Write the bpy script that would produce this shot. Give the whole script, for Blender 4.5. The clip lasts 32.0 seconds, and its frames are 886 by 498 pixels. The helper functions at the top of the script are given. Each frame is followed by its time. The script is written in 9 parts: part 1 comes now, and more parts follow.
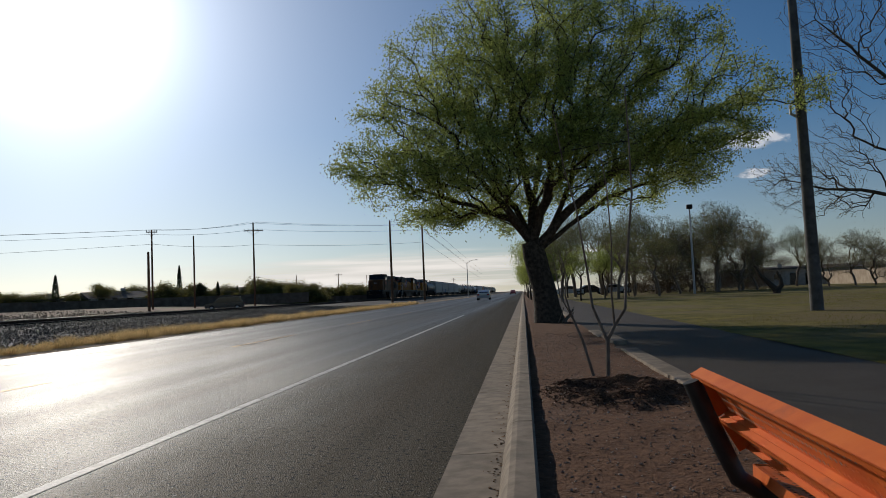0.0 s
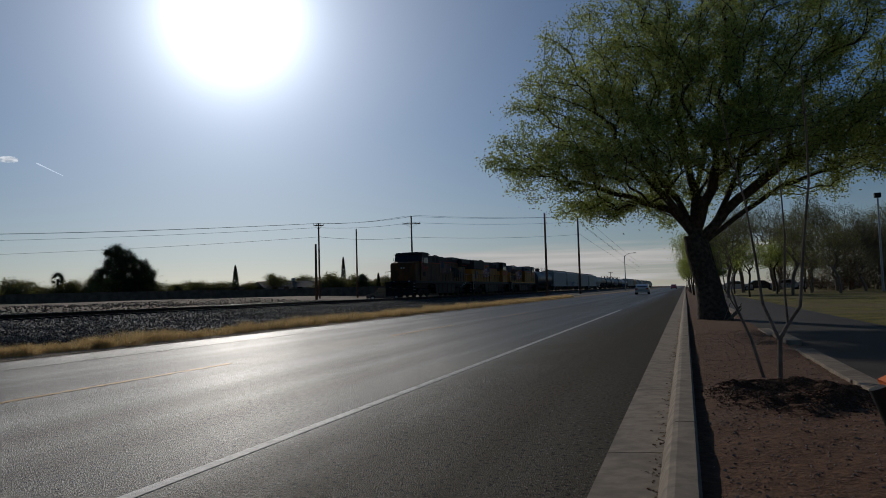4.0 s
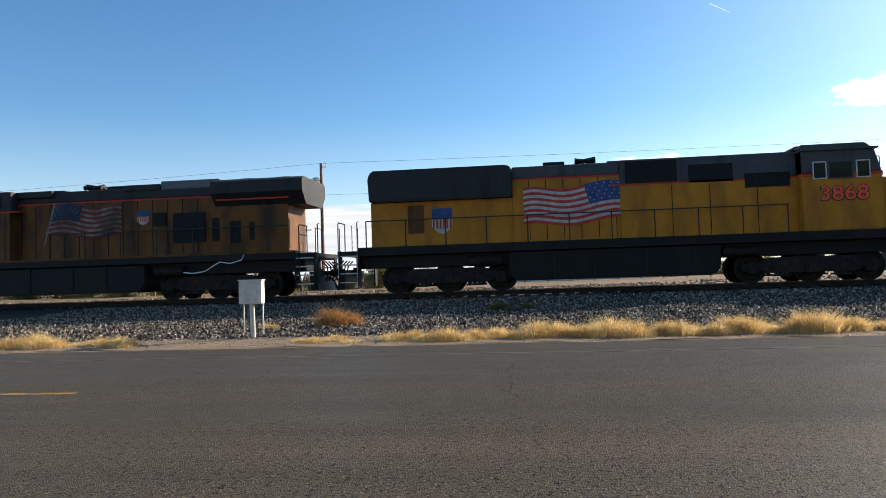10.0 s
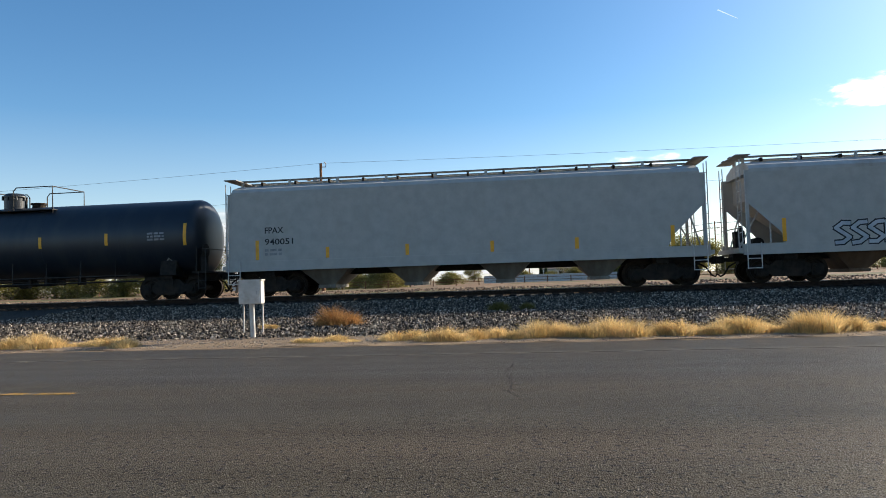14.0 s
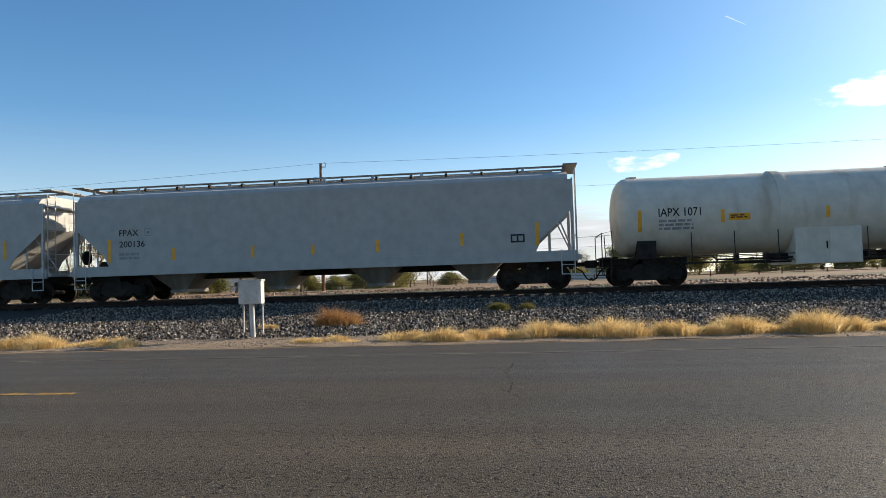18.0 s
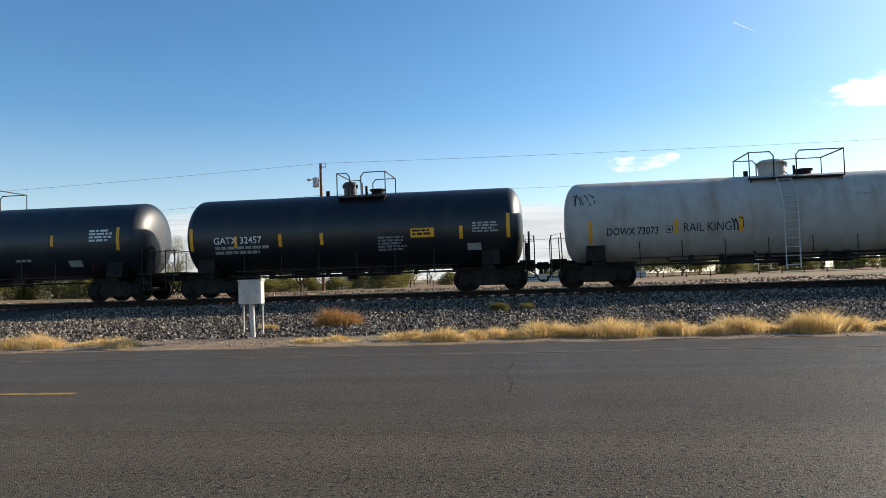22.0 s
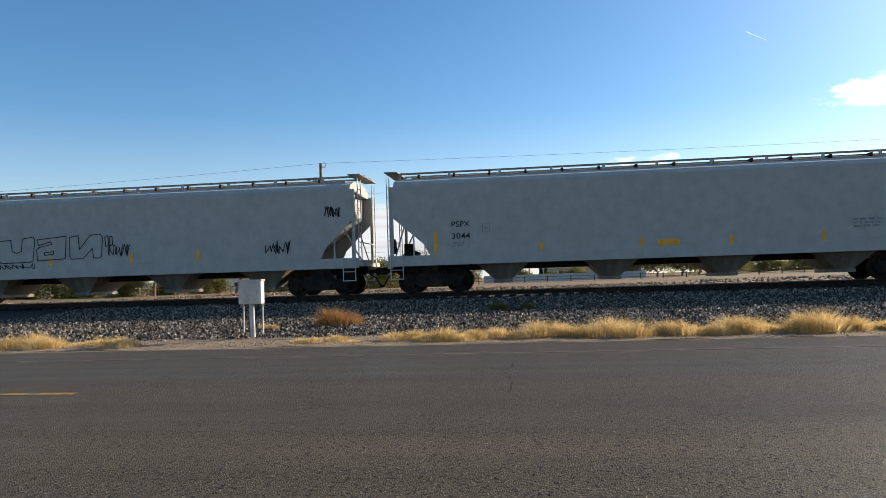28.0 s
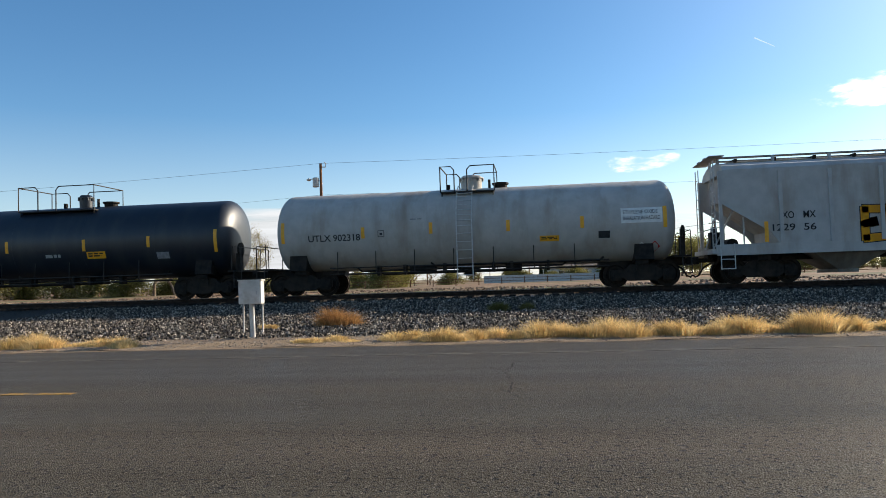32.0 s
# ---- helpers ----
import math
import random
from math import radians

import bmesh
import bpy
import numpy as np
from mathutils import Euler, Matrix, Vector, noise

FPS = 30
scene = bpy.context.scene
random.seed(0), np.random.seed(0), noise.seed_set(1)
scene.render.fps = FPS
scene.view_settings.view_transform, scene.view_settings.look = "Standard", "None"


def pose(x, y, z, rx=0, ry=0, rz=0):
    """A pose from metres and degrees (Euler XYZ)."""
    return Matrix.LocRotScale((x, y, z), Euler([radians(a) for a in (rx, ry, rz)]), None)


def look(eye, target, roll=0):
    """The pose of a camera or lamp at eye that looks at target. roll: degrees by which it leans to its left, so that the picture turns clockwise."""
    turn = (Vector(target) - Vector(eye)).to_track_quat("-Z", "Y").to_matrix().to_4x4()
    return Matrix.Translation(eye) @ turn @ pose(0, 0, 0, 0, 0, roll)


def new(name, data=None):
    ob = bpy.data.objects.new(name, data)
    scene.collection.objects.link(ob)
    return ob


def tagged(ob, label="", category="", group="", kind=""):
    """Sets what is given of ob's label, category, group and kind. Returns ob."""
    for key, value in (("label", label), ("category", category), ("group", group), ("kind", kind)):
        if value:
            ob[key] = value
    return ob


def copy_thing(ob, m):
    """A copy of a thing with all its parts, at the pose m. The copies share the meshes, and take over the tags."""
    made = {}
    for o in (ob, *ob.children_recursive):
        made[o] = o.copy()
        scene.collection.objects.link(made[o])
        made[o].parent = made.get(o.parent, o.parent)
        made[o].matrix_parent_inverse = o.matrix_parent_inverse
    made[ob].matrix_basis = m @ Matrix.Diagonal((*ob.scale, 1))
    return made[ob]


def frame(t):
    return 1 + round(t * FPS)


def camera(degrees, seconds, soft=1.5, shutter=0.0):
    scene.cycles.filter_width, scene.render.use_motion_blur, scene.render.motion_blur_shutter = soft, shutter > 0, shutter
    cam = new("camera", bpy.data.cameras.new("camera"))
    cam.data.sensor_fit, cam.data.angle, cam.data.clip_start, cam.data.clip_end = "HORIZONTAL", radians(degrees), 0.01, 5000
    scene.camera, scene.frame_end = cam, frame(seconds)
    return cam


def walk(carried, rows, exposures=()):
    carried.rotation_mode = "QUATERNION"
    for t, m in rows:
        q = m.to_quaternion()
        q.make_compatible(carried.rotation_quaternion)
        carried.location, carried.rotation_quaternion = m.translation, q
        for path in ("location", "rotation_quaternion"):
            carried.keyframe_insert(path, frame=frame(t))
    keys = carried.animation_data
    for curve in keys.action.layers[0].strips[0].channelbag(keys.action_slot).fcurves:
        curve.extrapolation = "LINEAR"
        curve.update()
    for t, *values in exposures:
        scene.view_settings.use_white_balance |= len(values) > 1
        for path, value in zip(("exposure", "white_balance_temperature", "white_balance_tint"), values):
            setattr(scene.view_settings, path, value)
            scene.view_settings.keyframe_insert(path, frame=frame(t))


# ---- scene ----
# ---------------------------------------------------------------- camera
cam = camera(62.58, 32.0, 0.8)
EYE_Z = 1.1
TURNS = [  # seconds, yaw, pitch, roll
    (0.0, 6.29, 3.54, 2.46), (0.5, 6.41, 3.43, 2.48), (1.0, 6.38, 3.46, 2.45), (1.5, 9.69, 3.29, 2.59), (2.0, 15.99, 3.44, 1.63),
    (2.5, 19.39, 3.69, 1.13), (3.0, 18.37, 3.42, 1.68), (3.5, 18.38, 3.38, 1.62), (5.5, 18.39, 3.44, 1.69), (6.0, 18.5, 3.33, 1.71),
    (6.3, 20.05, 3.4, 1.8), (6.4, 24.9, 2.85, 2.4), (6.6, 32.49, 2.85, 2.72), (6.8, 45.57, 2.67, 2.24), (7.0, 60.84, 2.66, 1.55),
    (7.2, 73.91, 2.69, 2.55), (7.5, 86.2, 2.6, 2.03), (7.8, 86.7, 2.57, 1.81), (8.0, 89.68, 2.51, 2.2), (8.3, 95.39, 2.53, 1.7),
    (8.5, 97.5, 2.5, 1.8), (9.0, 97.42, 2.46, 1.77), (20.0, 97.39, 2.46, 1.79), (32.0, 97.39, 2.46, 1.79)]
EXPOSURES = [  # seconds, stops, kelvin, tint
    (0.0, -0.92, 6300, 10), (1.0, -1.32, 6200, 10), (2.0, -1.62, 6080, 10), (6.3, -1.7, 6030, 10), (7.0, -1.6, 6000, 10), (7.5, -0.65, 6400, 10),
    (8.0, 0.05, 6850, 9), (8.6, 0.55, 7050, 9), (9.2, 0.93, 6950, 9), (12.0, 0.95, 6930, 9), (15.0, 0.84, 6940, 9), (32.0, 0.80, 6960, 9)]
walk(cam, [(t, pose(0, 0, EYE_Z, 90 + p, r, y)) for t, y, p, r in TURNS], EXPOSURES)

# ---------------------------------------------------------------- sky and sun
SUN_AZ, SUN_EL = 34.2, 20.85         # degrees left of the road's direction, degrees up
sun_dir = Vector((-math.sin(radians(SUN_AZ)) * math.cos(radians(SUN_EL)),
                  math.cos(radians(SUN_AZ)) * math.cos(radians(SUN_EL)), math.sin(radians(SUN_EL))))
world = bpy.data.worlds.new("sky")
scene.world = world
world.use_nodes = True
wn, wl = world.node_tree.nodes, world.node_tree.links
sky = wn.new("ShaderNodeTexSky")
sky.sky_type, sky.sun_disc = "NISHITA", False
sky.sun_elevation, sky.sun_rotation = radians(SUN_EL), radians(-SUN_AZ)
sky.altitude, sky.air_density, sky.dust_density, sky.ozone_density = 900, 1.0, 0.35, 3.0
wn["Background"].inputs["Strength"].default_value = 0.10
deep = wn.new("ShaderNodeHueSaturation")
deep.inputs["Saturation"].default_value = 1.2
wl.new(sky.outputs["Color"], deep.inputs["Color"])


def sky_math(op, *v):
    q = wn.new("ShaderNodeMath")
    q.operation = op
    for i, s in enumerate(v):
        if hasattr(s, "is_linked"):
            wl.new(s, q.inputs[i])
        else:
            q.inputs[i].default_value = s
    return q.outputs[0]


# glow round the low sun, painted into the sky colour by angle from it
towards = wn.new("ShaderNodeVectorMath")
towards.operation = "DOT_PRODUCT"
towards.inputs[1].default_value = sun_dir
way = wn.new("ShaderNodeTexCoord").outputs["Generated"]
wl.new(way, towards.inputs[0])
# haze takes the colour out of the sky towards the horizon
height = wn.new("ShaderNodeSeparateXYZ")
wl.new(way, height.inputs[0])
clear = wn.new("ShaderNodeMapRange")
clear.inputs[1].default_value, clear.inputs[2].default_value = 0.0, 0.22
clear.inputs[3].default_value, clear.inputs[4].default_value = 0.75, 1.2
wl.new(height.outputs["Z"], clear.inputs[0])
wl.new(clear.outputs[0], deep.inputs["Saturation"])
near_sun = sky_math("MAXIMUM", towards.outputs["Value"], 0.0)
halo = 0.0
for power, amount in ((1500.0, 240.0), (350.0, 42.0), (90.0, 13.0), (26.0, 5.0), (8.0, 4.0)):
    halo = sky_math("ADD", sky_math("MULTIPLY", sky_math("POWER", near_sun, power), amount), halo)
# tinted sun glow, summed onto the sky texture's colour
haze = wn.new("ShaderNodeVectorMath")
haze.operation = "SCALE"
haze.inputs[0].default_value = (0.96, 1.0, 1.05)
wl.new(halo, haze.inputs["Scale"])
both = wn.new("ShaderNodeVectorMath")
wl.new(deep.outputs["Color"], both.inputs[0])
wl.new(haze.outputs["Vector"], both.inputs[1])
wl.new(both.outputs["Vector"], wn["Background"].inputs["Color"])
lamp = bpy.data.lights.new("sun", "SUN")
lamp.energy, lamp.angle, lamp.color = 5.0, radians(0.5), (1.0, 0.90, 0.76)
sun = new("sun", lamp)
sun.matrix_world = look(sun_dir * 200, (0, 0, 0))


# ---------------------------------------------------------------- materials
def ramp(nt, fac, c1, c2, lo=0.35, hi=0.65):
    r = nt.nodes.new("ShaderNodeValToRGB")
    r.color_ramp.elements[0].position, r.color_ramp.elements[1].position = lo, hi
    r.color_ramp.elements[0].color, r.color_ramp.elements[1].color = (*c1, 1), (*c2, 1)
    nt.links.new(fac, r.inputs[0])
    return r.outputs[0]


def noise_node(nt, coord, scale, detail=4.0, stretch=None, rough=0.55):
    n = nt.nodes.new("ShaderNodeTexNoise")
    n.inputs["Scale"].default_value, n.inputs["Detail"].default_value = scale, detail
    n.inputs["Roughness"].default_value = rough
    if stretch:
        m = nt.nodes.new("ShaderNodeMapping")
        m.inputs["Scale"].default_value = stretch
        nt.links.new(coord, m.inputs["Vector"])
        coord = m.outputs["Vector"]
    nt.links.new(coord, n.inputs["Vector"])
    return n.outputs["Fac"]


def mix_colour(nt, fac, a, b, mode="MIX"):
    m = nt.nodes.new("ShaderNodeMix")
    m.data_type, m.blend_type = "RGBA", mode
    for sock, v in ((m.inputs[0], fac), (m.inputs[6], a), (m.inputs[7], b)):
        if hasattr(v, "is_linked"):
            nt.links.new(v, sock)
        elif isinstance(v, (int, float)):
            sock.default_value = v
        else:
            sock.default_value = (*v, 1)
    return m.outputs[2]


def surface(name, c1, c2=None, scale=3.0, rough=0.6, metal=0.0, bump=0.0, bump_scale=60.0, stain=None,
            stain_scale=0.6, stain_at=(0.5, 0.7), stretch=None, vary=0.0, rough2=None, translucent=0.0, coat=0.0):
    """A procedural surface: two tones at one scale, stains at a larger one, fine relief."""
    m = bpy.data.materials.new(name)
    m.use_nodes = True
    nt = m.node_tree
    b = nt.nodes["Principled BSDF"]
    coord = nt.nodes.new("ShaderNodeTexCoord").outputs["Object"]
    c2 = c2 or tuple(min(1, v * 1.25) for v in c1)
    col = ramp(nt, noise_node(nt, coord, scale, 6), c1, c2)
    if stain:
        f = noise_node(nt, coord, stain_scale, 5, stretch)
        mr = nt.nodes.new("ShaderNodeMapRange")
        mr.inputs[1].default_value, mr.inputs[2].default_value = stain_at
        nt.links.new(f, mr.inputs[0])
        col = mix_colour(nt, mr.outputs[0], col, stain)
    if vary:
        oi = nt.nodes.new("ShaderNodeObjectInfo")
        mr = nt.nodes.new("ShaderNodeMapRange")
        mr.inputs[3].default_value, mr.inputs[4].default_value = 1 - vary, 1 + vary
        nt.links.new(oi.outputs["Random"], mr.inputs[0])
        h = nt.nodes.new("ShaderNodeHueSaturation")
        nt.links.new(mr.outputs[0], h.inputs["Value"])
        nt.links.new(col, h.inputs["Color"])
        col = h.outputs[0]
    nt.links.new(col, b.inputs["Base Color"])
    b.inputs["Roughness"].default_value, b.inputs["Metallic"].default_value = rough, metal
    b.inputs["Specular IOR Level"].default_value = 0.5 if rough < 0.55 else 0.18
    if rough2 is not None:
        mr = nt.nodes.new("ShaderNodeMapRange")
        mr.inputs[3].default_value, mr.inputs[4].default_value = rough, rough2
        nt.links.new(noise_node(nt, coord, scale * 0.7, 5), mr.inputs[0])
        nt.links.new(mr.outputs[0], b.inputs["Roughness"])
    if bump:
        bn = nt.nodes.new("ShaderNodeBump")
        bn.inputs["Strength"].default_value, bn.inputs["Distance"].default_value = bump, 0.02
        nt.links.new(noise_node(nt, coord, bump_scale, 5), bn.inputs["Height"])
        nt.links.new(bn.outputs[0], b.inputs["Normal"])
    if coat:
        b.inputs["Coat Weight"].default_value = coat
    if translucent:
        t = nt.nodes.new("ShaderNodeBsdfTranslucent")
        nt.links.new(col, t.inputs["Color"])
        mx = nt.nodes.new("ShaderNodeMixShader")
        mx.inputs[0].default_value = translucent
        nt.links.new(b.outputs[0], mx.inputs[1])
        nt.links.new(t.outputs[0], mx.inputs[2])
        nt.links.new(mx.outputs[0], nt.nodes["Material Output"].inputs["Surface"])
    return m


def island_vary(m, amount):
    """Vary the base colour from piece to piece of a joined mesh."""
    nt = m.node_tree
    b = nt.nodes["Principled BSDF"]
    src = b.inputs["Base Color"].links[0].from_socket
    g = nt.nodes.new("ShaderNodeNewGeometry")
    mr = nt.nodes.new("ShaderNodeMapRange")
    mr.inputs[3].default_value, mr.inputs[4].default_value = 1 - amount, 1 + amount
    nt.links.new(g.outputs["Random Per Island"], mr.inputs[0])
    h = nt.nodes.new("ShaderNodeHueSaturation")
    nt.links.new(mr.outputs[0], h.inputs["Value"])
    nt.links.new(src, h.inputs["Color"])
    for l in list(src.links):
        if l.to_node != h:
            to = l.to_socket
            nt.links.remove(l)
            nt.links.new(h.outputs[0], to)
    return m




def asphalt():
    """Worn chip-seal: brown and pitted near the kerb, smoother and greyer in the far lane."""
    m = surface("asphalt", (0.047, 0.037, 0.022), (0.112, 0.090, 0.057), 50, 0.42, bump=0.5, bump_scale=46,
                stain=(0.115, 0.082, 0.050), stain_scale=0.5, stain_at=(0.48, 0.75), stretch=(1.0, 0.10, 1.0))
    nt = m.node_tree
    b = nt.nodes["Principled BSDF"]
    col = b.inputs["Base Color"].links[0].from_socket
    coord = nt.nodes.new("ShaderNodeTexCoord").outputs["Object"]
    # crushed chips standing out of the binder
    chips = nt.nodes.new("ShaderNodeTexVoronoi")
    chips.inputs["Scale"].default_value = 95.0
    nt.links.new(coord, chips.inputs["Vector"])
    nt.links.new(chips.outputs["Distance"], [q for q in nt.nodes if q.bl_idname == "ShaderNodeBump"][0].inputs["Height"])
    # dark pits and pale chips
    col = mix_colour(nt, ramp(nt, noise_node(nt, coord, 24, 3), (0, 0, 0), (1, 1, 1), 0.56, 0.62), col, (0.012, 0.010, 0.008))
    col = mix_colour(nt, ramp(nt, noise_node(nt, coord, 33, 2), (0, 0, 0), (1, 1, 1), 0.62, 0.67), col, (0.20, 0.17, 0.135))
    # the smoother far lane
    sep = nt.nodes.new("ShaderNodeSeparateXYZ")
    nt.links.new(coord, sep.inputs[0])
    wob = nt.nodes.new("ShaderNodeMath")
    wob.operation = "MULTIPLY_ADD"
    nt.links.new(noise_node(nt, coord, 0.7, 4), wob.inputs[0])
    wob.inputs[1].default_value = 0.9
    nt.links.new(sep.outputs[0], wob.inputs[2])
    mr = nt.nodes.new("ShaderNodeMapRange")
    mr.inputs[1].default_value, mr.inputs[2].default_value = -7.35, -7.75
    nt.links.new(wob.outputs[0], mr.inputs[0])
    col = mix_colour(nt, mr.outputs[0], col, ramp(nt, noise_node(nt, coord, 40, 4), (0.062, 0.052, 0.038), (0.095, 0.081, 0.062)))
    nt.links.new(col, b.inputs["Base Color"])
    # wheel tracks polished by traffic run along the road; the parking lane stays rough and dull
    worn = nt.nodes.new("ShaderNodeMapRange")
    worn.inputs[1].default_value, worn.inputs[2].default_value = 0.38, 0.62
    worn.inputs[3].default_value, worn.inputs[4].default_value = 0.36, 0.50
    nt.links.new(noise_node(nt, coord, 1.0, 4, (0.9, 0.012, 1.0)), worn.inputs[0])
    dull = nt.nodes.new("ShaderNodeMapRange")
    dull.inputs[1].default_value, dull.inputs[2].default_value = -2.5, -1.4
    nt.links.new(wob.outputs[0], dull.inputs[0])
    rough = nt.nodes.new("ShaderNodeMath")
    rough.operation = "MULTIPLY_ADD"
    nt.links.new(dull.outputs[0], rough.inputs[0])
    rough.inputs[1].default_value = 0.18
    nt.links.new(worn.outputs[0], rough.inputs[2])
    nt.links.new(rough.outputs[0], b.inputs["Roughness"])
    gloss = nt.nodes.new("ShaderNodeMapRange")
    gloss.inputs[3].default_value, gloss.inputs[4].default_value = 0.073, 0.028
    nt.links.new(dull.outputs[0], gloss.inputs[0])
    nt.links.new(gloss.outputs[0], b.inputs["Specular IOR Level"])
    b.inputs["Diffuse Roughness"].default_value = 0.1
    return m


ASPHALT = asphalt()
ASPHALT_PATH = surface("path_asphalt", (0.042, 0.032, 0.023), (0.082, 0.064, 0.047), 50, 0.7, bump=0.5, bump_scale=80,
                       stain=(0.085, 0.07, 0.054), stain_scale=0.5)
CONCRETE = surface("concrete", (0.20, 0.155, 0.11), (0.31, 0.245, 0.178), 7, 0.85, bump=0.12, bump_scale=130,
                   stain=(0.15, 0.12, 0.09), stain_scale=1.3, vary=0.08)
WHITE_PAINT = surface("road_paint_white", (0.45, 0.42, 0.38), (0.64, 0.61, 0.56), 22, 0.6, bump=0.3, bump_scale=90,
                      stain=(0.34, 0.31, 0.27), stain_scale=5.0, stain_at=(0.52, 0.68))
WORN_PAINT = surface("road_paint_worn", (0.11, 0.095, 0.075), (0.24, 0.21, 0.17), 22, 0.7, bump=0.3, bump_scale=90,
                     stain=(0.085, 0.072, 0.058), stain_scale=4.0, stain_at=(0.45, 0.6))
YELLOW_PAINT = surface("road_paint_yellow", (0.24, 0.13, 0.03), (0.38, 0.22, 0.05), 20, 0.6, bump=0.3, bump_scale=90,
                       stain=(0.14, 0.11, 0.07), stain_scale=5.0, stain_at=(0.5, 0.6))
SOIL = surface("soil", (0.095, 0.042, 0.02), (0.185, 0.09, 0.045), 14, 0.95, bump=1.0, bump_scale=38,
               stain=(0.18, 0.105, 0.068), stain_scale=2.2, stain_at=(0.55, 0.75))
MULCH = surface("mulch", (0.05, 0.025, 0.014), (0.15, 0.08, 0.045), 18, 0.95, bump=1.0, bump_scale=30)
GRAVEL = surface("gravel", (0.15, 0.105, 0.068), (0.31, 0.225, 0.15), 45, 0.95, bump=0.9, bump_scale=60,
                 stain=(0.28, 0.20, 0.12), stain_scale=0.8)
# near-black bed: shadow in the gaps between stones is put into its colour
BALLAST_SHADED = surface("ballast_bed_shaded", (0.016, 0.014, 0.012), (0.07, 0.062, 0.055), 16, 0.9, bump=1.0, bump_scale=14)
STONE = surface("ballast_stone", (0.06, 0.053, 0.046), (0.24, 0.22, 0.195), 30, 0.7)
_nt = STONE.node_tree
_rp = _nt.nodes.new("ShaderNodeValToRGB")
_rp.color_ramp.elements[0].color, _rp.color_ramp.elements[1].color = (0.020, 0.016, 0.012, 1), (0.46, 0.40, 0.33, 1)
_rp.color_ramp.elements.new(0.5).color = (0.068, 0.055, 0.043, 1)
_rp.color_ramp.elements.new(0.8).color = (0.215, 0.178, 0.142, 1)
_nt.links.new(_nt.nodes.new("ShaderNodeNewGeometry").outputs["Random Per Island"], _rp.inputs[0])
_nt.links.new(_rp.outputs[0], _nt.nodes["Principled BSDF"].inputs["Base Color"])
DIRT = surface("dirt", (0.15, 0.088, 0.050), (0.27, 0.17, 0.10), 0.9, 0.95, bump=0.7, bump_scale=4,
               stain=(0.10, 0.095, 0.04), stain_scale=0.05, stain_at=(0.5, 0.6))
GRASS_GROUND = surface("lawn_ground", (0.085, 0.082, 0.011), (0.22, 0.17, 0.028), 1.2, 0.95, bump=0.8, bump_scale=40,
                       stain=(0.17, 0.125, 0.05), stain_scale=0.16, stain_at=(0.46, 0.62))
GRASS_BLADE = island_vary(surface("lawn_blade", (0.09, 0.10, 0.014), (0.24, 0.19, 0.036), 2, 0.8, translucent=0.35), 0.4)
DRY_GRASS = island_vary(surface("dry_grass", (0.56, 0.38, 0.15), (0.80, 0.60, 0.30), 3, 0.7, translucent=0.45), 0.35)
RUST_WEED = island_vary(surface("brown_weed", (0.30, 0.15, 0.055), (0.50, 0.28, 0.11), 3, 0.7, translucent=0.4), 0.35)
WEED = island_vary(surface("green_weed", (0.10, 0.10, 0.03), (0.22, 0.18, 0.06), 3, 0.7, translucent=0.4), 0.35)
RAIL_SIDE = surface("rail_rust", (0.02, 0.013, 0.010), (0.045, 0.028, 0.02), 8, 0.75, metal=0.3, bump=0.3)
RAIL_TOP = surface("rail_head", (0.20, 0.18, 0.165), (0.28, 0.26, 0.24), 4, 0.4, metal=1.0)
TIE = surface("tie_wood", (0.018, 0.014, 0.012), (0.045, 0.036, 0.03), 9, 0.9, bump=0.7, bump_scale=25, vary=0.3)
POLE_WOOD = surface("pole_wood", (0.13, 0.06, 0.03), (0.26, 0.13, 0.068), 5, 0.85, bump=0.6, bump_scale=18, stretch=(6, 6, 0.3),
                    stain=(0.06, 0.04, 0.03), stain_scale=1.0)
WIRE = surface("wire", (0.03, 0.03, 0.03), None, 3, 0.5, metal=0.5)
GREY_POLE = surface("grey_pole", (0.085, 0.08, 0.075), (0.15, 0.14, 0.13), 4, 0.8, bump=0.2, bump_scale=20)
BARK = surface("bark", (0.038, 0.029, 0.021), (0.115, 0.088, 0.065), 10, 0.95, bump=1.0, bump_scale=12, stretch=(3, 3, 0.5),
               stain=(0.05, 0.04, 0.03), stain_scale=1.0)
TWIG = surface("twig", (0.14, 0.10, 0.07), (0.26, 0.20, 0.15), 6, 0.9)
TWIG_DARK = surface("dark_twig", (0.06, 0.045, 0.034), (0.13, 0.10, 0.075), 6, 0.9)


# ---------------------------------------------------------------- mesh helpers
def part(name, bm, material, parent=None, label="", smooth=False, m=None):
    me = bpy.data.meshes.new(name)
    bm.to_mesh(me)
    bm.free()
    me.materials.append(material)
    if smooth:
        me.polygons.foreach_set("use_smooth", [True] * len(me.polygons))
        if smooth != 2:
            me.set_sharp_from_angle(angle=radians(38))
    ob = new(name, me)
    if parent is not None:
        ob.parent = parent
    if m is not None:
        ob.matrix_basis = m
    if label:
        ob["label"] = label
    return ob


def again(ob, name, m, parent=None):
    """Another object on the same mesh."""
    o = new(name, ob.data)
    o.parent = parent if parent is not None else ob.parent
    o.matrix_basis = m
    if "label" in ob:
        o["label"] = ob["label"]
    return o


def raw(name, verts, faces, material, parent=None, label="", smooth=False):
    me = bpy.data.meshes.new(name)
    me.from_pydata(verts, [], faces)
    me.materials.append(material)
    if smooth:
        me.polygons.foreach_set("use_smooth", [True] * len(me.polygons))
    ob = new(name, me)
    if parent is not None:
        ob.parent = parent
    if label:
        ob["label"] = label
    return ob


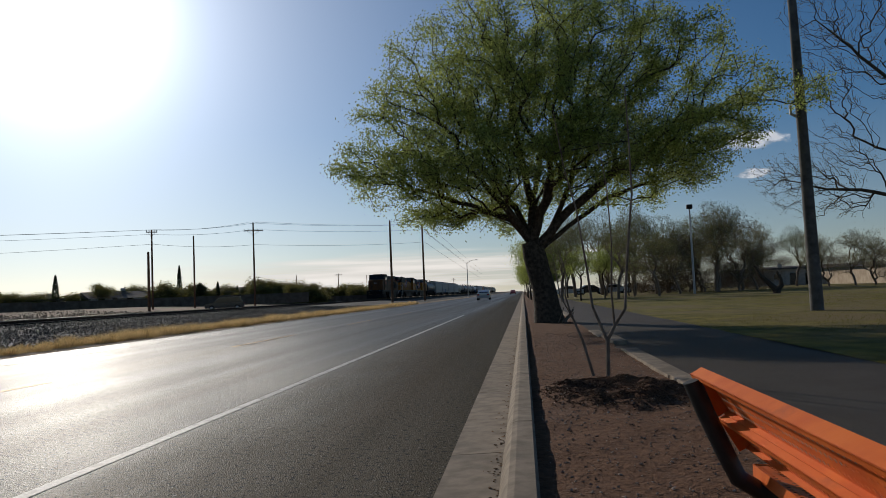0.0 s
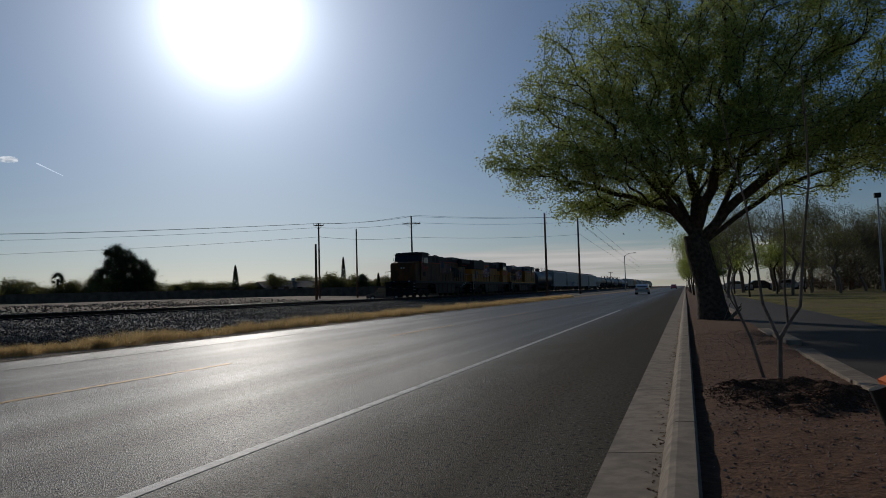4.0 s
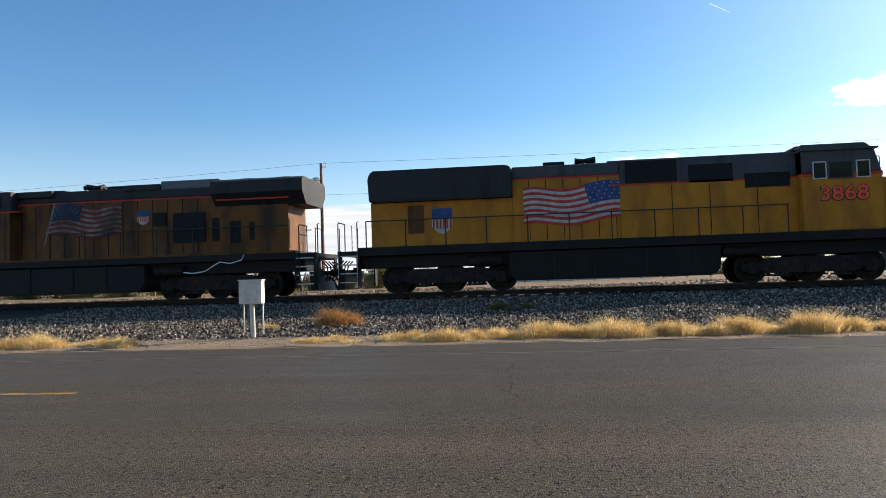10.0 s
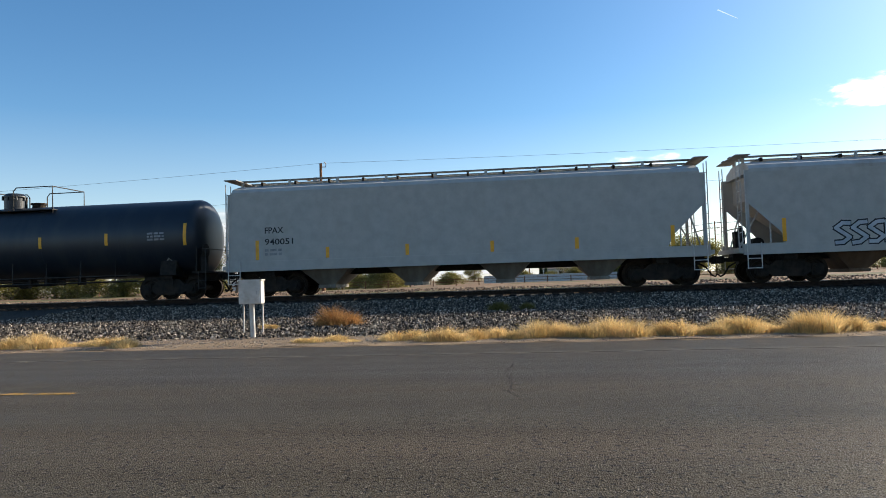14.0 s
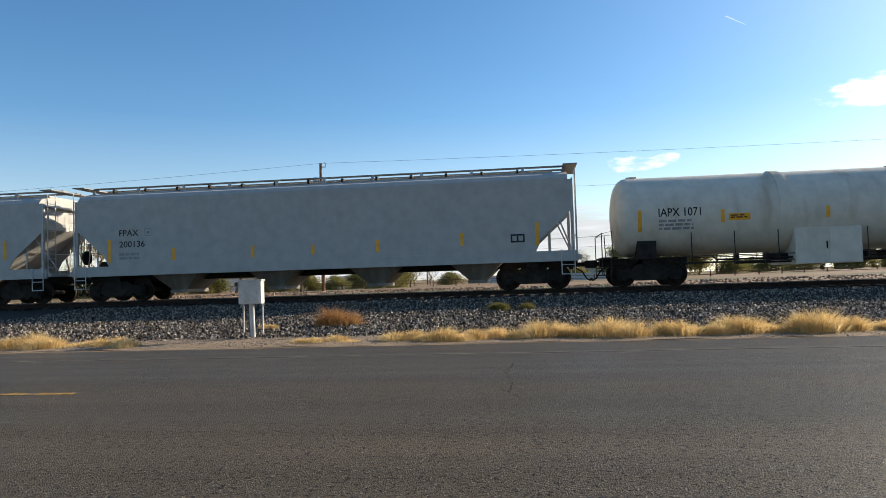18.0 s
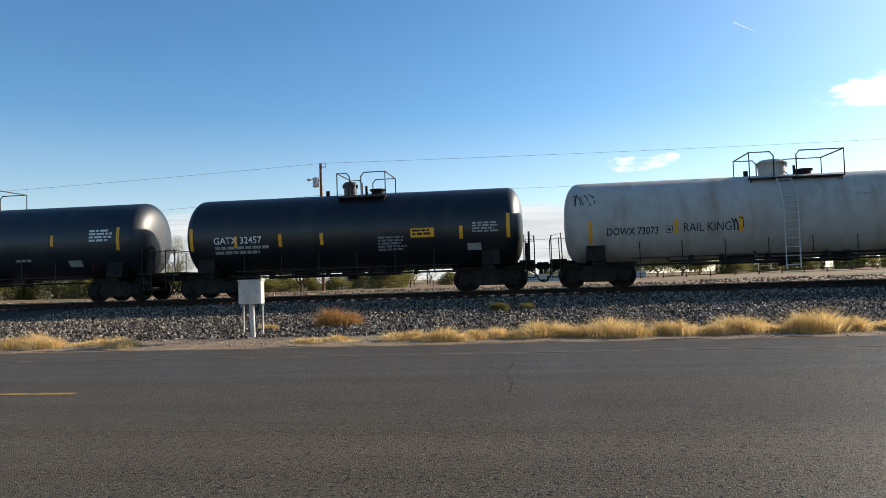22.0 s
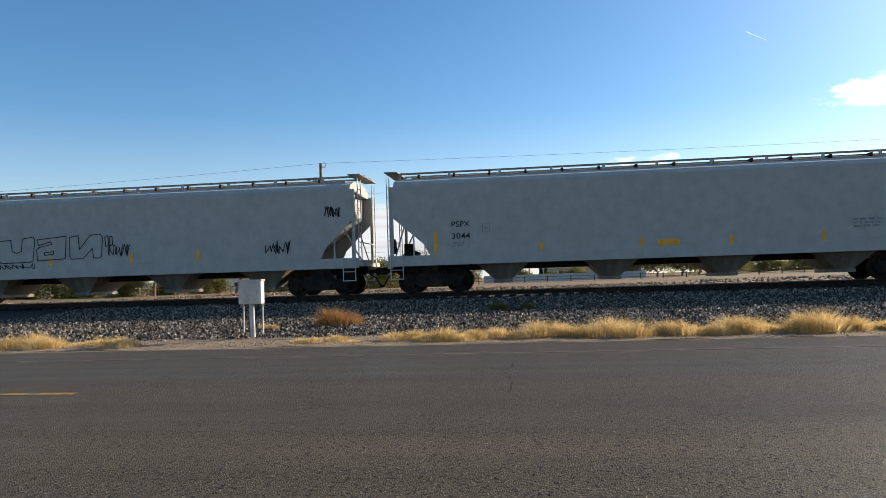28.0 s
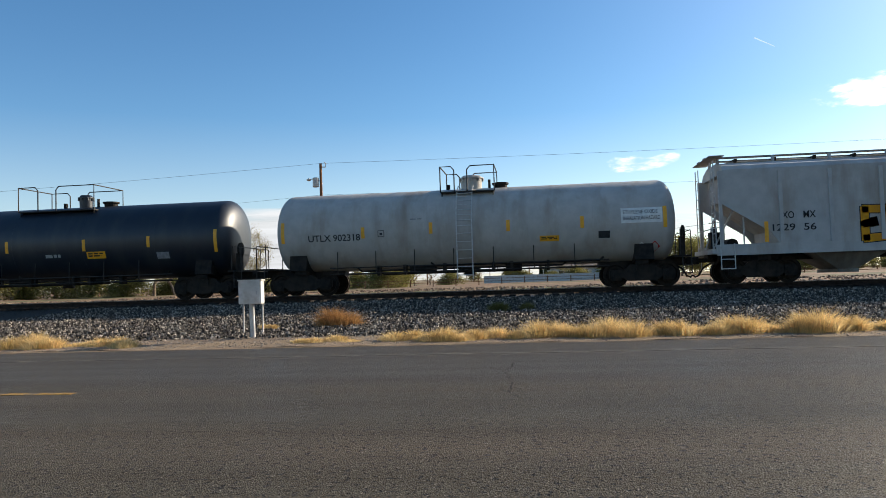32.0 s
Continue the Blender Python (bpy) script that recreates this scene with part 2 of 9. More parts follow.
def box(bm, x0, x1, y0, y1, z0, z1, bevel=0.0, m=None):
    vs = [bm.verts.new((x, y, z)) for x in (x0, x1) for y in (y0, y1) for z in (z0, z1)]
    fs = [bm.faces.new([vs[i] for i in q]) for q in ((0, 1, 3, 2), (4, 6, 7, 5), (0, 4, 5, 1), (2, 3, 7, 6), (0, 2, 6, 4), (1, 5, 7, 3))]
    if bevel:
        es = {e for f in fs for e in f.edges}
        r = bmesh.ops.bevel(bm, geom=list(es), offset=bevel, segments=2, affect="EDGES", profile=0.6)
        vs = list({v for f in r["faces"] for v in f.verts} | {v for v in vs if v.is_valid})
    if m is not None:
        bmesh.ops.transform(bm, matrix=m, verts=[v for v in vs if v.is_valid])
    return bm


def boxed(x0, x1, y0, y1, z0, z1, bevel=0.0):
    return box(bmesh.new(), x0, x1, y0, y1, z0, z1, bevel)


def tube(bm, pts, radii, seg=8, caps=True):
    """A tapered tube along points."""
    pts = [Vector(p) for p in pts]
    if isinstance(radii, (int, float)):
        radii = [radii] * len(pts)
    rings, side = [], None
    for i, p in enumerate(pts):
        d = (pts[min(i + 1, len(pts) - 1)] - pts[max(i - 1, 0)]).normalized()
        if side is None:
            side = d.orthogonal().normalized()
        side = (side - d * side.dot(d)).normalized()
        up = d.cross(side)
        rings.append([bm.verts.new(p + (side * math.cos(a) + up * math.sin(a)) * radii[i])
                      for a in (2 * math.pi * k / seg for k in range(seg))])
    for a, b in zip(rings, rings[1:]):
        for k in range(seg):
            bm.faces.new((a[k], a[(k + 1) % seg], b[(k + 1) % seg], b[k]))
    if caps:
        bm.faces.new(rings[0][::-1])
        bm.faces.new(rings[-1])
    return bm


def cyl(bm, p0, p1, r, seg=12, r2=None):
    return tube(bm, [p0, p1], [r, r if r2 is None else r2], seg)


def lathe_y(bm, profile, seg=40, cx=0.0, cz=0.0, a0=0.0, a1=360.0):
    """Turn (y, radius) pairs about an axis along y."""
    rings = []
    full = abs(a1 - a0) >= 360
    n = seg if full else seg + 1
    for y, r in profile:
        rings.append([bm.verts.new((cx + r * math.cos(a), y, cz + r * math.sin(a)))
                      for a in (radians(a0 + (a1 - a0) * k / seg) for k in range(n))])
    for a, b in zip(rings, rings[1:]):
        for k in range(n if full else n - 1):
            bm.faces.new((a[k], b[k], b[(k + 1) % n], a[(k + 1) % n]))
    if full:
        for r, rev in ((rings[0], False), (rings[-1], True)):
            if profile[0 if not rev else -1][1] > 1e-4:
                bm.faces.new(r[::-1] if rev else r)
    return bm


def prism(bm, pts, axis, a, b):
    """Push a flat outline out along an axis. pts are the two other coordinates in x, y, z order."""
    def at(p, v):
        q = list(p)
        q.insert("xyz".index(axis), v)
        return q
    lo = [bm.verts.new(at(p, a)) for p in pts]
    hi = [bm.verts.new(at(p, b)) for p in pts]
    n = len(pts)
    for i in range(n):
        bm.faces.new((lo[i], lo[(i + 1) % n], hi[(i + 1) % n], hi[i]))
    bm.faces.new(lo[::-1])
    bm.faces.new(hi)
    bmesh.ops.recalc_face_normals(bm, faces=bm.faces)
    return bm


def empty(name, m=None):
    ob = new(name)
    if m is not None:
        ob.matrix_basis = m
    return ob


def rise(x, y):
    """The land beyond the railway climbs gently, most to the far left of the road."""
    if x > -36 or y < -20:
        return 0.0
    az = math.degrees(math.atan2(-x, y))
    slope = float(np.interp(az, (3, 8, 20, 40, 50, 62, 80, 95, 105), (0.0, 0.22, 0.32, 0.42, 0.42, 0.30, 0.13, 0.04, 0.0)))
    f = min(1.0, (-x - 36) / 25)
    return radians(slope) * min(400.0, math.hypot(x, y)) * f * f * (3 - 2 * f)


def around(az, r, z=0.0):
    """The place r metres from the camera's spot, az degrees left of the road's direction."""
    a = radians(az + 0.2 * min(1.0, max(0.0, (75 - az) / 15)))
    x, y = -r * math.sin(a), r * math.cos(a)
    return Vector((x, y, z + rise(x, y)))


def structure(ob, label, category=""):
    return tagged(ob, label, category or ob.name.split(".")[0].replace("_", " "), "", "structure")


def grid_sheet(name, xs, ys, height, material):
    verts = [(x, y, height(x, y)) for y in ys for x in xs]
    n = len(xs)
    faces = [(j * n + i, j * n + i + 1, (j + 1) * n + i + 1, (j + 1) * n + i) for j in range(len(ys) - 1) for i in range(n - 1)]
    return raw(name, verts, faces, material, smooth=True)


# ---------------------------------------------------------------- ground
ROAD_FAR, GUTTER_X = -12.4, -0.54
TRACK_X, RAIL_Z = -27.7, 0.67


def ground_height(x, y):
    """Dirt on the far side of the road, up to the track bed and beyond."""
    n = noise.noise(Vector((x * 0.09, y * 0.09, 0.3))) * 0.12
    if x > -13.2:
        return -0.03
    if x > -33:
        return -0.02 + min(1, (-13.2 - x) / 10) * 0.12
    far = min(1, (-33 - x) / 6)
    return rise(x, y) + 0.1 + far * (0.18 + n) + max(0, noise.noise(Vector((x * 0.05, y * 0.03, 4)))) * 0.35 * min(1, max(0, (-x - 36) / 8)) * max(0, 1 - (-x - 36) / 60)


def spread(a, b, n, p=1.0):
    return [a + (b - a) * (i / n) ** p for i in range(n + 1)]


xs = [-4000, -2000, -900, -400, -220, -140] + [-100 + 4 * i for i in range(16)] + [-38, -35, -33, -31, -28, -24, -20, -16, -14, -13.2, -12.9]
ys = [-4000, -2000, -900, -400, -220] + [-140 + 7 * i for i in range(47)] + [230, 320, 500, 900, 2000, 4000]
ground = structure(grid_sheet("ground", xs, ys, ground_height, DIRT), "bare brown desert dirt beyond the railway", "ground")
xs = [4.1, 6, 9, 14, 20, 30, 45, 70, 110, 200, 500, 1500, 4000]
ys = [-4000, -900, -200, -60, -30, -12, -4, 0, 4, 8, 12, 16, 20, 26, 34, 44, 60, 80, 110, 160, 260, 600, 1500, 4000]
lawn = structure(grid_sheet("lawn", xs, ys, lambda x, y: 0.06 + 0.05 * noise.noise(Vector((x * 0.1, y * 0.1, 0))), GRASS_GROUND),
                 "patchy green and straw coloured park lawn", "lawn")
road = structure(part("road", boxed(ROAD_FAR - 0.6, GUTTER_X, -400, 1500, -0.3, 0.0), ASPHALT), "worn grey asphalt two-lane road", "road")
for nm, x0, x1, y0, y1, mt, lb in (
        ("lane_line", -3.075, -2.975, -60, 36.6, WHITE_PAINT, "solid white painted parking lane line"),
        ("edge_line", -10.86, -10.80, -80, 400, WORN_PAINT, "thin worn white edge line"),
        ("centre_line", -7.41, -7.29, 5.5, 10.6, YELLOW_PAINT, "faded yellow centre line dash"),
        ("centre_line", -7.41, -7.29, 17.8, 22.9, YELLOW_PAINT, "faded yellow centre line dash"),
        ("centre_line", -7.41, -7.29, -17.1, -5.02, YELLOW_PAINT, "faded yellow centre line dash"),
        ("centre_line", -7.41, -7.29, 30, 35, YELLOW_PAINT, "faded yellow centre line dash"),
        ("centre_line", -7.41, -7.29, 42.2, 47.3, YELLOW_PAINT, "faded yellow centre line dash")):
    structure(part(nm, boxed(x0, x1, y0, y1, 0.0005, 0.004), mt), lb, "road marking")
bm = bmesh.new()
rim = random.Random(5)
y, last = -40.0, None
while y < 30:
    x = -12.08 - 0.008 * (y + 40) + rim.uniform(-0.05, 0.05)
    pair = [bm.verts.new((-12.52, y, 0.012)), bm.verts.new((x, y, 0.003))]
    if last:
        bm.faces.new((last[0], last[1], pair[1], pair[0]))
    last = pair
    y += 0.3
bmesh.ops.recalc_face_normals(bm, faces=bm.faces)
structure(part("road_edge_dust", bm, GRAVEL), "pale dust lying along the far road edge", "dust")
# ---------------------------------------------------------------- train: materials
def paint(name, c, dirt, at=(0.52, 0.72), rough=0.57, scale=0.9, coat=0.0):
    c2 = tuple(v * 0.86 for v in c)
    return surface(name, c2, c, 2.5, rough, stain=dirt, stain_scale=scale, stain_at=at, stretch=(1, 1.6, 0.45), bump=0.06, bump_scale=5, coat=coat)


STEEL_DARK = surface("running_gear", (0.009, 0.0075, 0.0065), (0.026, 0.021, 0.017), 7, 0.75, bump=0.3, bump_scale=30, stain=(0.035, 0.026, 0.019), stain_scale=1.5)
WHEEL_STEEL = surface("wheel_steel", (0.012, 0.009, 0.007), (0.032, 0.023, 0.017), 8, 0.65, metal=0.4)
WHEEL_TREAD = surface("wheel_tread", (0.4, 0.38, 0.36), None, 5, 0.3, metal=1.0)
YELLOW = paint("loco_yellow", (0.47, 0.19, 0.016), (0.23, 0.10, 0.02), (0.46, 0.76))
YELLOW_WORN = paint("loco_yellow_worn", (0.47, 0.18, 0.015), (0.22, 0.088, 0.018), (0.45, 0.75))
LOCO_GREY_WORN = paint("loco_grey_worn", (0.06, 0.064, 0.072), (0.03, 0.03, 0.032))
YELLOW_DIRTY = paint("loco_yellow_sooty", (0.155, 0.057, 0.011), (0.035, 0.018, 0.010), (0.42, 0.68))
LOCO_GREY = paint("loco_grey", (0.125, 0.135, 0.15), (0.07, 0.07, 0.075))
LOCO_GREY_DIRTY = paint("loco_grey_sooty", (0.026, 0.026, 0.028), (0.013, 0.012, 0.012))
LOCO_RED = paint("loco_red", (0.50, 0.035, 0.025), (0.3, 0.04, 0.03))
LOCO_BLACK = paint("loco_black", (0.008, 0.008, 0.009), (0.017, 0.014, 0.012))
SILL_YELLOW = paint("sill_yellow", (0.72, 0.30, 0.012), (0.4, 0.17, 0.02))
TANK_BLACK = paint("tank_black", (0.011, 0.0125, 0.016), (0.026, 0.025, 0.024), (0.5, 0.75), rough=0.42)
TANK_BLUEBLACK = paint("tank_blue_black", (0.012, 0.017, 0.026), (0.03, 0.032, 0.034), (0.48, 0.72), rough=0.45)
TANK_WHITE = paint("tank_white", (0.66, 0.60, 0.50), (0.42, 0.33, 0.23), (0.55, 0.82))
TANK_GREY = paint("tank_grey", (0.46, 0.435, 0.40), (0.30, 0.25, 0.20), (0.5, 0.78))
TANK_STAINED = paint("tank_cream_stained", (0.64, 0.48, 0.32), (0.32, 0.19, 0.11), (0.48, 0.75), scale=1.4)
TANK_CLEAN = paint("tank_bright_white", (0.74, 0.73, 0.71), (0.6, 0.58, 0.54), (0.6, 0.85))
TANK_BLUE = paint("tank_blue", (0.006, 0.10, 0.25), (0.006, 0.06, 0.15))
NAVY = paint("navy_band", (0.018, 0.03, 0.06), (0.04, 0.04, 0.045))
HOPPER_GREY = paint("hopper_light_grey", (0.43, 0.415, 0.385), (0.355, 0.335, 0.30), (0.55, 0.95))
HOPPER_OLD = paint("hopper_worn_grey", (0.44, 0.435, 0.42), (0.30, 0.26, 0.22), (0.48, 0.75))
CHUTE = paint("chute_grey", (0.24, 0.22, 0.19), (0.11, 0.085, 0.065), (0.42, 0.7))
CHUTE_RUST = paint("chute_rusty", (0.20, 0.125, 0.08), (0.09, 0.05, 0.03), (0.42, 0.7))
WALKWAY = surface("galvanised_walkway", (0.16, 0.155, 0.145), (0.27, 0.26, 0.245), 6, 0.6, metal=0.3)
HOPPER_TAN = paint("hopper_tan", (0.52, 0.24, 0.10), (0.36, 0.115, 0.04), (0.52, 0.74))
AMBER = surface("reflector_amber", (0.76, 0.32, 0.012), (0.85, 0.40, 0.02), 6, 0.45)
LETTER_RED = surface("letter_red", (0.80, 0.075, 0.03), (0.88, 0.11, 0.05), 8, 0.55)
LETTER_WHITE = surface("letter_white", (0.62, 0.62, 0.6), (0.75, 0.75, 0.72), 8, 0.6)
LETTER_DIM = surface("letter_dim", (0.28, 0.28, 0.27), (0.4, 0.4, 0.38), 8, 0.6)
LETTER_BLACK = surface("letter_black", (0.02, 0.02, 0.022), (0.04, 0.04, 0.045), 8, 0.6)
LETTER_GREY = surface("letter_grey", (0.20, 0.20, 0.21), (0.3, 0.3, 0.31), 8, 0.6)
LETTER_YELLOW = surface("letter_yellow", (0.38, 0.27, 0.05), (0.5, 0.36, 0.08), 8, 0.6)
LETTER_BLUE = surface("letter_blue", (0.06, 0.12, 0.26), (0.1, 0.17, 0.32), 8, 0.6)
FLAG_RED = surface("flag_red", (0.36, 0.035, 0.03), (0.48, 0.06, 0.05), 4, 0.55)
FLAG_WHITE = surface("flag_white", (0.34, 0.31, 0.28), (0.48, 0.45, 0.41), 4, 0.55)
FLAG_BLUE = surface("flag_blue", (0.02, 0.05, 0.15), (0.04, 0.08, 0.2), 4, 0.55)
FLAG_WHITE_OLD = surface("flag_white_sooty", (0.11, 0.085, 0.07), (0.24, 0.20, 0.17), 1.6, 0.6, stain=(0.05, 0.035, 0.025), stain_scale=1.3, stain_at=(0.45, 0.65))
FLAG_RED_OLD = surface("flag_red_sooty", (0.11, 0.02, 0.015), (0.22, 0.035, 0.025), 1.6, 0.6, stain=(0.05, 0.025, 0.018), stain_scale=1.3, stain_at=(0.45, 0.65))
FLAG_BLUE_OLD = surface("flag_blue_sooty", (0.012, 0.02, 0.045), (0.03, 0.045, 0.08), 1.6, 0.6)
LETTER_RED_OLD = surface("letter_red_sooty", (0.42, 0.035, 0.018), (0.56, 0.06, 0.03), 5, 0.6, stain=(0.2, 0.03, 0.015), stain_scale=2.0)
GLASS_DARK = surface("cab_glass", (0.012, 0.016, 0.018), None, 3, 0.06)
GRILLE = surface("grille_dark", (0.006, 0.006, 0.007), (0.016, 0.016, 0.017), 20, 0.7)
RAILING = surface("handrail", (0.02, 0.02, 0.02), (0.05, 0.045, 0.04), 8, 0.6)
RAILING_LIGHT = surface("handrail_light", (0.42, 0.41, 0.39), (0.55, 0.54, 0.52), 8, 0.55)
GRAF_TEAL = surface("spray_teal", (0.03, 0.22, 0.30), (0.08, 0.34, 0.42), 3, 0.6)
GRAF_BLUE = surface("spray_blue", (0.015, 0.065, 0.18), (0.03, 0.11, 0.26), 3, 0.6)
GRAF_NAVY = surface("spray_navy", (0.008, 0.014, 0.045), (0.016, 0.03, 0.08), 3, 0.6)
GRAF_OLIVE = surface("spray_olive", (0.09, 0.075, 0.02), (0.16, 0.13, 0.04), 3, 0.6)
GRAF_PALE = surface("spray_pale", (0.34, 0.38, 0.42), (0.48, 0.51, 0.55), 3, 0.6)
GRAF_DARK = surface("spray_black", (0.02, 0.02, 0.022), (0.05, 0.045, 0.05), 3, 0.6)
GRAF_MAROON = surface("spray_maroon", (0.14, 0.03, 0.03), (0.22, 0.06, 0.05), 3, 0.6)


# ---------------------------------------------------------------- train: running gear
def wheel_mesh(r, w=0.14):
    bm = bmesh.new()
    prof = [(-w / 2, r * 0.3), (-w / 2, r * 0.42), (-w * 0.1, r * 0.5), (-w * 0.1, r * 0.78), (-w / 2, r * 0.84), (-w / 2, r),
            (w * 0.3, r), (w * 0.34, r + 0.026), (w / 2, r + 0.026), (w / 2, r * 0.82), (w * 0.12, r * 0.76), (w * 0.12, r * 0.5), (w / 2, r * 0.42), (w / 2, r * 0.3)]
    lathe_y(bm, prof, 28)
    bmesh.ops.rotate(bm, verts=bm.verts, matrix=Matrix.Rotation(radians(-90), 3, "Z"))
    me = bpy.data.meshes.new("wheel")
    bm.to_mesh(me)
    bm.free()
    me.materials.append(WHEEL_STEEL)
    me.polygons.foreach_set("use_smooth", [True] * len(me.polygons))
    me.set_sharp_from_angle(angle=radians(30))
    return me


WHEEL_CAR, WHEEL_LOCO = wheel_mesh(0.43), wheel_mesh(0.53)


def truck_mesh(axles, r, reach):
    bm = bmesh.new()
    n = len(axles)
    a, b = axles[0], axles[-1]
    for s in (-1, 1):
        x0, x1 = (0.93, 1.10) if s > 0 else (-1.10, -0.93)
        out = [(a - reach, r - 0.12), (a - reach, r + 0.13), (a + 0.28, r + 0.17)]
        if n == 2:
            out += [(a + 0.5, r + 0.36), (b - 0.5, r + 0.36)]
            low = [(b - 0.42, 0.20), (a + 0.42, 0.20)]
        else:
            out += [(a + 0.6, r + 0.34), (b - 0.6, r + 0.34)]
            low = [(b - 0.6, r - 0.2), (a + 0.6, r - 0.2)]
        out += [(b - 0.28, r + 0.17), (b + reach, r + 0.13), (b + reach, r - 0.12)]
        out += [(b - 0.2, r - 0.10)] + low + [(a + 0.2, r - 0.10)]
        prism(bm, out, "x", x0, x1)
        for y in axles:
            cyl(bm, (s * 1.06, y, r), (s * 1.19, y, r), 0.13, 12)
            box(bm, min(s * 0.98, s * 1.14), max(s * 0.98, s * 1.14), y - 0.19, y + 0.19, r - 0.2, r + 0.18)
        for y in [(p + q) / 2 for p, q in zip(axles, axles[1:])]:
            for k in (-0.17, 0.0, 0.17):
                cyl(bm, (s * 1.03, y + k, 0.27), (s * 1.03, y + k, 0.58), 0.075, 8)
            box(bm, min(s * 0.9, s * 1.16), max(s * 0.9, s * 1.16), y - 0.3, y + 0.3, 0.21, 0.28)
    for y in axles:
        cyl(bm, (-1.0, y, r), (1.0, y, r), 0.085, 10)
    m = (a + b) / 2
    box(bm, -1.15, 1.15, m - 0.2, m + 0.2, 0.55, 0.78)
    me = bpy.data.meshes.new("truck")
    bm.to_mesh(me)
    bm.free()
    me.materials.append(STEEL_DARK)
    return me


TRUCK_CAR = truck_mesh((-0.9, 0.9), 0.43, 0.24)
TRUCK_LOCO = truck_mesh((-1.95, 0.0, 1.95), 0.53, 0.34)


def add_truck(car, y, loco=False):
    t = new("truck", TRUCK_LOCO if loco else TRUCK_CAR)
    t.parent, t.location = car, (0, y, 0)
    r = 0.53 if loco else 0.43
    for a in ((-1.95, 0.0, 1.95) if loco else (-0.9, 0.9)):
        for s in (-1, 1):
            w = new("wheel", WHEEL_LOCO if loco else WHEEL_CAR)
            w.parent = t
            w.matrix_basis = pose(s * 0.76, a, r, 0, 0, 0 if s > 0 else 180)
    return t


def coupler_mesh():
    bm = bmesh.new()
    box(bm, -0.08, 0.08, 0.12, 0.75, 0.78, 0.94, 0.02)
    box(bm, -0.15, 0.13, -0.06, 0.16, 0.72, 1.0, 0.04)
    box(bm, 0.05, 0.2, -0.13, 0.05, 0.74, 0.98, 0.04)
    tube(bm, [(0.35, 0.5, 0.75), (0.36, 0.25, 0.6), (0.32, 0.08, 0.32), (0.28, -0.04, 0.26), (0.24, -0.1, 0.34)], 0.032, 7)
    box(bm, -0.3, 0.3, 0.62, 0.75, 0.7, 1.02)
    me = bpy.data.meshes.new("coupler")
    bm.to_mesh(me)
    bm.free()
    me.materials.append(STEEL_DARK)
    return me


COUPLER = coupler_mesh()


def add_couplers(car, length):
    for y, rz in ((0.06, 0), (length - 0.06, 180)):
        c = new("coupler", COUPLER)
        c.parent, c.matrix_basis = car, pose(0, y, 0, 0, 0, rz)


# ---------------------------------------------------------------- train: marks on the side that faces the road
def flat_side(x):
    return lambda z: x


def round_side(r, cz):
    return lambda z: math.sqrt(max(0.05, r * r - (z - cz) ** 2))


def lettering(text, y0, y1, z0, z1, material, car, side, lift=0.008, name="lettering", bold=None):
    cu = bpy.data.curves.new("text", "FONT")
    cu.body, cu.resolution_u = text, 3
    cu.offset = bold if bold is not None else (0.012 if name == "reporting_mark" else 0.012 if name == "road_number" else 0.0)
    ob = bpy.data.objects.new("text", cu)
    scene.collection.objects.link(ob)
    me = bpy.data.meshes.new_from_object(ob.evaluated_get(bpy.context.evaluated_depsgraph_get()))
    bpy.data.objects.remove(ob)
    bpy.data.curves.remove(cu)
    co = np.zeros(len(me.vertices) * 3)
    me.vertices.foreach_get("co", co)
    co = co.reshape(-1, 3)
    lo, hi = co.min(0), co.max(0)
    ys = y0 + (co[:, 0] - lo[0]) / (hi[0] - lo[0]) * (y1 - y0)
    zs = z0 + (co[:, 1] - lo[1]) / (hi[1] - lo[1]) * (z1 - z0)
    out = np.stack([[side(z) + lift for z in zs], ys, zs], 1)
    me.vertices.foreach_set("co", out.ravel())
    me.update()
    me.materials.clear()
    me.materials.append(material)
    ob = new(name, me)
    ob.parent = car
    return ob


def patch(bm, y0, y1, z0, z1, side, lift=0.006, n=6):
    """A thin painted rectangle that follows the side."""
    vs = [[bm.verts.new((side(z) + lift, y, z)) for z in (z0 + (z1 - z0) * k / n for k in range(n + 1))] for y in (y0, y1)]
    for k in range(n):
        bm.faces.new((vs[0][k], vs[1][k], vs[1][k + 1], vs[0][k + 1]))
    return bm


def decal(name, y0, y1, z0, z1, material, car, side, lift=0.006):
    return part(name, patch(bmesh.new(), y0, y1, z0, z1, side, lift), material, car)


def bars(car, rows, side, width=0.13):
    for y, z0, z1 in rows:
        decal("reflector", y - width / 2, y + width / 2, z0, z1, AMBER, car, side, 0.007)


def small_print(car, y0, y1, z0, z1, lines, material, side):
    """Small writing that cannot be read: thin bars."""
    bm = bmesh.new()
    rnd = random.Random(int(y0 * 100 + z0 * 10))
    h = (z1 - z0) / lines
    for k in range(lines):
        z = z1 - h * k
        y = y0
        end = y1 - rnd.random() * (y1 - y0) * 0.25
        while y < end:
            w = min(end - y, 0.08 + rnd.random() * 0.25)
            patch(bm, y, y + w, z - h * 0.62, z, side, 0.006, 1)
            y += w + 0.05
    return tagged(part("small_print", bm, material, car), kind="stuff")


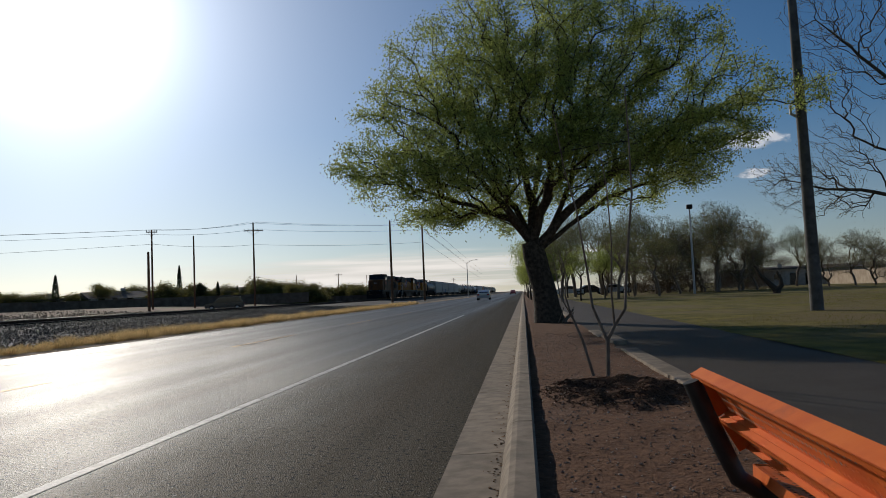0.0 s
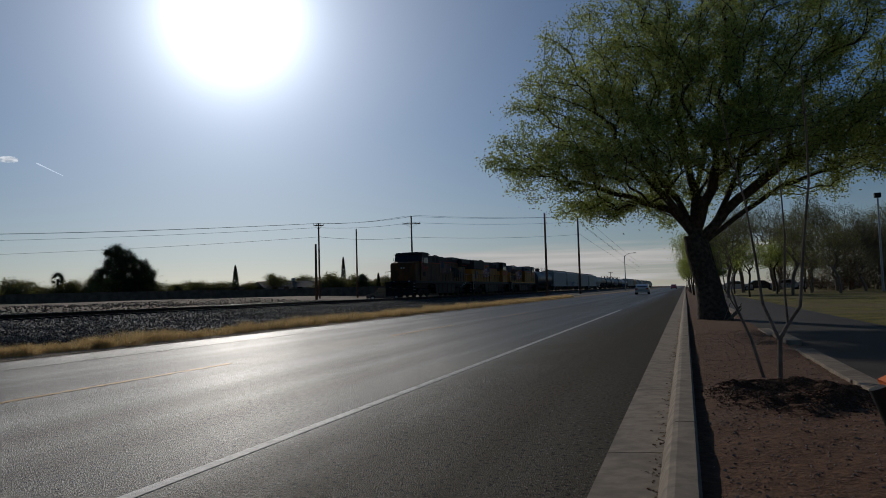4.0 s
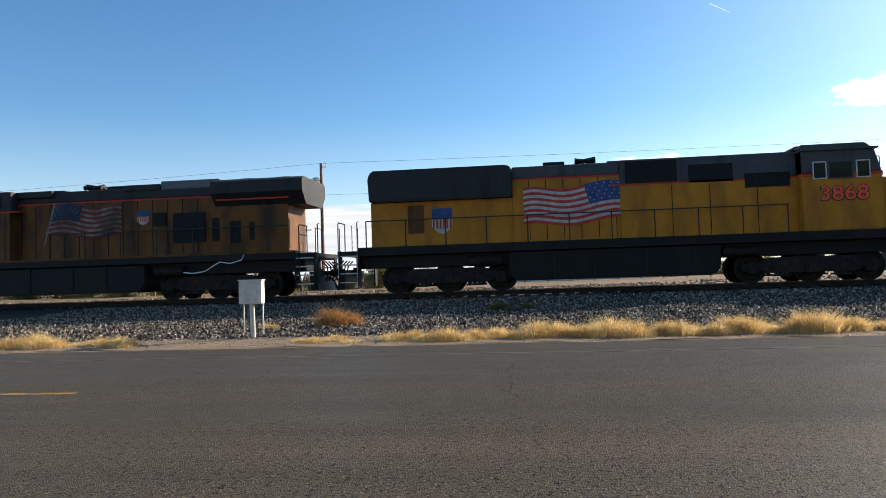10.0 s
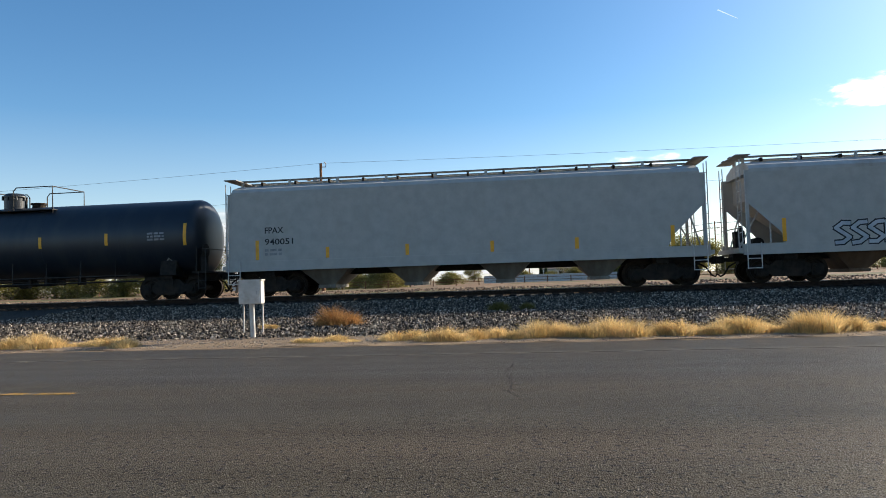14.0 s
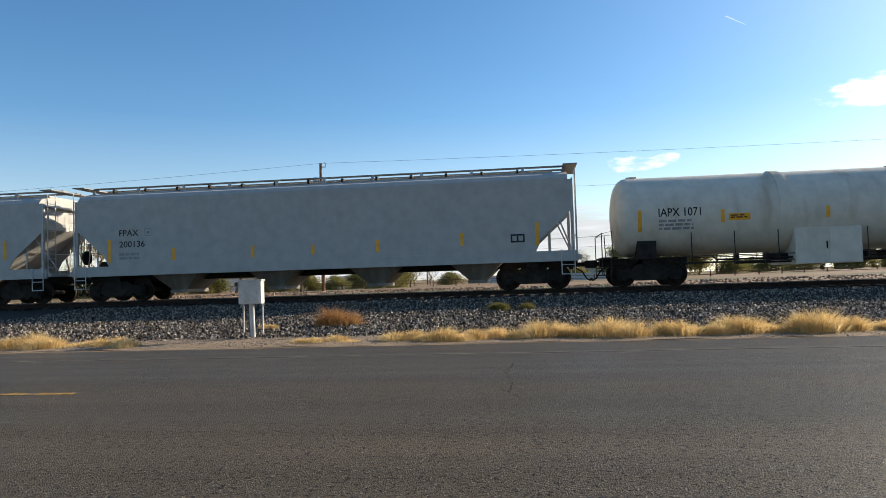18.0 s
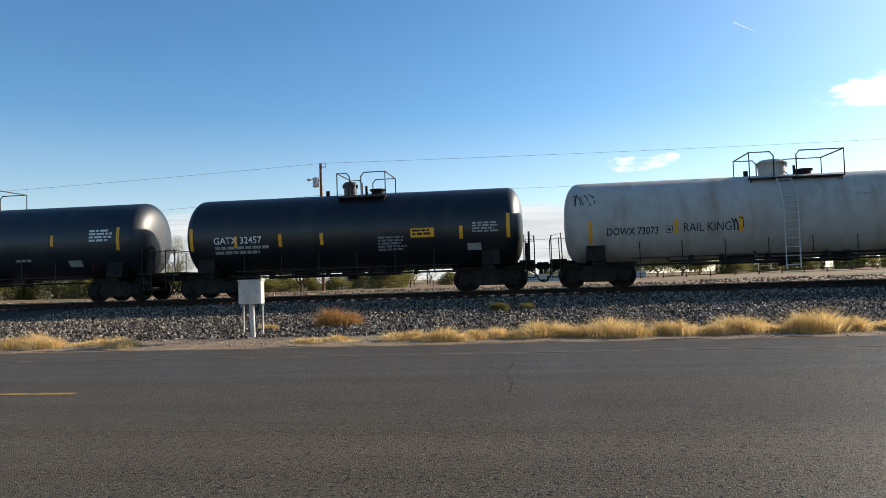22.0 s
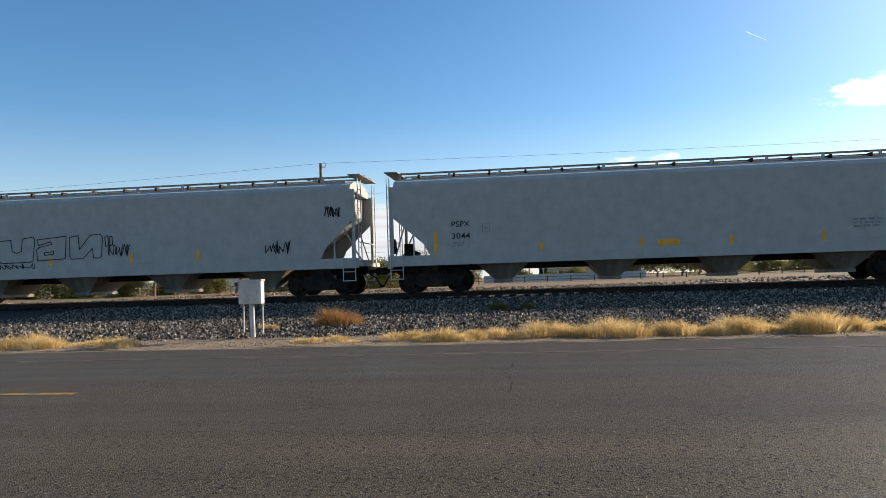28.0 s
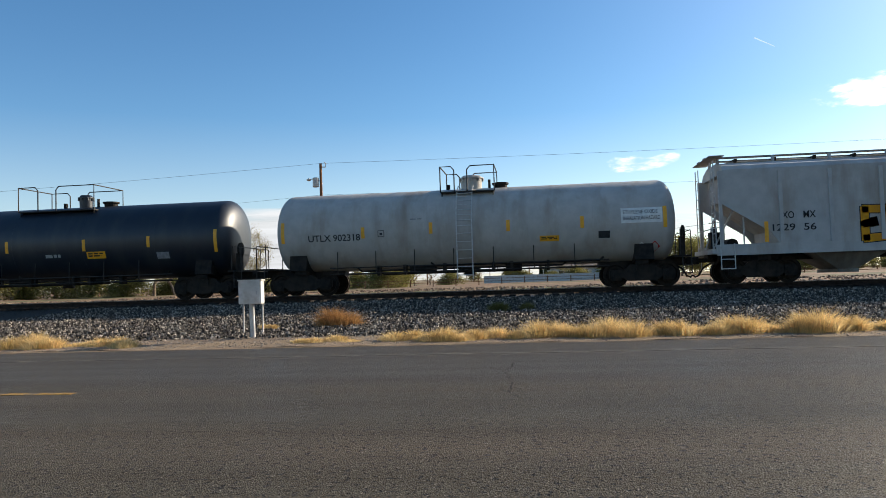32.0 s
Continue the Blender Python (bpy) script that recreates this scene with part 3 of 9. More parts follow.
def stroke(bm, pts, width, side, lift):
    for (ya, za), (yb, zb) in zip(pts, pts[1:]):
        d = Vector((yb - ya, zb - za))
        if d.length < 1e-4:
            continue
        e = d.normalized() * width * 0.3
        n = Vector((-d.y, d.x)).normalized() * width / 2
        q = [(ya - e.x + n.x, za - e.y + n.y), (ya - e.x - n.x, za - e.y - n.y), (yb + e.x - n.x, zb + e.y - n.y), (yb + e.x + n.x, zb + e.y + n.y)]
        bm.faces.new([bm.verts.new((side(z) + lift, y, z)) for y, z in q])
    return bm


def letter_shapes(rnd, y0, y1, z0, z1, count):
    """Loose bent strokes in the manner of sprayed letters, with no meaning."""
    out = []
    w = (y1 - y0) / count
    for k in range(count):
        a, b = y0 + w * (k + 0.1), y0 + w * (k + 0.92)
        kind = rnd.randrange(4)
        m, c = (z0 + z1) / 2, (a + b) / 2
        j = lambda: (rnd.random() - 0.5) * 0.12 * (z1 - z0)
        if kind == 0:
            p = [(a, z0 + j()), (a + j(), m), (a, z1 + j()), (c, z1), (b, z1 - 0.15 * (z1 - z0)), (c, m + j()), (b, z0 + j())]
        elif kind == 1:
            p = [(b, z1 + j()), (c, z1), (a, (z1 + m) / 2), (c, m), (b, (z0 + m) / 2), (c, z0), (a, z0 + j())]
        elif kind == 2:
            p = [(a, z0 + j()), (c - w * 0.1, z1), (c + w * 0.1, z1 + j()), (b, z0), (c + w * 0.15, m), (a + w * 0.2, m + j())]
        else:
            p = [(b, z1 + j()), (a, z1), (a, m), (c, m + j()), (a, m), (a, z0), (b, z0 + j())]
        out.append(p)
    return out


def graffiti(car, y0, y1, z0, z1, count, fill, edge, side, seed, width, name="graffiti", rim=1.75):
    rnd = random.Random(seed)
    shapes = letter_shapes(rnd, y0, y1, z0, z1, count)
    if edge:
        bm = bmesh.new()
        for p in shapes:
            stroke(bm, p, width * rim, side, 0.007)
        g = tagged(part(name, bm, edge, car, "sprayed graffiti outline"), kind="stuff")
    bm = bmesh.new()
    for p in shapes:
        stroke(bm, p, width, side, 0.011)
    tagged(part(name, bm, fill, car, "sprayed graffiti letters without meaning"), kind="stuff")


def scribble(car, y0, y1, z0, z1, seed, material, side, width=0.035, n=26):
    rnd = random.Random(seed)
    pts = []
    for k in range(n):
        f = k / (n - 1)
        pts.append((y0 + (y1 - y0) * min(1, max(0, f + (rnd.random() - 0.5) * 0.16)), z0 + (z1 - z0) * (0.5 + 0.5 * math.sin(k * 2.1 + rnd.random() * 1.5))))
    tagged(part("graffiti", stroke(bmesh.new(), pts, width, side, 0.009), material, car, "thin sprayed scrawl"), kind="stuff")


def spray_cloud(car, y0, y1, z0, z1, seed, material, side):
    """The ragged sprayed ground behind large letters: overlapping puffs in one coat."""
    rnd = random.Random(seed)
    bm = bmesh.new()
    n = int((y1 - y0) * 4)
    for k in range(n):
        y = y0 + 0.25 + (y1 - y0 - 0.5) * k / (n - 1)
        z = (z0 + z1) / 2 + rnd.uniform(-0.12, 0.12) * (z1 - z0)
        q = (z1 - z0) * rnd.uniform(0.3, 0.5) * (0.65 if k in (0, n - 1) else 1.0)
        bm.faces.new([bm.verts.new((side(z) + 0.003 + 0.0002 * (k % 12), y + q * 0.8 * math.cos(a) * w, z + q * math.sin(a) * w)) for a, w in ((2 * math.pi * i / 14, rnd.uniform(0.86, 1.1)) for i in range(14))])
    tagged(part("graffiti", bm, material, car, "ragged sprayed ground of the graffiti"), kind="stuff")


def sprayed_word(car, word, y0, y1, z0, z1, shade, rim, fill, side, seed):
    """Fat leaning letters, each with a shade, a pale rim and a fill."""
    rnd = random.Random(seed)
    w = (y1 - y0) / len(word)
    for k, c in enumerate(word):
        a, b = y0 + w * k - 0.10 * w, y0 + w * (k + 1) + 0.06 * w
        dz, du = rnd.uniform(-0.06, 0.06), rnd.uniform(-0.04, 0.04)
        for mt, grow, bold, lift in ((shade, 0.09, 0.12, 0.007), (rim, 0.04, 0.065, 0.011), (fill, 0.0, 0.018, 0.015)):
            lettering(c, a - grow + du, b + grow + du, z0 - grow + dz, z1 + grow + dz, mt, car, side, lift + 0.0012 * k, name="graffiti", bold=bold)


def flag_mural(car, y0, y1, z0, z1, side, canton_right, tones):
    """A painted waving striped flag: bands, starred field and pole."""
    white, red, blue = tones
    n = 24
    def point(u, v):      # u along the fly from the pole, v down from the top
        w = 0.10 * math.sin(u * 7.5 + 0.6) * (0.25 + u) * (z1 - z0)
        sag = -0.16 * u * (z1 - z0) + 0.10 * (z1 - z0) * math.sin(u * 3.0)
        lean = 0.16 * v * (1 - u)
        y = u + lean * (-1)
        yy = (y1 - (y1 - y0) * (0.13 + 0.87 * u) + (y1 - y0) * 0.13 * v * (1 - u)) if canton_right else (y0 + (y1 - y0) * (0.13 + 0.87 * u) - (y1 - y0) * 0.13 * v * (1 - u))
        return yy, z1 - (z1 - z0) * (0.06 + 0.72 * v) + w + sag
    def band(bm, u0, u1, v0, v1, lift):
        rows = []
        for k in range(n + 1):
            u = u0 + (u1 - u0) * k / n
            rows.append([bm.verts.new((side(0) + lift, *point(u, v))) for v in (v0, v1)])
        for a, b in zip(rows, rows[1:]):
            bm.faces.new((a[0], a[1], b[1], b[0]) if not canton_right else (a[0], b[0], b[1], a[1]))
    bm = bmesh.new()
    band(bm, 0, 1, 0, 1, 0.005)
    f = part("flag_mural", bm, white, car, "painted waving flag mural")
    bm = bmesh.new()
    for k in range(0, 13, 2):
        band(bm, 0, 1, k / 13, (k + 1) / 13, 0.009)
    part("flag_stripes", bm, red, f, "faded red stripes")
    bm = bmesh.new()
    band(bm, 0, 0.42, 0, 7 / 13, 0.013)
    part("flag_field", bm, blue, f, "dark blue starred field")
    bm = bmesh.new()
    for r in range(5):
        for c in range(6):
            y, z = point(0.04 + c * 0.066 + (r % 2) * 0.03, 0.06 + r * 0.1)
            d = 0.035
            vs = [bm.verts.new((side(0) + 0.017, y + d * math.cos(a) * q, z + d * math.sin(a) * q)) for a, q in
                  ((radians(90 + 36 * i), 1.0 if i % 2 == 0 else 0.42) for i in range(10))]
            bm.faces.new(vs)
    tagged(part("flag_stars", bm, white, f, "small white stars"), kind="stuff")
    bm = bmesh.new()
    ya, yb = (y1 - (y1 - y0) * 0.14, y1) if canton_right else (y0 + (y1 - y0) * 0.14, y0)
    stroke(bm, [(ya, z1), (yb, z0)], 0.06, side, 0.015)
    part("flag_pole", bm, white, f)
    return f


def shield(car, y0, y1, z0, z1, side):
    yc = (y0 + y1) / 2
    def outline(f):
        h = (y1 - y0) / 2 * f
        t = z1 - (z1 - z0) * (1 - f) / 2
        b = z0 + (z1 - z0) * (1 - f) / 2
        return [(yc - h, t), (yc - h, b + 0.28 * (t - b)), (yc - h * 0.5, b + 0.08 * (t - b)), (yc, b), (yc + h * 0.5, b + 0.08 * (t - b)), (yc + h, b + 0.28 * (t - b)), (yc + h, t)]
    bm = bmesh.new()
    bm.faces.new([bm.verts.new((side(0) + 0.006, y, z)) for y, z in outline(1)])
    s = part("shield", bm, FLAG_WHITE, car, "striped shield emblem")
    bm = bmesh.new()
    for k in range(6):
        y = y0 + (y1 - y0) * (k + 0.28) / 6
        patch(bm, y, y + (y1 - y0) / 12, z0 + 0.2 * (z1 - z0), z0 + 0.6 * (z1 - z0), side, 0.010, 1)
    part("shield_stripes", bm, FLAG_RED, s)
    part("shield_field", patch(bmesh.new(), y0, y1, z0 + 0.6 * (z1 - z0), z1, side, 0.010, 1), FLAG_BLUE, s)


# ---------------------------------------------------------------- train: locomotives
def handrail(car, ys, x, z0, z1, step, material=RAILING, name="handrail"):
    bm = bmesh.new()
    a, b = min(ys), max(ys)
    tube(bm, [(x, a, z1), (x, b, z1)], 0.022, 6)
    rail = part(name, bm, material, car)
    k = a
    bm = bmesh.new()
    tube(bm, [(0, 0, 0), (0, 0, z1 - z0)], 0.024, 6)
    first = None
    while k <= b + 0.01:
        if first is None:
            first = part("rail_post", bm, material, rail, m=Matrix.Translation((x, k, z0)))
        else:
            again(first, "rail_post", Matrix.Translation((x, k, z0)), rail)
        k += step


def steps(car, y0, y1, x, s, zs, material):
    a, c = (x - 0.35, x + 0.03) if s > 0 else (-x - 0.03, -x + 0.35)
    well = part("step_well", boxed(a, c, y0 - 0.05, y0, zs[0] - 0.15, zs[-1] + 0.2), LOCO_BLACK, car)
    part("step_side", boxed(a, c, y1, y1 + 0.05, zs[0] - 0.15, zs[-1] + 0.2), LOCO_BLACK, well)
    first = None
    for z in zs:
        if first is None:
            first = part("step", boxed(-0.3, 0.0, y0, y1, -0.02, 0.02), material, well, "pale edged step", m=Matrix.Translation((x if s > 0 else -x + 0.3, 0, z)))
        else:
            again(first, "step", Matrix.Translation((x if s > 0 else -x + 0.3, 0, z)), well)


def louvre_row(car, items, z0, z1, x, material=GRILLE):
    for y0, y1 in items:
        p = part("grille", boxed(x - 0.02, x + 0.012, y0, y1, z0, z1), material, car)


def wide_nose(car, Y, body):
    """Full-width nose whose front corners are cut back, with a number board and an emblem on each facet."""
    plan = [(1.47, 2.43, 3.60), (1.46, 1.45, 3.56), (0.84, 0.94, 3.47)]
    ring = plan + [(-x, u, z) for x, u, z in reversed(plan)]
    bm = bmesh.new()
    low = [bm.verts.new((x, Y(u), 1.72)) for x, u, z in ring]
    high = [bm.verts.new((x, Y(u), z)) for x, u, z in ring]
    for i in range(len(ring)):
        j = (i + 1) % len(ring)
        bm.faces.new((low[i], low[j], high[j], high[i]))
    bm.faces.new(low[::-1])
    bm.faces.new(high)
    bmesh.ops.recalc_face_normals(bm, faces=bm.faces)
    bmesh.ops.bevel(bm, geom=list(bm.edges), offset=0.035, segments=2, affect="EDGES")
    nose = part("nose", bm, body, car, "wide faceted nose")
    for s in (1, -1):
        def plate(name, f0, f1, z0, z1, lift, mat):
            bm = bmesh.new()
            face = []
            for f, z in ((f0, z0), (f1, z0), (f1, z1), (f0, z1)):
                x, u = 1.46 - 0.62 * f + lift * 0.63, 1.45 - 0.51 * f - lift * 0.77
                face.append((s * x, Y(u), z))
            front = [bm.verts.new(p) for p in face]
            back = [bm.verts.new((x - s * 0.02, y, z)) for x, y, z in face]
            bm.faces.new(front)
            bm.faces.new(back[::-1])
            for i in range(4):
                bm.faces.new((front[i], back[i], back[(i + 1) % 4], front[(i + 1) % 4]))
            bmesh.ops.recalc_face_normals(bm, faces=bm.faces)
            return part(name, bm, mat, nose)
        plate("number_board", 0.06, 0.52, 3.10, 3.28, 0.02, LETTER_BLACK)
        for k in range(4):
            plate("number_bar", 0.11 + 0.1 * k, 0.17 + 0.1 * k, 3.14, 3.24, 0.028, FLAG_WHITE)
        plate("emblem_wing", 0.08, 0.62, 2.86, 3.0, 0.012, FLAG_BLUE)
        plate("emblem_shield", 0.62, 0.98, 2.62, 3.02, 0.012, FLAG_BLUE)
        plate("emblem_field", 0.66, 0.94, 2.66, 2.88, 0.018, FLAG_WHITE)


def locomotive(number, length, forward, body, grey, style, label):
    """A six-axle road switcher. forward: the cab leads, at the low-y end."""
    car = empty("locomotive")
    tagged(car, label, "locomotive", "locomotives of the train")
    Y = (lambda u: u) if forward else (lambda u: length - u)
    R = lambda u0, u1: (min(Y(u0), Y(u1)), max(Y(u0), Y(u1)))
    W = 1.5
    def blk(name, u0, u1, z0, z1, hw, mat, bevel=0.03, lab=""):
        a, b = R(u0, u1)
        return part(name, boxed(-hw, hw, a, b, z0, z1, bevel), mat, car, lab)
    def side_prism(name, pts, hw, mat, lab="", bevel=0.0):
        bm = prism(bmesh.new(), [(Y(u), z) for u, z in pts], "x", -hw, hw)
        if bevel:
            bmesh.ops.bevel(bm, geom=list(bm.edges), offset=bevel, segments=2, affect="EDGES")
        return part(name, bm, mat, car, lab, smooth=True)
    side = flat_side(W)
    blk("frame", 1.3, length - 1.2, 1.40, 1.72, W, LOCO_BLACK, 0.02)
    blk("underframe", 1.0, length - 1.0, 0.95, 1.40, 1.05, LOCO_BLACK, 0.02)
    for s in (-1, 1) if style != "emd" else ():
        a, b = R(1.75, length - 1.3)
        x0, x1 = (W + 0.001, W + 0.012) if s > 0 else (-W - 0.012, -W - 0.001)
        part("sill_stripe", boxed(x0, x1, a, b, 1.65, 1.72), SILL_YELLOW if style != "soot" else YELLOW_DIRTY, car)
    side_prism("fuel_tank", [(7.7, 1.35), (7.7, 0.6), (7.95, 0.33), (14.8, 0.33), (15.05, 0.6), (15.05, 1.35)], 1.42, LOCO_BLACK, "black ribbed fuel tank", 0.05)
    for u in (8.6, 10.2, 12.0, 13.4):
        a, b = R(u, u + 0.06)
        part("tank_rib", boxed(-1.45, 1.45, a, b, 0.42, 1.34), STEEL_DARK, car)
    for u, z, r in ((7.0, 1.12, 0.17), (15.9, 1.1, 0.2)):
        a, b = R(u - 0.6, u + 0.6)
        for x in (1.15, -1.15):
            part("air_reservoir", cyl(bmesh.new(), (x, a, z), (x, b, z), r, 12), STEEL_DARK, car, smooth=True)
    for u in (4.65, length - 4.45):
        add_truck(car, Y(u), True)
    add_couplers(car, length)
    # cab and nose
    if style == "emd":
        nose = [(1.0, 1.72), (1.0, 3.42), (2.35, 3.52), (2.35, 1.72)]
        cabp = [(2.35, 1.72), (2.35, 3.5), (2.62, 4.45), (2.9, 4.62), (4.95, 4.62), (4.95, 1.72)]
        cab_end, high = 4.95, 4.55
    else:
        nose = [(1.5, 1.72), (1.5, 3.35), (1.62, 3.58), (2.7, 3.78), (2.95, 3.72), (2.95, 1.72)]
        cabp = [(2.95, 1.72), (2.95, 3.72), (3.28, 4.50), (3.5, 4.66), (5.45, 4.66), (5.45, 1.72)]
        cab_end, high = 5.45, 4.46
        if style == "ge":
            nose = [(0.94, 1.72), (0.94, 3.46)]
            cabp = [(2.4, 1.72), (2.4, 3.64), (2.58, 4.32), (2.72, 4.46), (4.62, 4.48), (4.62, 1.72)]
            cab_end, high = 4.62, 4.38
    if style == "ge":
        wide_nose(car, Y, body)
    else:
        side_prism("nose", nose, {"emd": 1.25, "soot": 1.38}[style], body, "", 0.07)
    cab = side_prism("cab", cabp, W - 0.02, body, "", 0.04)
    u1 = cabp[3][0]
    top = [(p[0], p[1]) for p in cabp]
    # grey top of the cab above the red stripe, on both sides
    zs = 3.62
    fx = cabp[1][0] + (cabp[2][0] - cabp[1][0]) * (zs - cabp[1][1]) / (cabp[2][1] - cabp[1][1]) if zs > cabp[1][1] else cabp[1][0]
    side_prism("cab_roof", [(fx, zs + 0.06), (cabp[2][0], cabp[2][1] + 0.01), (cabp[3][0] - 0.02, cabp[3][1] + 0.06), (cab_end, cabp[3][1] + 0.06), (cab_end, zs + 0.06)], W + 0.01, grey, "grey cab roof and sides", 0.03)
    a, b = R(fx - 0.02, cab_end)
    for x0, x1 in ((W - 0.02, W + 0.016), (-W - 0.016, -W + 0.02)):
        part("red_stripe", boxed(x0, x1, a, b, zs - 0.03, zs + 0.06), LOCO_RED, car)
    a, b = R(cabp[2][0] - 0.12, cab_end + 0.05)
    part("sun_visor", boxed(-W - 0.12, W + 0.12, a, b, cabp[2][1], cabp[2][1] + 0.06), grey, car, "pale edged cab roof overhang")
    wins = ((2.75, 3.0), (3.1, 3.7), (3.76, 4.3)) if style == "ge" else ((3.42, 3.66), (3.8, 4.45), (4.5, 5.15)) if style != "emd" else ((2.75, 3.2), (3.3, 4.1), (4.15, 4.6))
    wz = {"soot": 3.57, "emd": 3.48, "ge": 3.5}[style]
    for k, (p, q) in enumerate(wins):
        a, b = R(p, q)
        w = part("cab_window", boxed(W - 0.02, W + 0.02, a, b, wz, wz + 0.6), RAILING_LIGHT if k != 1 and style != "ge" else grey, car, "cab side window")
        part("pane", boxed(W + 0.021, W + 0.024, a + 0.04, b - 0.04, wz + 0.04, wz + 0.56), GLASS_DARK, w)
    # sloped cab front: sunlight painted in as a pale panel with two windscreens
    fu = lambda z: cabp[1][0] + (cabp[2][0] - cabp[1][0]) * (z - cabp[1][1]) / (cabp[2][1] - cabp[1][1])
    z0, z1 = cabp[1][1] + 0.02, cabp[2][1] - 0.02
    pts = [(Y(fu(z0) - 0.03), z0), (Y(fu(z1) - 0.03), z1), (Y(fu(z1) + 0.05), z1), (Y(fu(z0) + 0.05), z0)]
    front = part("cab_front", prism(bmesh.new(), pts, "x", -W + 0.03, W - 0.03), grey if style == "soot" else RAILING_LIGHT, car, "pale sloped cab front")
    for x0, x1 in ((-1.2, -0.1), (0.1, 1.2)):
        bm = bmesh.new()
        za, zb = z0 + 0.16, z1 - 0.1
        bm.faces.new([bm.verts.new((x, Y(fu(z) - 0.036), z)) for x, z in ((x0, za), (x1, za), (x1, zb), (x0, zb))])
        part("windscreen", bm, GLASS_DARK, front)
    for u in (cabp[3][0] + 0.25, cabp[3][0] + 1.3):
        a, b = R(u, u + 0.75)
        part("roof_equipment", boxed(-0.95, 0.95, a, b, 4.3, {"soot": 4.77, "emd": 4.74, "ge": 4.66}[style], 0.05), LOCO_GREY_DIRTY, car)
    for s in (-1, 1):
        bm = bmesh.new()
        tube(bm, [(s * 1.42, Y(cabp[2][0]), 4.2), (s * 1.66, Y(cabp[2][0] - 0.1), 4.15), (s * 1.68, Y(cabp[2][0] - 0.1), 3.85)], 0.02, 5)
        part("mirror_bracket", bm, RAILING, car)
    # headlights and number boards on the nose
    for s in (-0.14, 0.14):
        part("headlight", cyl(bmesh.new(), (s, Y(nose[1][0] - 0.03), 3.05), (s, Y(nose[1][0] + 0.05), 3.05), 0.09, 14), RAILING_LIGHT, car)
        part("ditch_light", cyl(bmesh.new(), (s * 6, Y(1.12), 1.62), (s * 6, Y(1.2), 1.62), 0.09, 14), RAILING_LIGHT, car)
    # hood
    hz, hx = (high, 1.0)
    roof_z = {"soot": 4.42, "emd": 4.5, "ge": 4.22}[style]
    drop = 0.2 if style == "ge" else 0.0
    mid0, mid1 = cab_end, {"soot": 9.4, "ge": 10.3, "emd": 11.0}[style]
    blk("hood_front", mid0, mid1, 1.72, zs, 1.46 if style != "emd" else 1.05, body, 0.02)
    blk("hood_front_top", mid0, mid1, zs + 0.06, high, 1.40 if style != "emd" else 1.02, grey, 0.05)
    blk("red_stripe", mid0, mid1 + 0.3, zs, zs + 0.06, 1.47 if style != "emd" else 1.06, LOCO_RED, 0.0)
    rad0 = {"emd": length - 6.9, "soot": 17.7, "ge": 15.6}[style]
    blk("engine_hood", mid1, rad0, 1.72, roof_z - 0.5, 0.98, body, 0.02)
    blk("hood_top", mid1, rad0, roof_z - 0.44, roof_z, 0.96, grey, 0.05)
    blk("red_stripe", mid1, rad0, roof_z - 0.5, roof_z - 0.44, 0.985, LOCO_RED, 0.0)
    rear = length - 1.6
    if style == "emd":
        blk("radiator_hood", rad0, rear, 1.72, 3.38, 1.0, body, 0.02)
        side_prism("radiator", [(rad0, 3.38), (rad0, 4.45), (rad0 + 0.2, 4.56), (rear - 0.1, 4.56), (rear + 0.05, 4.3), (rear, 3.38)], 1.32, LOCO_GREY_DIRTY, "dark radiator section", 0.05)
        fans = [(rad0 + 1.3), (rad0 + 3.0), (rad0 + 4.6)]
        wide = 1.0
    else:
        blk("radiator_hood", rad0, rear, 1.72, 3.85 - drop, 1.05, body, 0.02)
        bm = prism(bmesh.new(), [(x, z - drop) for x, z in ((-1.02, 3.5), (-1.5, 3.98), (-1.5, 4.42), (-1.3, 4.52), (1.3, 4.52), (1.5, 4.42), (1.5, 3.98), (1.02, 3.5))], "y", *R(*((17.75, 21.36) if style == "soot" else (15.7, 20.4))))
        part("radiator", bm, grey, car, "flared radiator wings at the roof", smooth=True)
        a, b = R(rad0 + 0.2, length - 1.5)
        part("red_stripe", boxed(-1.3, 1.3, a, b, 3.72 - drop, 3.78 - drop), LOCO_RED, car)
        fans = [length - 4.6, length - 3.0] if style == "ge" else [length - 3.4, length - 1.9]
        if style == "soot":
            blk("roof_step", 9.4, 10.95, 4.2, 4.46, 1.1, grey, 0.04)
            blk("roof_hump", 13.94, 15.46, 4.3, 4.54, 1.02, grey, 0.04)
            blk("roof_cap", 15.48, 17.9, 4.3, 4.64, 0.98, LOCO_GREY, 0.06, "paler roof cap over the engine")
        else:
            blk("silencer_box", 13.98, 14.85, 4.15, 4.58, 0.55, LOCO_GREY_DIRTY, 0.03)
        wide = 1.05
    for u in fans:
        bm = bmesh.new()
        cyl(bm, (0, Y(u), 4.5 - drop), (0, Y(u), 4.62 - drop), 0.75, 24)
        part("roof_fan", bm, LOCO_GREY_DIRTY, car, smooth=True)
    blk("hood_step", 10.6, 11.4, roof_z - 0.05, roof_z + 0.06, 0.9, grey, 0.03)
    blk("exhaust_stack", 12.9, 13.7, roof_z - 0.05, roof_z + 0.2, 0.45, LOCO_BLACK, 0.04)
    horn = part("air_horn", boxed(-0.3, 0.3, Y(12.2) - 0.04, Y(12.2) + 0.04, roof_z - 0.02, roof_z + 0.24), LOCO_BLACK, car)
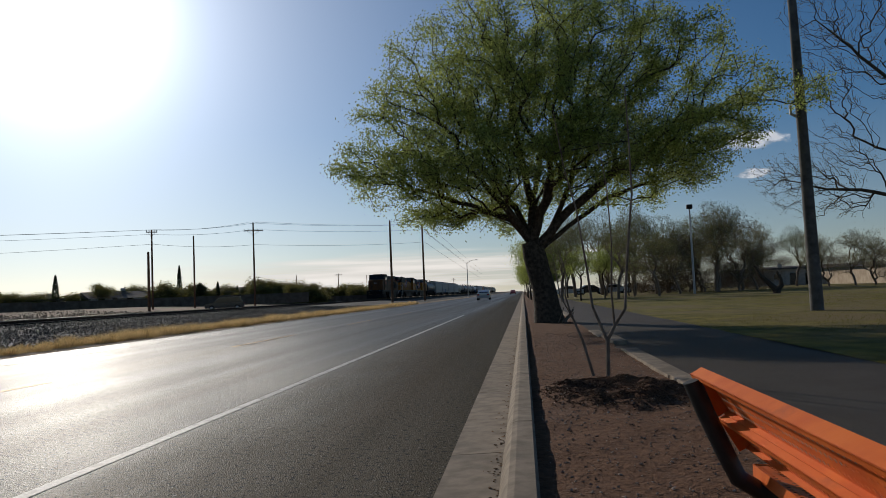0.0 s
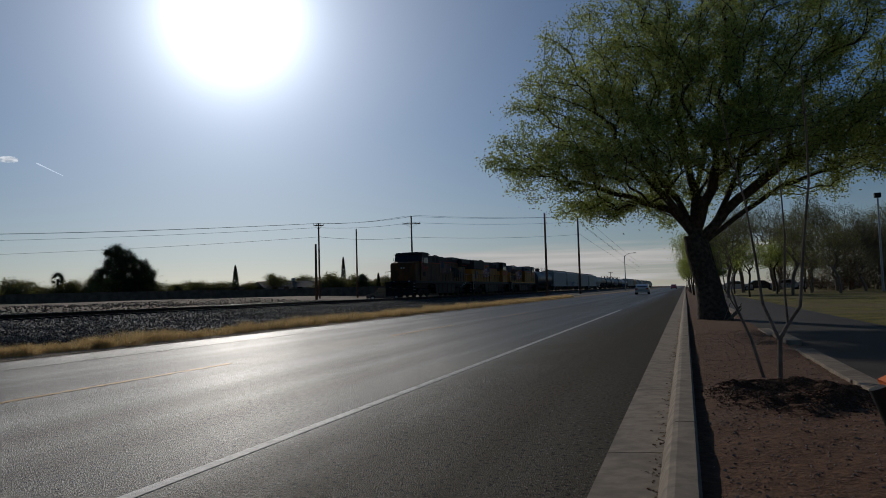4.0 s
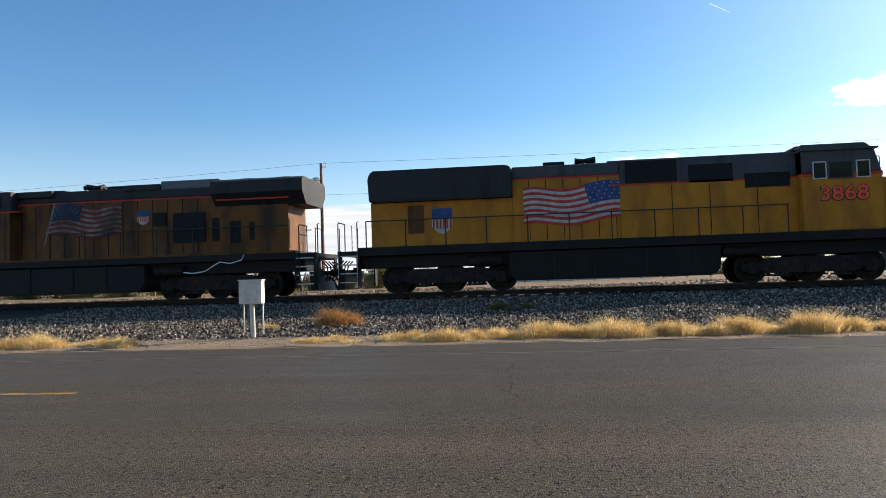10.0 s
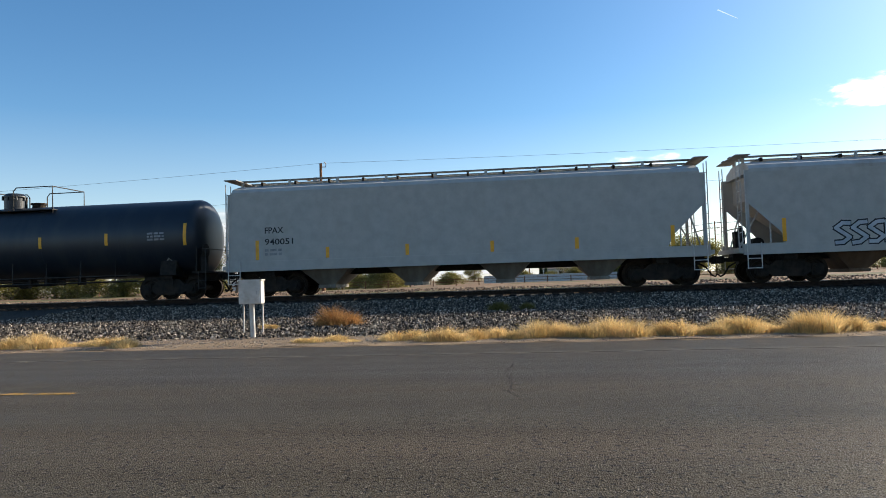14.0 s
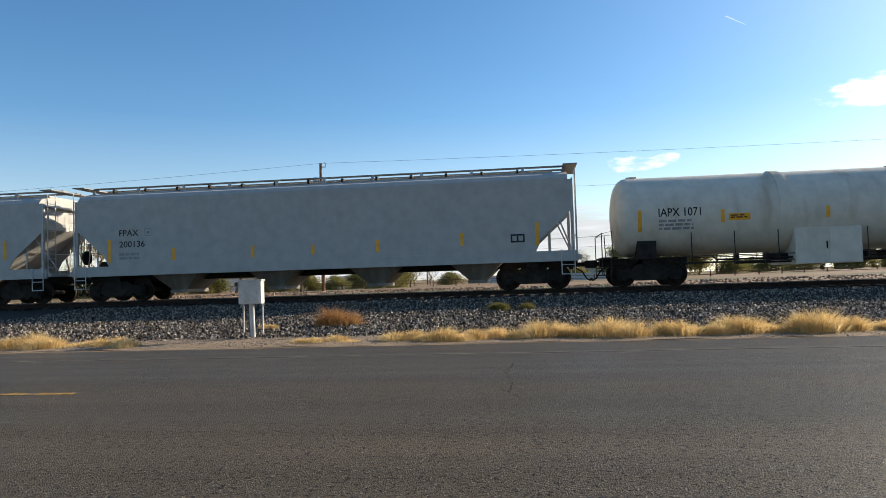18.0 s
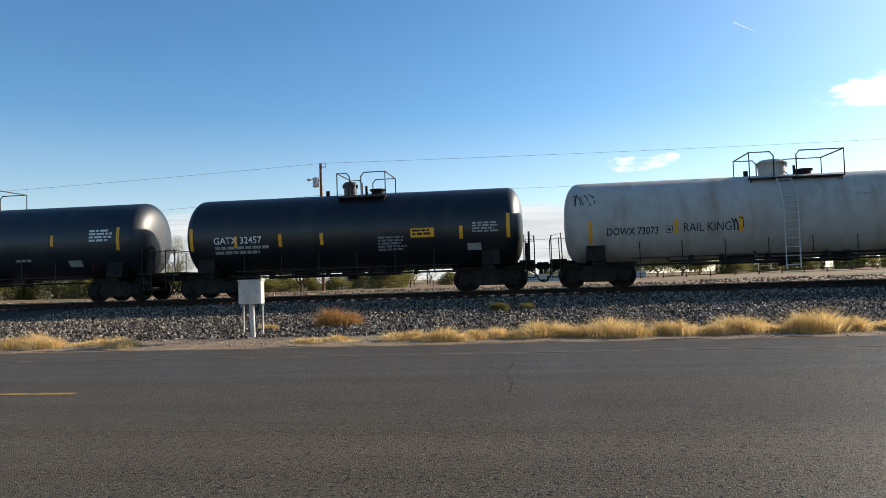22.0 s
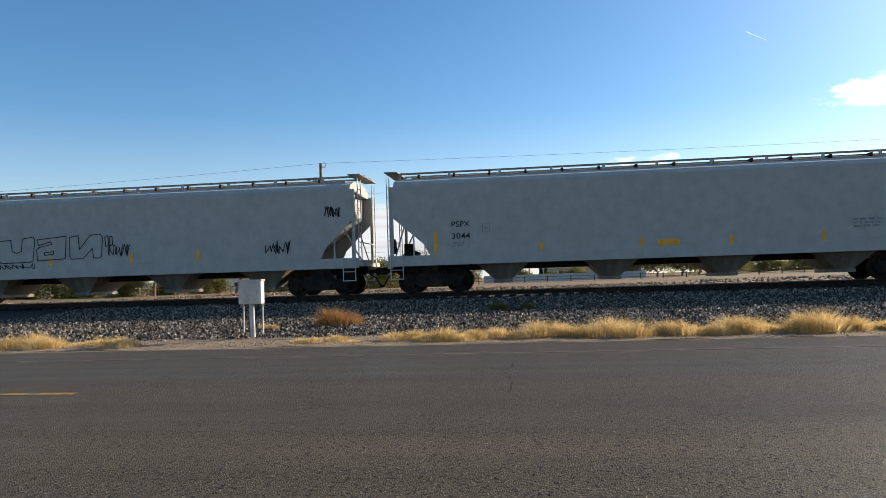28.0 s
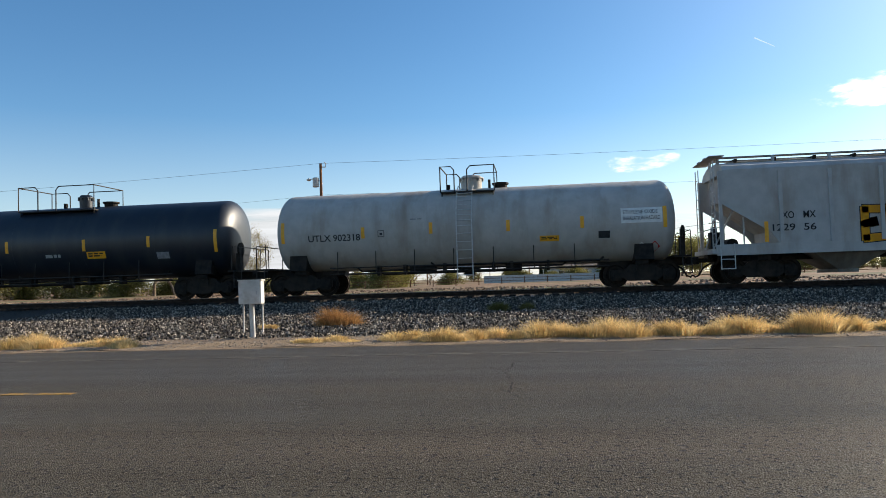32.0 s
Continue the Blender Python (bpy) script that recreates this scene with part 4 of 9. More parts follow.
    for x, dz in ((-0.16, 0.0), (0.0, 0.06), (0.16, 0.0)):
        for u, r in ((11.75, 0.11), (12.5, 0.09)):
            part("bell", cyl(bmesh.new(), (x, Y(12.2), roof_z + 0.22 + dz), (x, Y(u), roof_z + 0.22 + dz), 0.035, 8, r), LOCO_BLACK, horn, smooth=True)
    # doors of the engine hood: raised frames and gaps
    u = mid1 + 0.15
    gap = None
    while u < rad0 - 0.2:
        m = Matrix.Translation((0, Y(u), 0))
        if gap is None:
            gap = part("door_seam", boxed(-0.995, 0.995, -0.012, 0.012, 1.80, roof_z - 0.52), LOCO_BLACK, car, m=m)
        else:
            again(gap, "door_seam", m, car)
        u += 0.62
    for u in (6.3, 7.9, 9.2):
        m = Matrix.Translation((0, Y(u), 0))
        w = 1.475 if style != "emd" else 1.065
        part("panel_seam", boxed(-w, w, -0.01, 0.01, 1.76, 3.55), LOCO_BLACK, car, m=m)
    if style == "emd":
        a, b = R(7.1, 8.6)
        part("grille", boxed(-1.06, 1.06, a, b, 3.62, 4.25), GRILLE, car, "dark dynamic brake grille")
        a, b = R(5.2, 6.7)
        part("grille", boxed(-1.08, 1.08, a, b, 3.35, 3.85), GRILLE, car, "dark inertial filter opening")
        a, b = R(9.0, 10.8)
        part("grille", boxed(-1.045, 1.045, a, b, 3.68, 4.48), GRILLE, car)
        a, b = R(0.42, 0.98)
        part("nose_panel", boxed(-1.3, 1.3, a, b, 1.9, 3.5, 0.06), body, car, "yellow front panel with painted wing")
        decal("wing_emblem", a + 0.06, b - 0.06, 2.95, 3.32, FLAG_BLUE, car, flat_side(1.3))
        for k in range(3):
            decal("wing_stripe", a + 0.0, b - 0.22, 2.99 + k * 0.1, 3.03 + k * 0.1, FLAG_WHITE, car, flat_side(1.304))
    else:
        for p, q in ((7.0, 7.75), (8.3, 9.0)) if style == "soot" else ((7.0, 7.75), (8.3, 9.0), (9.2, 9.9)):
            a, b = R(p, q)
            part("grille", boxed(-1.42, 1.42, a, b, 3.82, 4.3 - drop * 0.7), GRILLE, car)
        a, b = R(3.7, 4.35)
        if style == "soot":
            part("grille", boxed(-1.5, 1.5, a, b, 2.22, 2.62), GRILLE, car, "dark side vent")
        else:
            for p, q in ((4.2, 4.95), (2.95, 3.7)):
                a, b = R(p, q)
                part("grille", boxed(-1.495, 1.495, a, b, 1.95, 2.55), surface("vent_" + str(p)[0], (0.16, 0.09, 0.02), None, 14, 0.7), car, "slatted cab side vent")
    if style == "soot":
        for p, q, z0, z1 in ((15.2, 15.7, 2.9, 3.4), (16.0, 17.3, 2.2, 3.35), (18.3, 18.75, 2.1, 2.95), (19.1, 19.3, 2.2, 2.9), (17.6, 17.9, 2.2, 3.1)):
            a, b = R(p, q)
            part("grille", boxed(-1.06, 1.06, a, b, z0, z1), GRILLE, car)
    elif style == "ge":
        u = length - 2.55
        for w, z0, z1 in ((0.3, 1.95, 3.0), (0.28, 2.05, 2.95), (0.3, 1.95, 3.0), (0.2, 2.1, 2.95), (0.22, 1.95, 3.0), (0.26, 2.0, 2.95), (0.34, 2.0, 2.95), (0.3, 2.15, 2.9), (0.42, 2.0, 2.95)):
            a, b = R(u, u - w)
            part("grille", boxed(-1.06, 1.06, a, b, z0, z1), GRILLE, car, "upright dark louvre")
            u -= w + 0.13
        for p, q in ((length - 2.4, length - 4.0), (length - 4.15, length - 5.3)):
            a, b = R(q, p)
            part("grille", boxed(-1.08, 1.08, a, b, 3.12, 3.5), GRILLE, car, "dark radiator intake")
    # walkway rails
    for x in (1.46, -1.46):
        handrail(car, (Y(11.1 if style != "emd" else 5.4), Y(length - 1.5)), x, 1.72, 2.68, 1.48)
        if style == "ge":
            bm = bmesh.new()
            tube(bm, [(x, Y(11.1), 2.68), (x, Y(10.4), 3.3), (x, Y(5.6), 3.36)], 0.022, 6)
            part("handrail", bm, RAILING, car)
    for uu, f in ((0.75, 1), (length - 0.75, -1)):
        for s in (-1, 1):
            y = Y(uu)
            a, b = R(uu - 0.25, uu + 0.42) if f > 0 else R(uu - 0.42, uu + 0.25)
            steps(car, a, b, W, s, (0.45, 0.78, 1.1, 1.42), RAILING_LIGHT)
            bm = bmesh.new()
            tube(bm, [(s * 1.5, y - 0.3, 0.6), (s * 1.52, y - 0.3, 2.6), (s * 1.4, y - 0.3, 2.68), (s * 0.5, y - 0.3, 2.68)], 0.022, 6)
            tube(bm, [(s * 1.5, y + 0.42, 0.6), (s * 1.52, y + 0.42, 2.66), (s * 1.3, y + 0.42, 2.7)], 0.022, 6)
            tube(bm, [(s * 0.55, y - 0.3, 1.6), (s * 0.55, y - 0.3, 2.68)], 0.022, 6)
            part("grab_rail", bm, RAILING_LIGHT if f < 0 and style != "soot" else RAILING, car)
        a, b = R(uu - 0.35, uu + 0.55) if f > 0 else R(uu - 0.55, uu + 0.35)
        part("end_platform", boxed(-1.48, 1.48, a, b, 1.45, 1.6), LOCO_BLACK, car)
        bm = bmesh.new()
        yy = Y(uu - f * 0.38)
        for k in range(5):
            x = -0.9 + 0.45 * k
            dy = -0.25 if yy < length / 2 else 0.25
            tube(bm, [(x, yy, 1.3), (x, yy + dy * 0.8, 1.1), (x + 0.05, yy + dy, 0.8), (x, yy + dy * 0.5, 0.55)], 0.028, 6)
        part("air_hose", bm, STEEL_DARK, car)
        tilt = prism(bmesh.new(), [(Y(uu - f * 0.42), 0.18), (Y(uu - f * 0.12), 0.22), (Y(uu - f * 0.05), 0.9), (Y(uu - f * 0.2), 0.9)], "x", -1.45, 1.45)
        part("snow_plow", tilt, LOCO_BLACK, car)
    return car, Y, R


def paint_locos():
    out = []
    car, Y, R = locomotive("5493", 22.25, True, YELLOW_DIRTY, LOCO_GREY_DIRTY, "soot", "sooty yellow and grey six-axle diesel locomotive leading the train")
    lettering("5493", 3.22, 5.25, 2.73, 3.35, GRAF_DARK, car, flat_side(1.5), 0.006, name="number_outline", bold=0.045)
    lettering("5493", 3.25, 5.22, 2.76, 3.32, LETTER_RED_OLD, car, flat_side(1.5), 0.010, name="road_number")
    flag_mural(car, 10.55, 13.85, 2.25, 3.95, flat_side(1.0), False, (FLAG_WHITE_OLD, FLAG_RED_OLD, FLAG_BLUE_OLD))
    shield(car, 14.5, 15.0, 2.95, 3.5, flat_side(1.0))
    rope = [(16.65, 1.03), (17.0, 0.98), (17.5, 1.04), (17.85, 1.25), (18.1, 1.38), (18.5, 1.31), (18.95, 1.42), (19.05, 1.62)]
    part("hanging_rope", tube(bmesh.new(), [(1.52, y, z) for y, z in rope], 0.022, 6), LETTER_WHITE, car, "pale rope slung along the frame")
    out.append((car, 0.0))
    car, Y, R = locomotive("3868", 21.75, False, YELLOW_WORN, LOCO_GREY_WORN, "emd", "yellow and grey six-axle diesel locomotive running backwards")
    lettering("3868", 17.34, 18.95, 2.71, 3.27, GRAF_DARK, car, flat_side(1.5), 0.006, name="number_outline", bold=0.045)
    lettering("3868", 17.37, 18.92, 2.74, 3.24, LETTER_RED, car, flat_side(1.5), 0.010, name="road_number")
    flag_mural(car, 7.3, 11.64, 2.0, 3.86, flat_side(1.0), True, (FLAG_WHITE, FLAG_RED, FLAG_BLUE))
    shield(car, 3.9, 4.66, 2.15, 3.1, flat_side(1.0))
    part("side_door", boxed(0.98, 1.03, 3.0, 3.6, 2.2, 3.25, 0.01), YELLOW_DIRTY, car, "dirty equipment door")
    out.append((car, 22.25))
    car, Y, R = locomotive("7125", 21.8, False, YELLOW, LOCO_GREY, "ge", "clean yellow and grey diesel locomotive running backwards")
    lettering("7125", 17.47, 18.88, 2.77, 3.37, GRAF_DARK, car, flat_side(1.5), 0.006, name="number_outline", bold=0.045)
    lettering("7125", 17.5, 18.85, 2.8, 3.34, LETTER_RED, car, flat_side(1.5), 0.010, name="road_number")
    flag_mural(car, 6.74, 10.95, 1.88, 3.66, flat_side(1.0), True, (FLAG_WHITE, FLAG_RED, FLAG_BLUE))
    shield(car, 15.75, 16.2, 3.1, 3.62, flat_side(1.475))
    decal("badge", 19.6, 20.25, 1.86, 2.2, FLAG_WHITE, car, flat_side(1.16))
    small_print(car, 13.3, 15.4, 3.34, 3.5, 1, LETTER_GREY, flat_side(1.48))
    out.append((car, 44.0))
    return out


# ---------------------------------------------------------------- train: tank cars
def tank_car(length, y0, y1, r, cz, body, label, group_mark=(), dome=None, platform=None, ladder=None, bands=(), lower=None, vents=()):
    car = empty("tank_car")
    tagged(car, label, "tank car", "freight cars of the train")
    head = 0.55
    prof = [(y0 + head * (1 - math.sin(a)), max(0.02, r * math.cos(a) ** 0.66)) for a in (math.pi / 2 * (1 - k / 12) for k in range(13))]
    ring = [(y0 + (y1 - y0) * k / 5, r) for k in range(1, 5)]
    back = [(y0 + y1 - y, q) for y, q in reversed(prof)]
    bm = lathe_y(bmesh.new(), prof + ring + back, 56, 0, cz)
    bmesh.ops.recalc_face_normals(bm, faces=bm.faces)
    tank = part("tank", bm, body, car, smooth=True)
    for k in range(1, 5):      # weld seams
        y = y0 + (y1 - y0) * k / 5
        part("weld_seam", lathe_y(bmesh.new(), [(y - 0.012, r + 0.001), (y, r + 0.006), (y + 0.012, r + 0.001)], 40, 0, cz), body, tank, smooth=True)
    if lower:
        mat, a0, a1 = lower
        pr = [(y, q + 0.006) for y, q in prof[1:] + ring + back[:-1]]
        part("painted_band", lathe_y(bmesh.new(), pr, 40, 0, cz, a0, a1), mat, tank, "lower part painted in a darker colour", smooth=True)
    for y, w in bands:
        part("jacket_band", lathe_y(bmesh.new(), [(y - w / 2, r), (y - w / 2, r + 0.05), (y + w / 2, r + 0.05), (y + w / 2, r)], 48, 0, cz), body, tank, smooth=True)
    # sills, saddles, side rails
    for f in (0, 1):
        Yf = (lambda u: u) if f == 0 else (lambda u: length - u)
        a, b = sorted((Yf(0.3), Yf(3.4)))
        part("stub_sill", boxed(-0.33, 0.33, a, b, 0.72, 1.02, 0.02), STEEL_DARK, car)
        a, b = sorted((Yf(1.55), Yf(2.2)))
        bm = prism(bmesh.new(), [(-1.35, 0.95), (-1.2, 1.6), (-0.6, 1.25), (0.6, 1.25), (1.2, 1.6), (1.35, 0.95), (0.4, 0.8), (-0.4, 0.8)], "y", a, b)
        part("saddle", bm, STEEL_DARK, car)
        a, b = sorted((Yf(0.28), Yf(0.85)))
        part("end_platform", boxed(-1.4, 1.4, a, b, 1.0, 1.06), STEEL_DARK, car)
        bm = bmesh.new()
        for s in (-1, 1):
            tube(bm, [(s * 1.42, Yf(0.3), 0.4), (s * 1.42, Yf(0.3), 1.9), (s * 1.42, Yf(0.65), 1.98), (s * 1.42, Yf(0.68), 1.05)], 0.02, 6)
            tube(bm, [(s * 1.42, Yf(0.6), 0.4), (s * 1.42, Yf(0.6), 1.05)], 0.02, 6)
            for z in (0.42, 0.7):
                tube(bm, [(s * 1.42, Yf(0.3), z), (s * 1.42, Yf(0.6), z)], 0.018, 6)
        tube(bm, [(-1.42, Yf(0.32), 1.92), (1.42, Yf(0.32), 1.92)], 0.02, 6)
        part("safety_rail", bm, RAILING, car)
        bm = bmesh.new()
        cyl(bm, (1.0, Yf(0.45), 1.85), (1.0, Yf(0.52), 1.85), 0.27, 16)
        box(bm, 0.85, 1.15, *sorted((Yf(0.45), Yf(0.62))), 1.05, 1.7)
        if f:
            part("brake_wheel", bm, STEEL_DARK, car)
        else:
            bm.free()
        add_truck(car, Yf(1.95))
        part("bolster", boxed(-1.25, 1.25, Yf(1.95) - 0.22, Yf(1.95) + 0.22, 0.78, 0.98, 0.02), STEEL_DARK, car)
    add_couplers(car, length)
    bm = bmesh.new()
    for s in (-1, 1):
        for z in (0.78, 1.0):
            tube(bm, [(s * 1.3, 3.1, z), (s * 1.3, length - 3.1, z)], 0.02, 5)
        k = 3.4
        while k < length - 3.2:
            tube(bm, [(s * 1.3, k, 0.76), (s * 1.28, k, cz - math.sqrt(max(0.01, r * r - 1.28 ** 2)))], 0.018, 5)
            k += 1.45
    part("side_grab_rail", bm, RAILING, car)
    m = length / 2
    bm = bmesh.new()
    cyl(bm, (0, m, cz - r - 0.28), (0, m, cz - r + 0.1), 0.22, 14)
    box(bm, -0.25, 0.25, m - 0.4, m + 0.4, cz - r - 0.12, cz - r + 0.05)
    part("bottom_outlet", bm, STEEL_DARK, car)
    pipes = bmesh.new()
    for x, z, p, q in ((1.05, 0.86, 0.25, 0.72), (0.9, 0.72, 0.30, 0.62), (1.15, 0.98, 0.42, 0.80)):
        tube(pipes, [(x, length * p, z + 0.12), (x, length * p + 0.15, z), (x, length * q - 0.15, z), (x, length * q, z + 0.12)], 0.035, 6)
    for p in (0.3, 0.36, 0.45, 0.56, 0.6, 0.68):
        box(pipes, 0.8, 1.2, length * p - 0.05, length * p + 0.05, 0.68, 1.05)
    part("piping", pipes, STEEL_DARK, car, "dark pipes and hangers under the tank")
    part("brake_cylinder", cyl(bmesh.new(), (0.5, m - 2.2, 0.9), (0.5, m - 1.2, 0.9), 0.14, 12), STEEL_DARK, car)
    part("brake_valve", boxed(0.3, 0.8, m + 1.4, m + 2.0, 0.7, 1.0), STEEL_DARK, car)
    top = cz + r
    if platform:
        p0, p1, ph = platform
        for s in (-1, 1):
            bm = boxed(min(s * 0.55, s * 1.05), max(s * 0.55, s * 1.05), p0, p1, top - 0.22, top - 0.18)
            for y in (p0 + 0.05, p1 - 0.05):
                tube(bm, [(s * 0.95, y, top - 0.2), (s * 0.95, y, cz + math.sqrt(r * r - 0.95 ** 2) - 0.05)], 0.025, 5)
            plat = part("top_platform", bm, RAILING, car)
        for a, b, g in ((p0, p0 + (p1 - p0) * 0.26, 1), (p1 - (p1 - p0) * 0.5, p1, -1)):
            bm = bmesh.new()
            for s in (-1, 1):
                x = s * 1.02
                lowz = top - 0.2
                hi = top + ph
                if g > 0:
                    tube(bm, [(x, a, lowz), (x, a, hi), (x, b - 0.12, hi), (x, b, hi - 0.14), (x, b, lowz)], 0.024, 6)
                else:
                    tube(bm, [(x, a, lowz), (x, a, hi - 0.14), (x, a + 0.12, hi), (x, b, hi), (x, b, lowz)], 0.024, 6)
            if g > 0:
                tube(bm, [(-1.02, a, hi), (1.02, a, hi)], 0.024, 6)
            else:
                tube(bm, [(-1.02, b, hi), (1.02, b, hi)], 0.024, 6)
            part("railing", bm, RAILING, plat)
    if dome:
        d0, d1, dh = dome
        c, q = (d0 + d1) / 2, (d1 - d0) / 2
        bm = bmesh.new()
        cyl(bm, (0, c, top - 0.12), (0, c, top + dh * 0.75), q * 0.82, 20, q * 0.86)
        cyl(bm, (0, c, top + dh * 0.75), (0, c, top + dh * 0.84), q * 1.0, 20)
        cyl(bm, (0, c, top + dh * 0.84), (0, c, top + dh), q * 0.9, 20, q * 0.7)
        for k in range(8):
            a = k * math.pi / 4
            box(bm, math.cos(a) * q * 0.92 - 0.03, math.cos(a) * q * 0.92 + 0.03, c + math.sin(a) * q * 0.92 - 0.03, c + math.sin(a) * q * 0.92 + 0.03, top + dh * 0.55, top + dh * 0.8)
        part("valve_housing", bm, body, car, smooth=True)
        bm = bmesh.new()
        cyl(bm, (0, c + 1.1, top - 0.06), (0, c + 1.1, top + 0.12), 0.26, 16)
        cyl(bm, (0, c + 1.1, top + 0.12), (0, c + 1.1, top + 0.18), 0.32, 16)
        cyl(bm, (0.25, c + 0.7, top - 0.06), (0.25, c + 0.7, top + 0.3), 0.05, 8)
        cyl(bm, (0, c - 0.9, top - 0.04), (0, c - 0.9, top + 0.2), 0.08, 10)
        part("manway", bm, STEEL_DARK, car)
    if ladder:
        for s in (1, -1):
            bm = bmesh.new()
            pts = []
            for k in range(12):
                a = radians(78 - 78 * k / 11)
                pts.append(((r + 0.12) * math.cos(a), cz + (r + 0.12) * math.sin(a)))
            pts.append((r + 0.12, 0.45))
            for y in ladder:
                tube(bm, [(s * x, y, z) for x, z in pts], 0.022, 5)
            metal = RAILING_LIGHT if body not in (TANK_BLACK, TANK_BLUEBLACK) else RAILING
            stiles = part("ladder", bm, metal, car)
            first = None
            for x, z in pts[3:12] + [(r + 0.12, q) for q in (2.1, 1.8, 1.5, 1.2, 0.9, 0.6)]:
                m = Matrix.Translation((s * x, ladder[0], z))
                if first is None:
                    first = part("rung", tube(bmesh.new(), [(0, 0, 0), (0, ladder[1] - ladder[0], 0)], 0.017, 5), metal, stiles, m=m)
                else:
                    again(first, "rung", m)
    for y, h in vents:
        bm = bmesh.new()
        cyl(bm, (0, y, top - 0.05), (0, y, top + h), 0.22, 14)
        part("roof_vent", bm, body, car)
    return car, round_side(r, cz)


def cabinet(car, y0, y1, z0, z1, x, material, label):
    c = part("valve_cabinet", boxed(-x, x, y0, y1, z0, z1, 0.03), material, car, label)
    part("cabinet_door", boxed(x + 0.001, x + 0.02, y0 + 0.05, (y0 + y1) / 2 - 0.02, z0 + 0.06, z1 - 0.06), material, c)
    part("cabinet_door", boxed(x + 0.001, x + 0.02, (y0 + y1) / 2 + 0.02, y1 - 0.05, z0 + 0.06, z1 - 0.06), material, c)
    part("handle", boxed(x + 0.02, x + 0.05, (y0 + y1) / 2 - 0.09, (y0 + y1) / 2 - 0.05, z0 + 0.5, z0 + 0.75), STEEL_DARK, c)


def placard(car, y, z, d, material, side):
    bm = bmesh.new()
    bm.faces.new([bm.verts.new((side(z + q) + 0.01, y + p, z + q)) for p, q in ((0, -d), (d, 0), (0, d), (-d, 0))])
    part("placard", bm, material, car, "small diamond hazard placard")


def tank_cars():
    out = []
    def yellow_plate(car, y0, y1, z0, z1, side):
        p = decal("warning_plate", y0, y1, z0, z1, AMBER, car, side)
        small_print(p, y0 + 0.06, y1 - 0.06, z0 + 0.05, z1 - 0.05, 2, LETTER_BLACK, lambda z: side(z) + 0.004)
    def c_box(car, y, z, side, mat):
        bm = bmesh.new()
        stroke(bm, [(y, z), (y + 0.22, z), (y + 0.22, z + 0.22), (y, z + 0.22), (y, z)], 0.02, side, 0.008)
        patch(bm, y + 0.06, y + 0.16, z + 0.06, z + 0.14, side, 0.008, 1)
        part("stencil_box", bm, mat, car)

    car, sd = tank_car(17.6, 0.86, 17.05, 1.52, 2.42, TANK_BLUEBLACK, "blue-black tank car with top platform and yellow marks", dome=(7.85, 8.8, 0.62), platform=(7.35, 10.75, 0.72))
    lettering("UTLX 211892", 2.43, 4.44, 2.03, 2.25, LETTER_YELLOW, car, sd, name="reporting_mark")
    bars(car, [(1.45, 1.99, 2.82), (4.7, 2.13, 2.62), (7.31, 2.15, 2.59), (10.55, 2.14, 2.59), (13.32, 2.17, 2.63), (16.52, 2.07, 2.91)], sd)
    small_print(car, 2.5, 3.9, 1.62, 1.92, 3, LETTER_DIM, sd)
    placard(car, 15.75, 1.45, 0.18, LETTER_DIM, sd)
    small_print(car, 15.0, 15.8, 2.25, 2.6, 3, LETTER_GREY, sd)
    out.append((car, 65.8))

    car, sd = tank_car(16.5, 0.78, 15.7, 1.45, 2.52, TANK_WHITE, "off-white insulated argon tank car with side cabinet", bands=((6.5, 0.3), (10.5, 0.12)), vents=((1.6, 0.05),))
    lettering("IAPX 1071", 2.29, 3.73, 2.41, 2.71, LETTER_BLACK, car, sd, name="reporting_mark")
    lettering("ARGON REFRIGERATED LIQUID", 11.77, 13.77, 2.52, 2.66, LETTER_BLACK, car, sd)
    bars(car, [(1.65, 1.92, 2.67), (4.45, 2.15, 2.59), (7.91, 2.18, 2.57), (11.33, 2.16, 2.57), (14.84, 1.71, 2.59)], sd)
    yellow_plate(car, 4.65, 5.37, 2.2, 2.44, sd)
    cabinet(car, 6.81, 8.96, 0.61, 1.85, 1.42, TANK_WHITE, "pale side cabinet with double doors")
    small_print(car, 2.3, 3.7, 1.9, 2.3, 3, LETTER_GREY, sd)
    small_print(car, 14.0, 14.7, 2.6, 3.35, 7, LETTER_GREY, sd)
    decal("label_plate", 13.3, 13.65, 1.6, 1.82, LETTER_BLACK, car, sd)
    decal("label_plate", 13.1, 13.5, 2.1, 2.24, LOCO_RED, car, sd)
    placard(car, 14.6, 1.3, 0.17, LETTER_GREY, sd)
    out.append((car, 162.5))

    car, sd = tank_car(13.2, 0.95, 12.42, 1.42, 2.56, TANK_STAINED, "stained cream tank car with a navy lower band", lower=(NAVY, 180, 360 - 22), vents=((4.0, 0.1), (1.9, 0.03)))
    lettering("BIGX 1015", 1.85, 3.45, 2.43, 2.71, LETTER_BLUE, car, sd, name="reporting_mark")
    lettering("ARGON REFRIGERATED LIQUID", 9.49, 11.5, 2.55, 2.68, LETTER_BLACK, car, sd)
    bars(car, [(1.84, 2.07, 2.69), (3.66, 1.95, 2.5), (5.33, 2.03, 2.54), (7.75, 2.12, 2.52), (9.37, 2.01, 2.49), (11.56, 1.92, 2.7)], sd)
    lg = decal("company_sign", 3.81, 4.47, 2.01, 2.67, TANK_BLUE, car, sd)
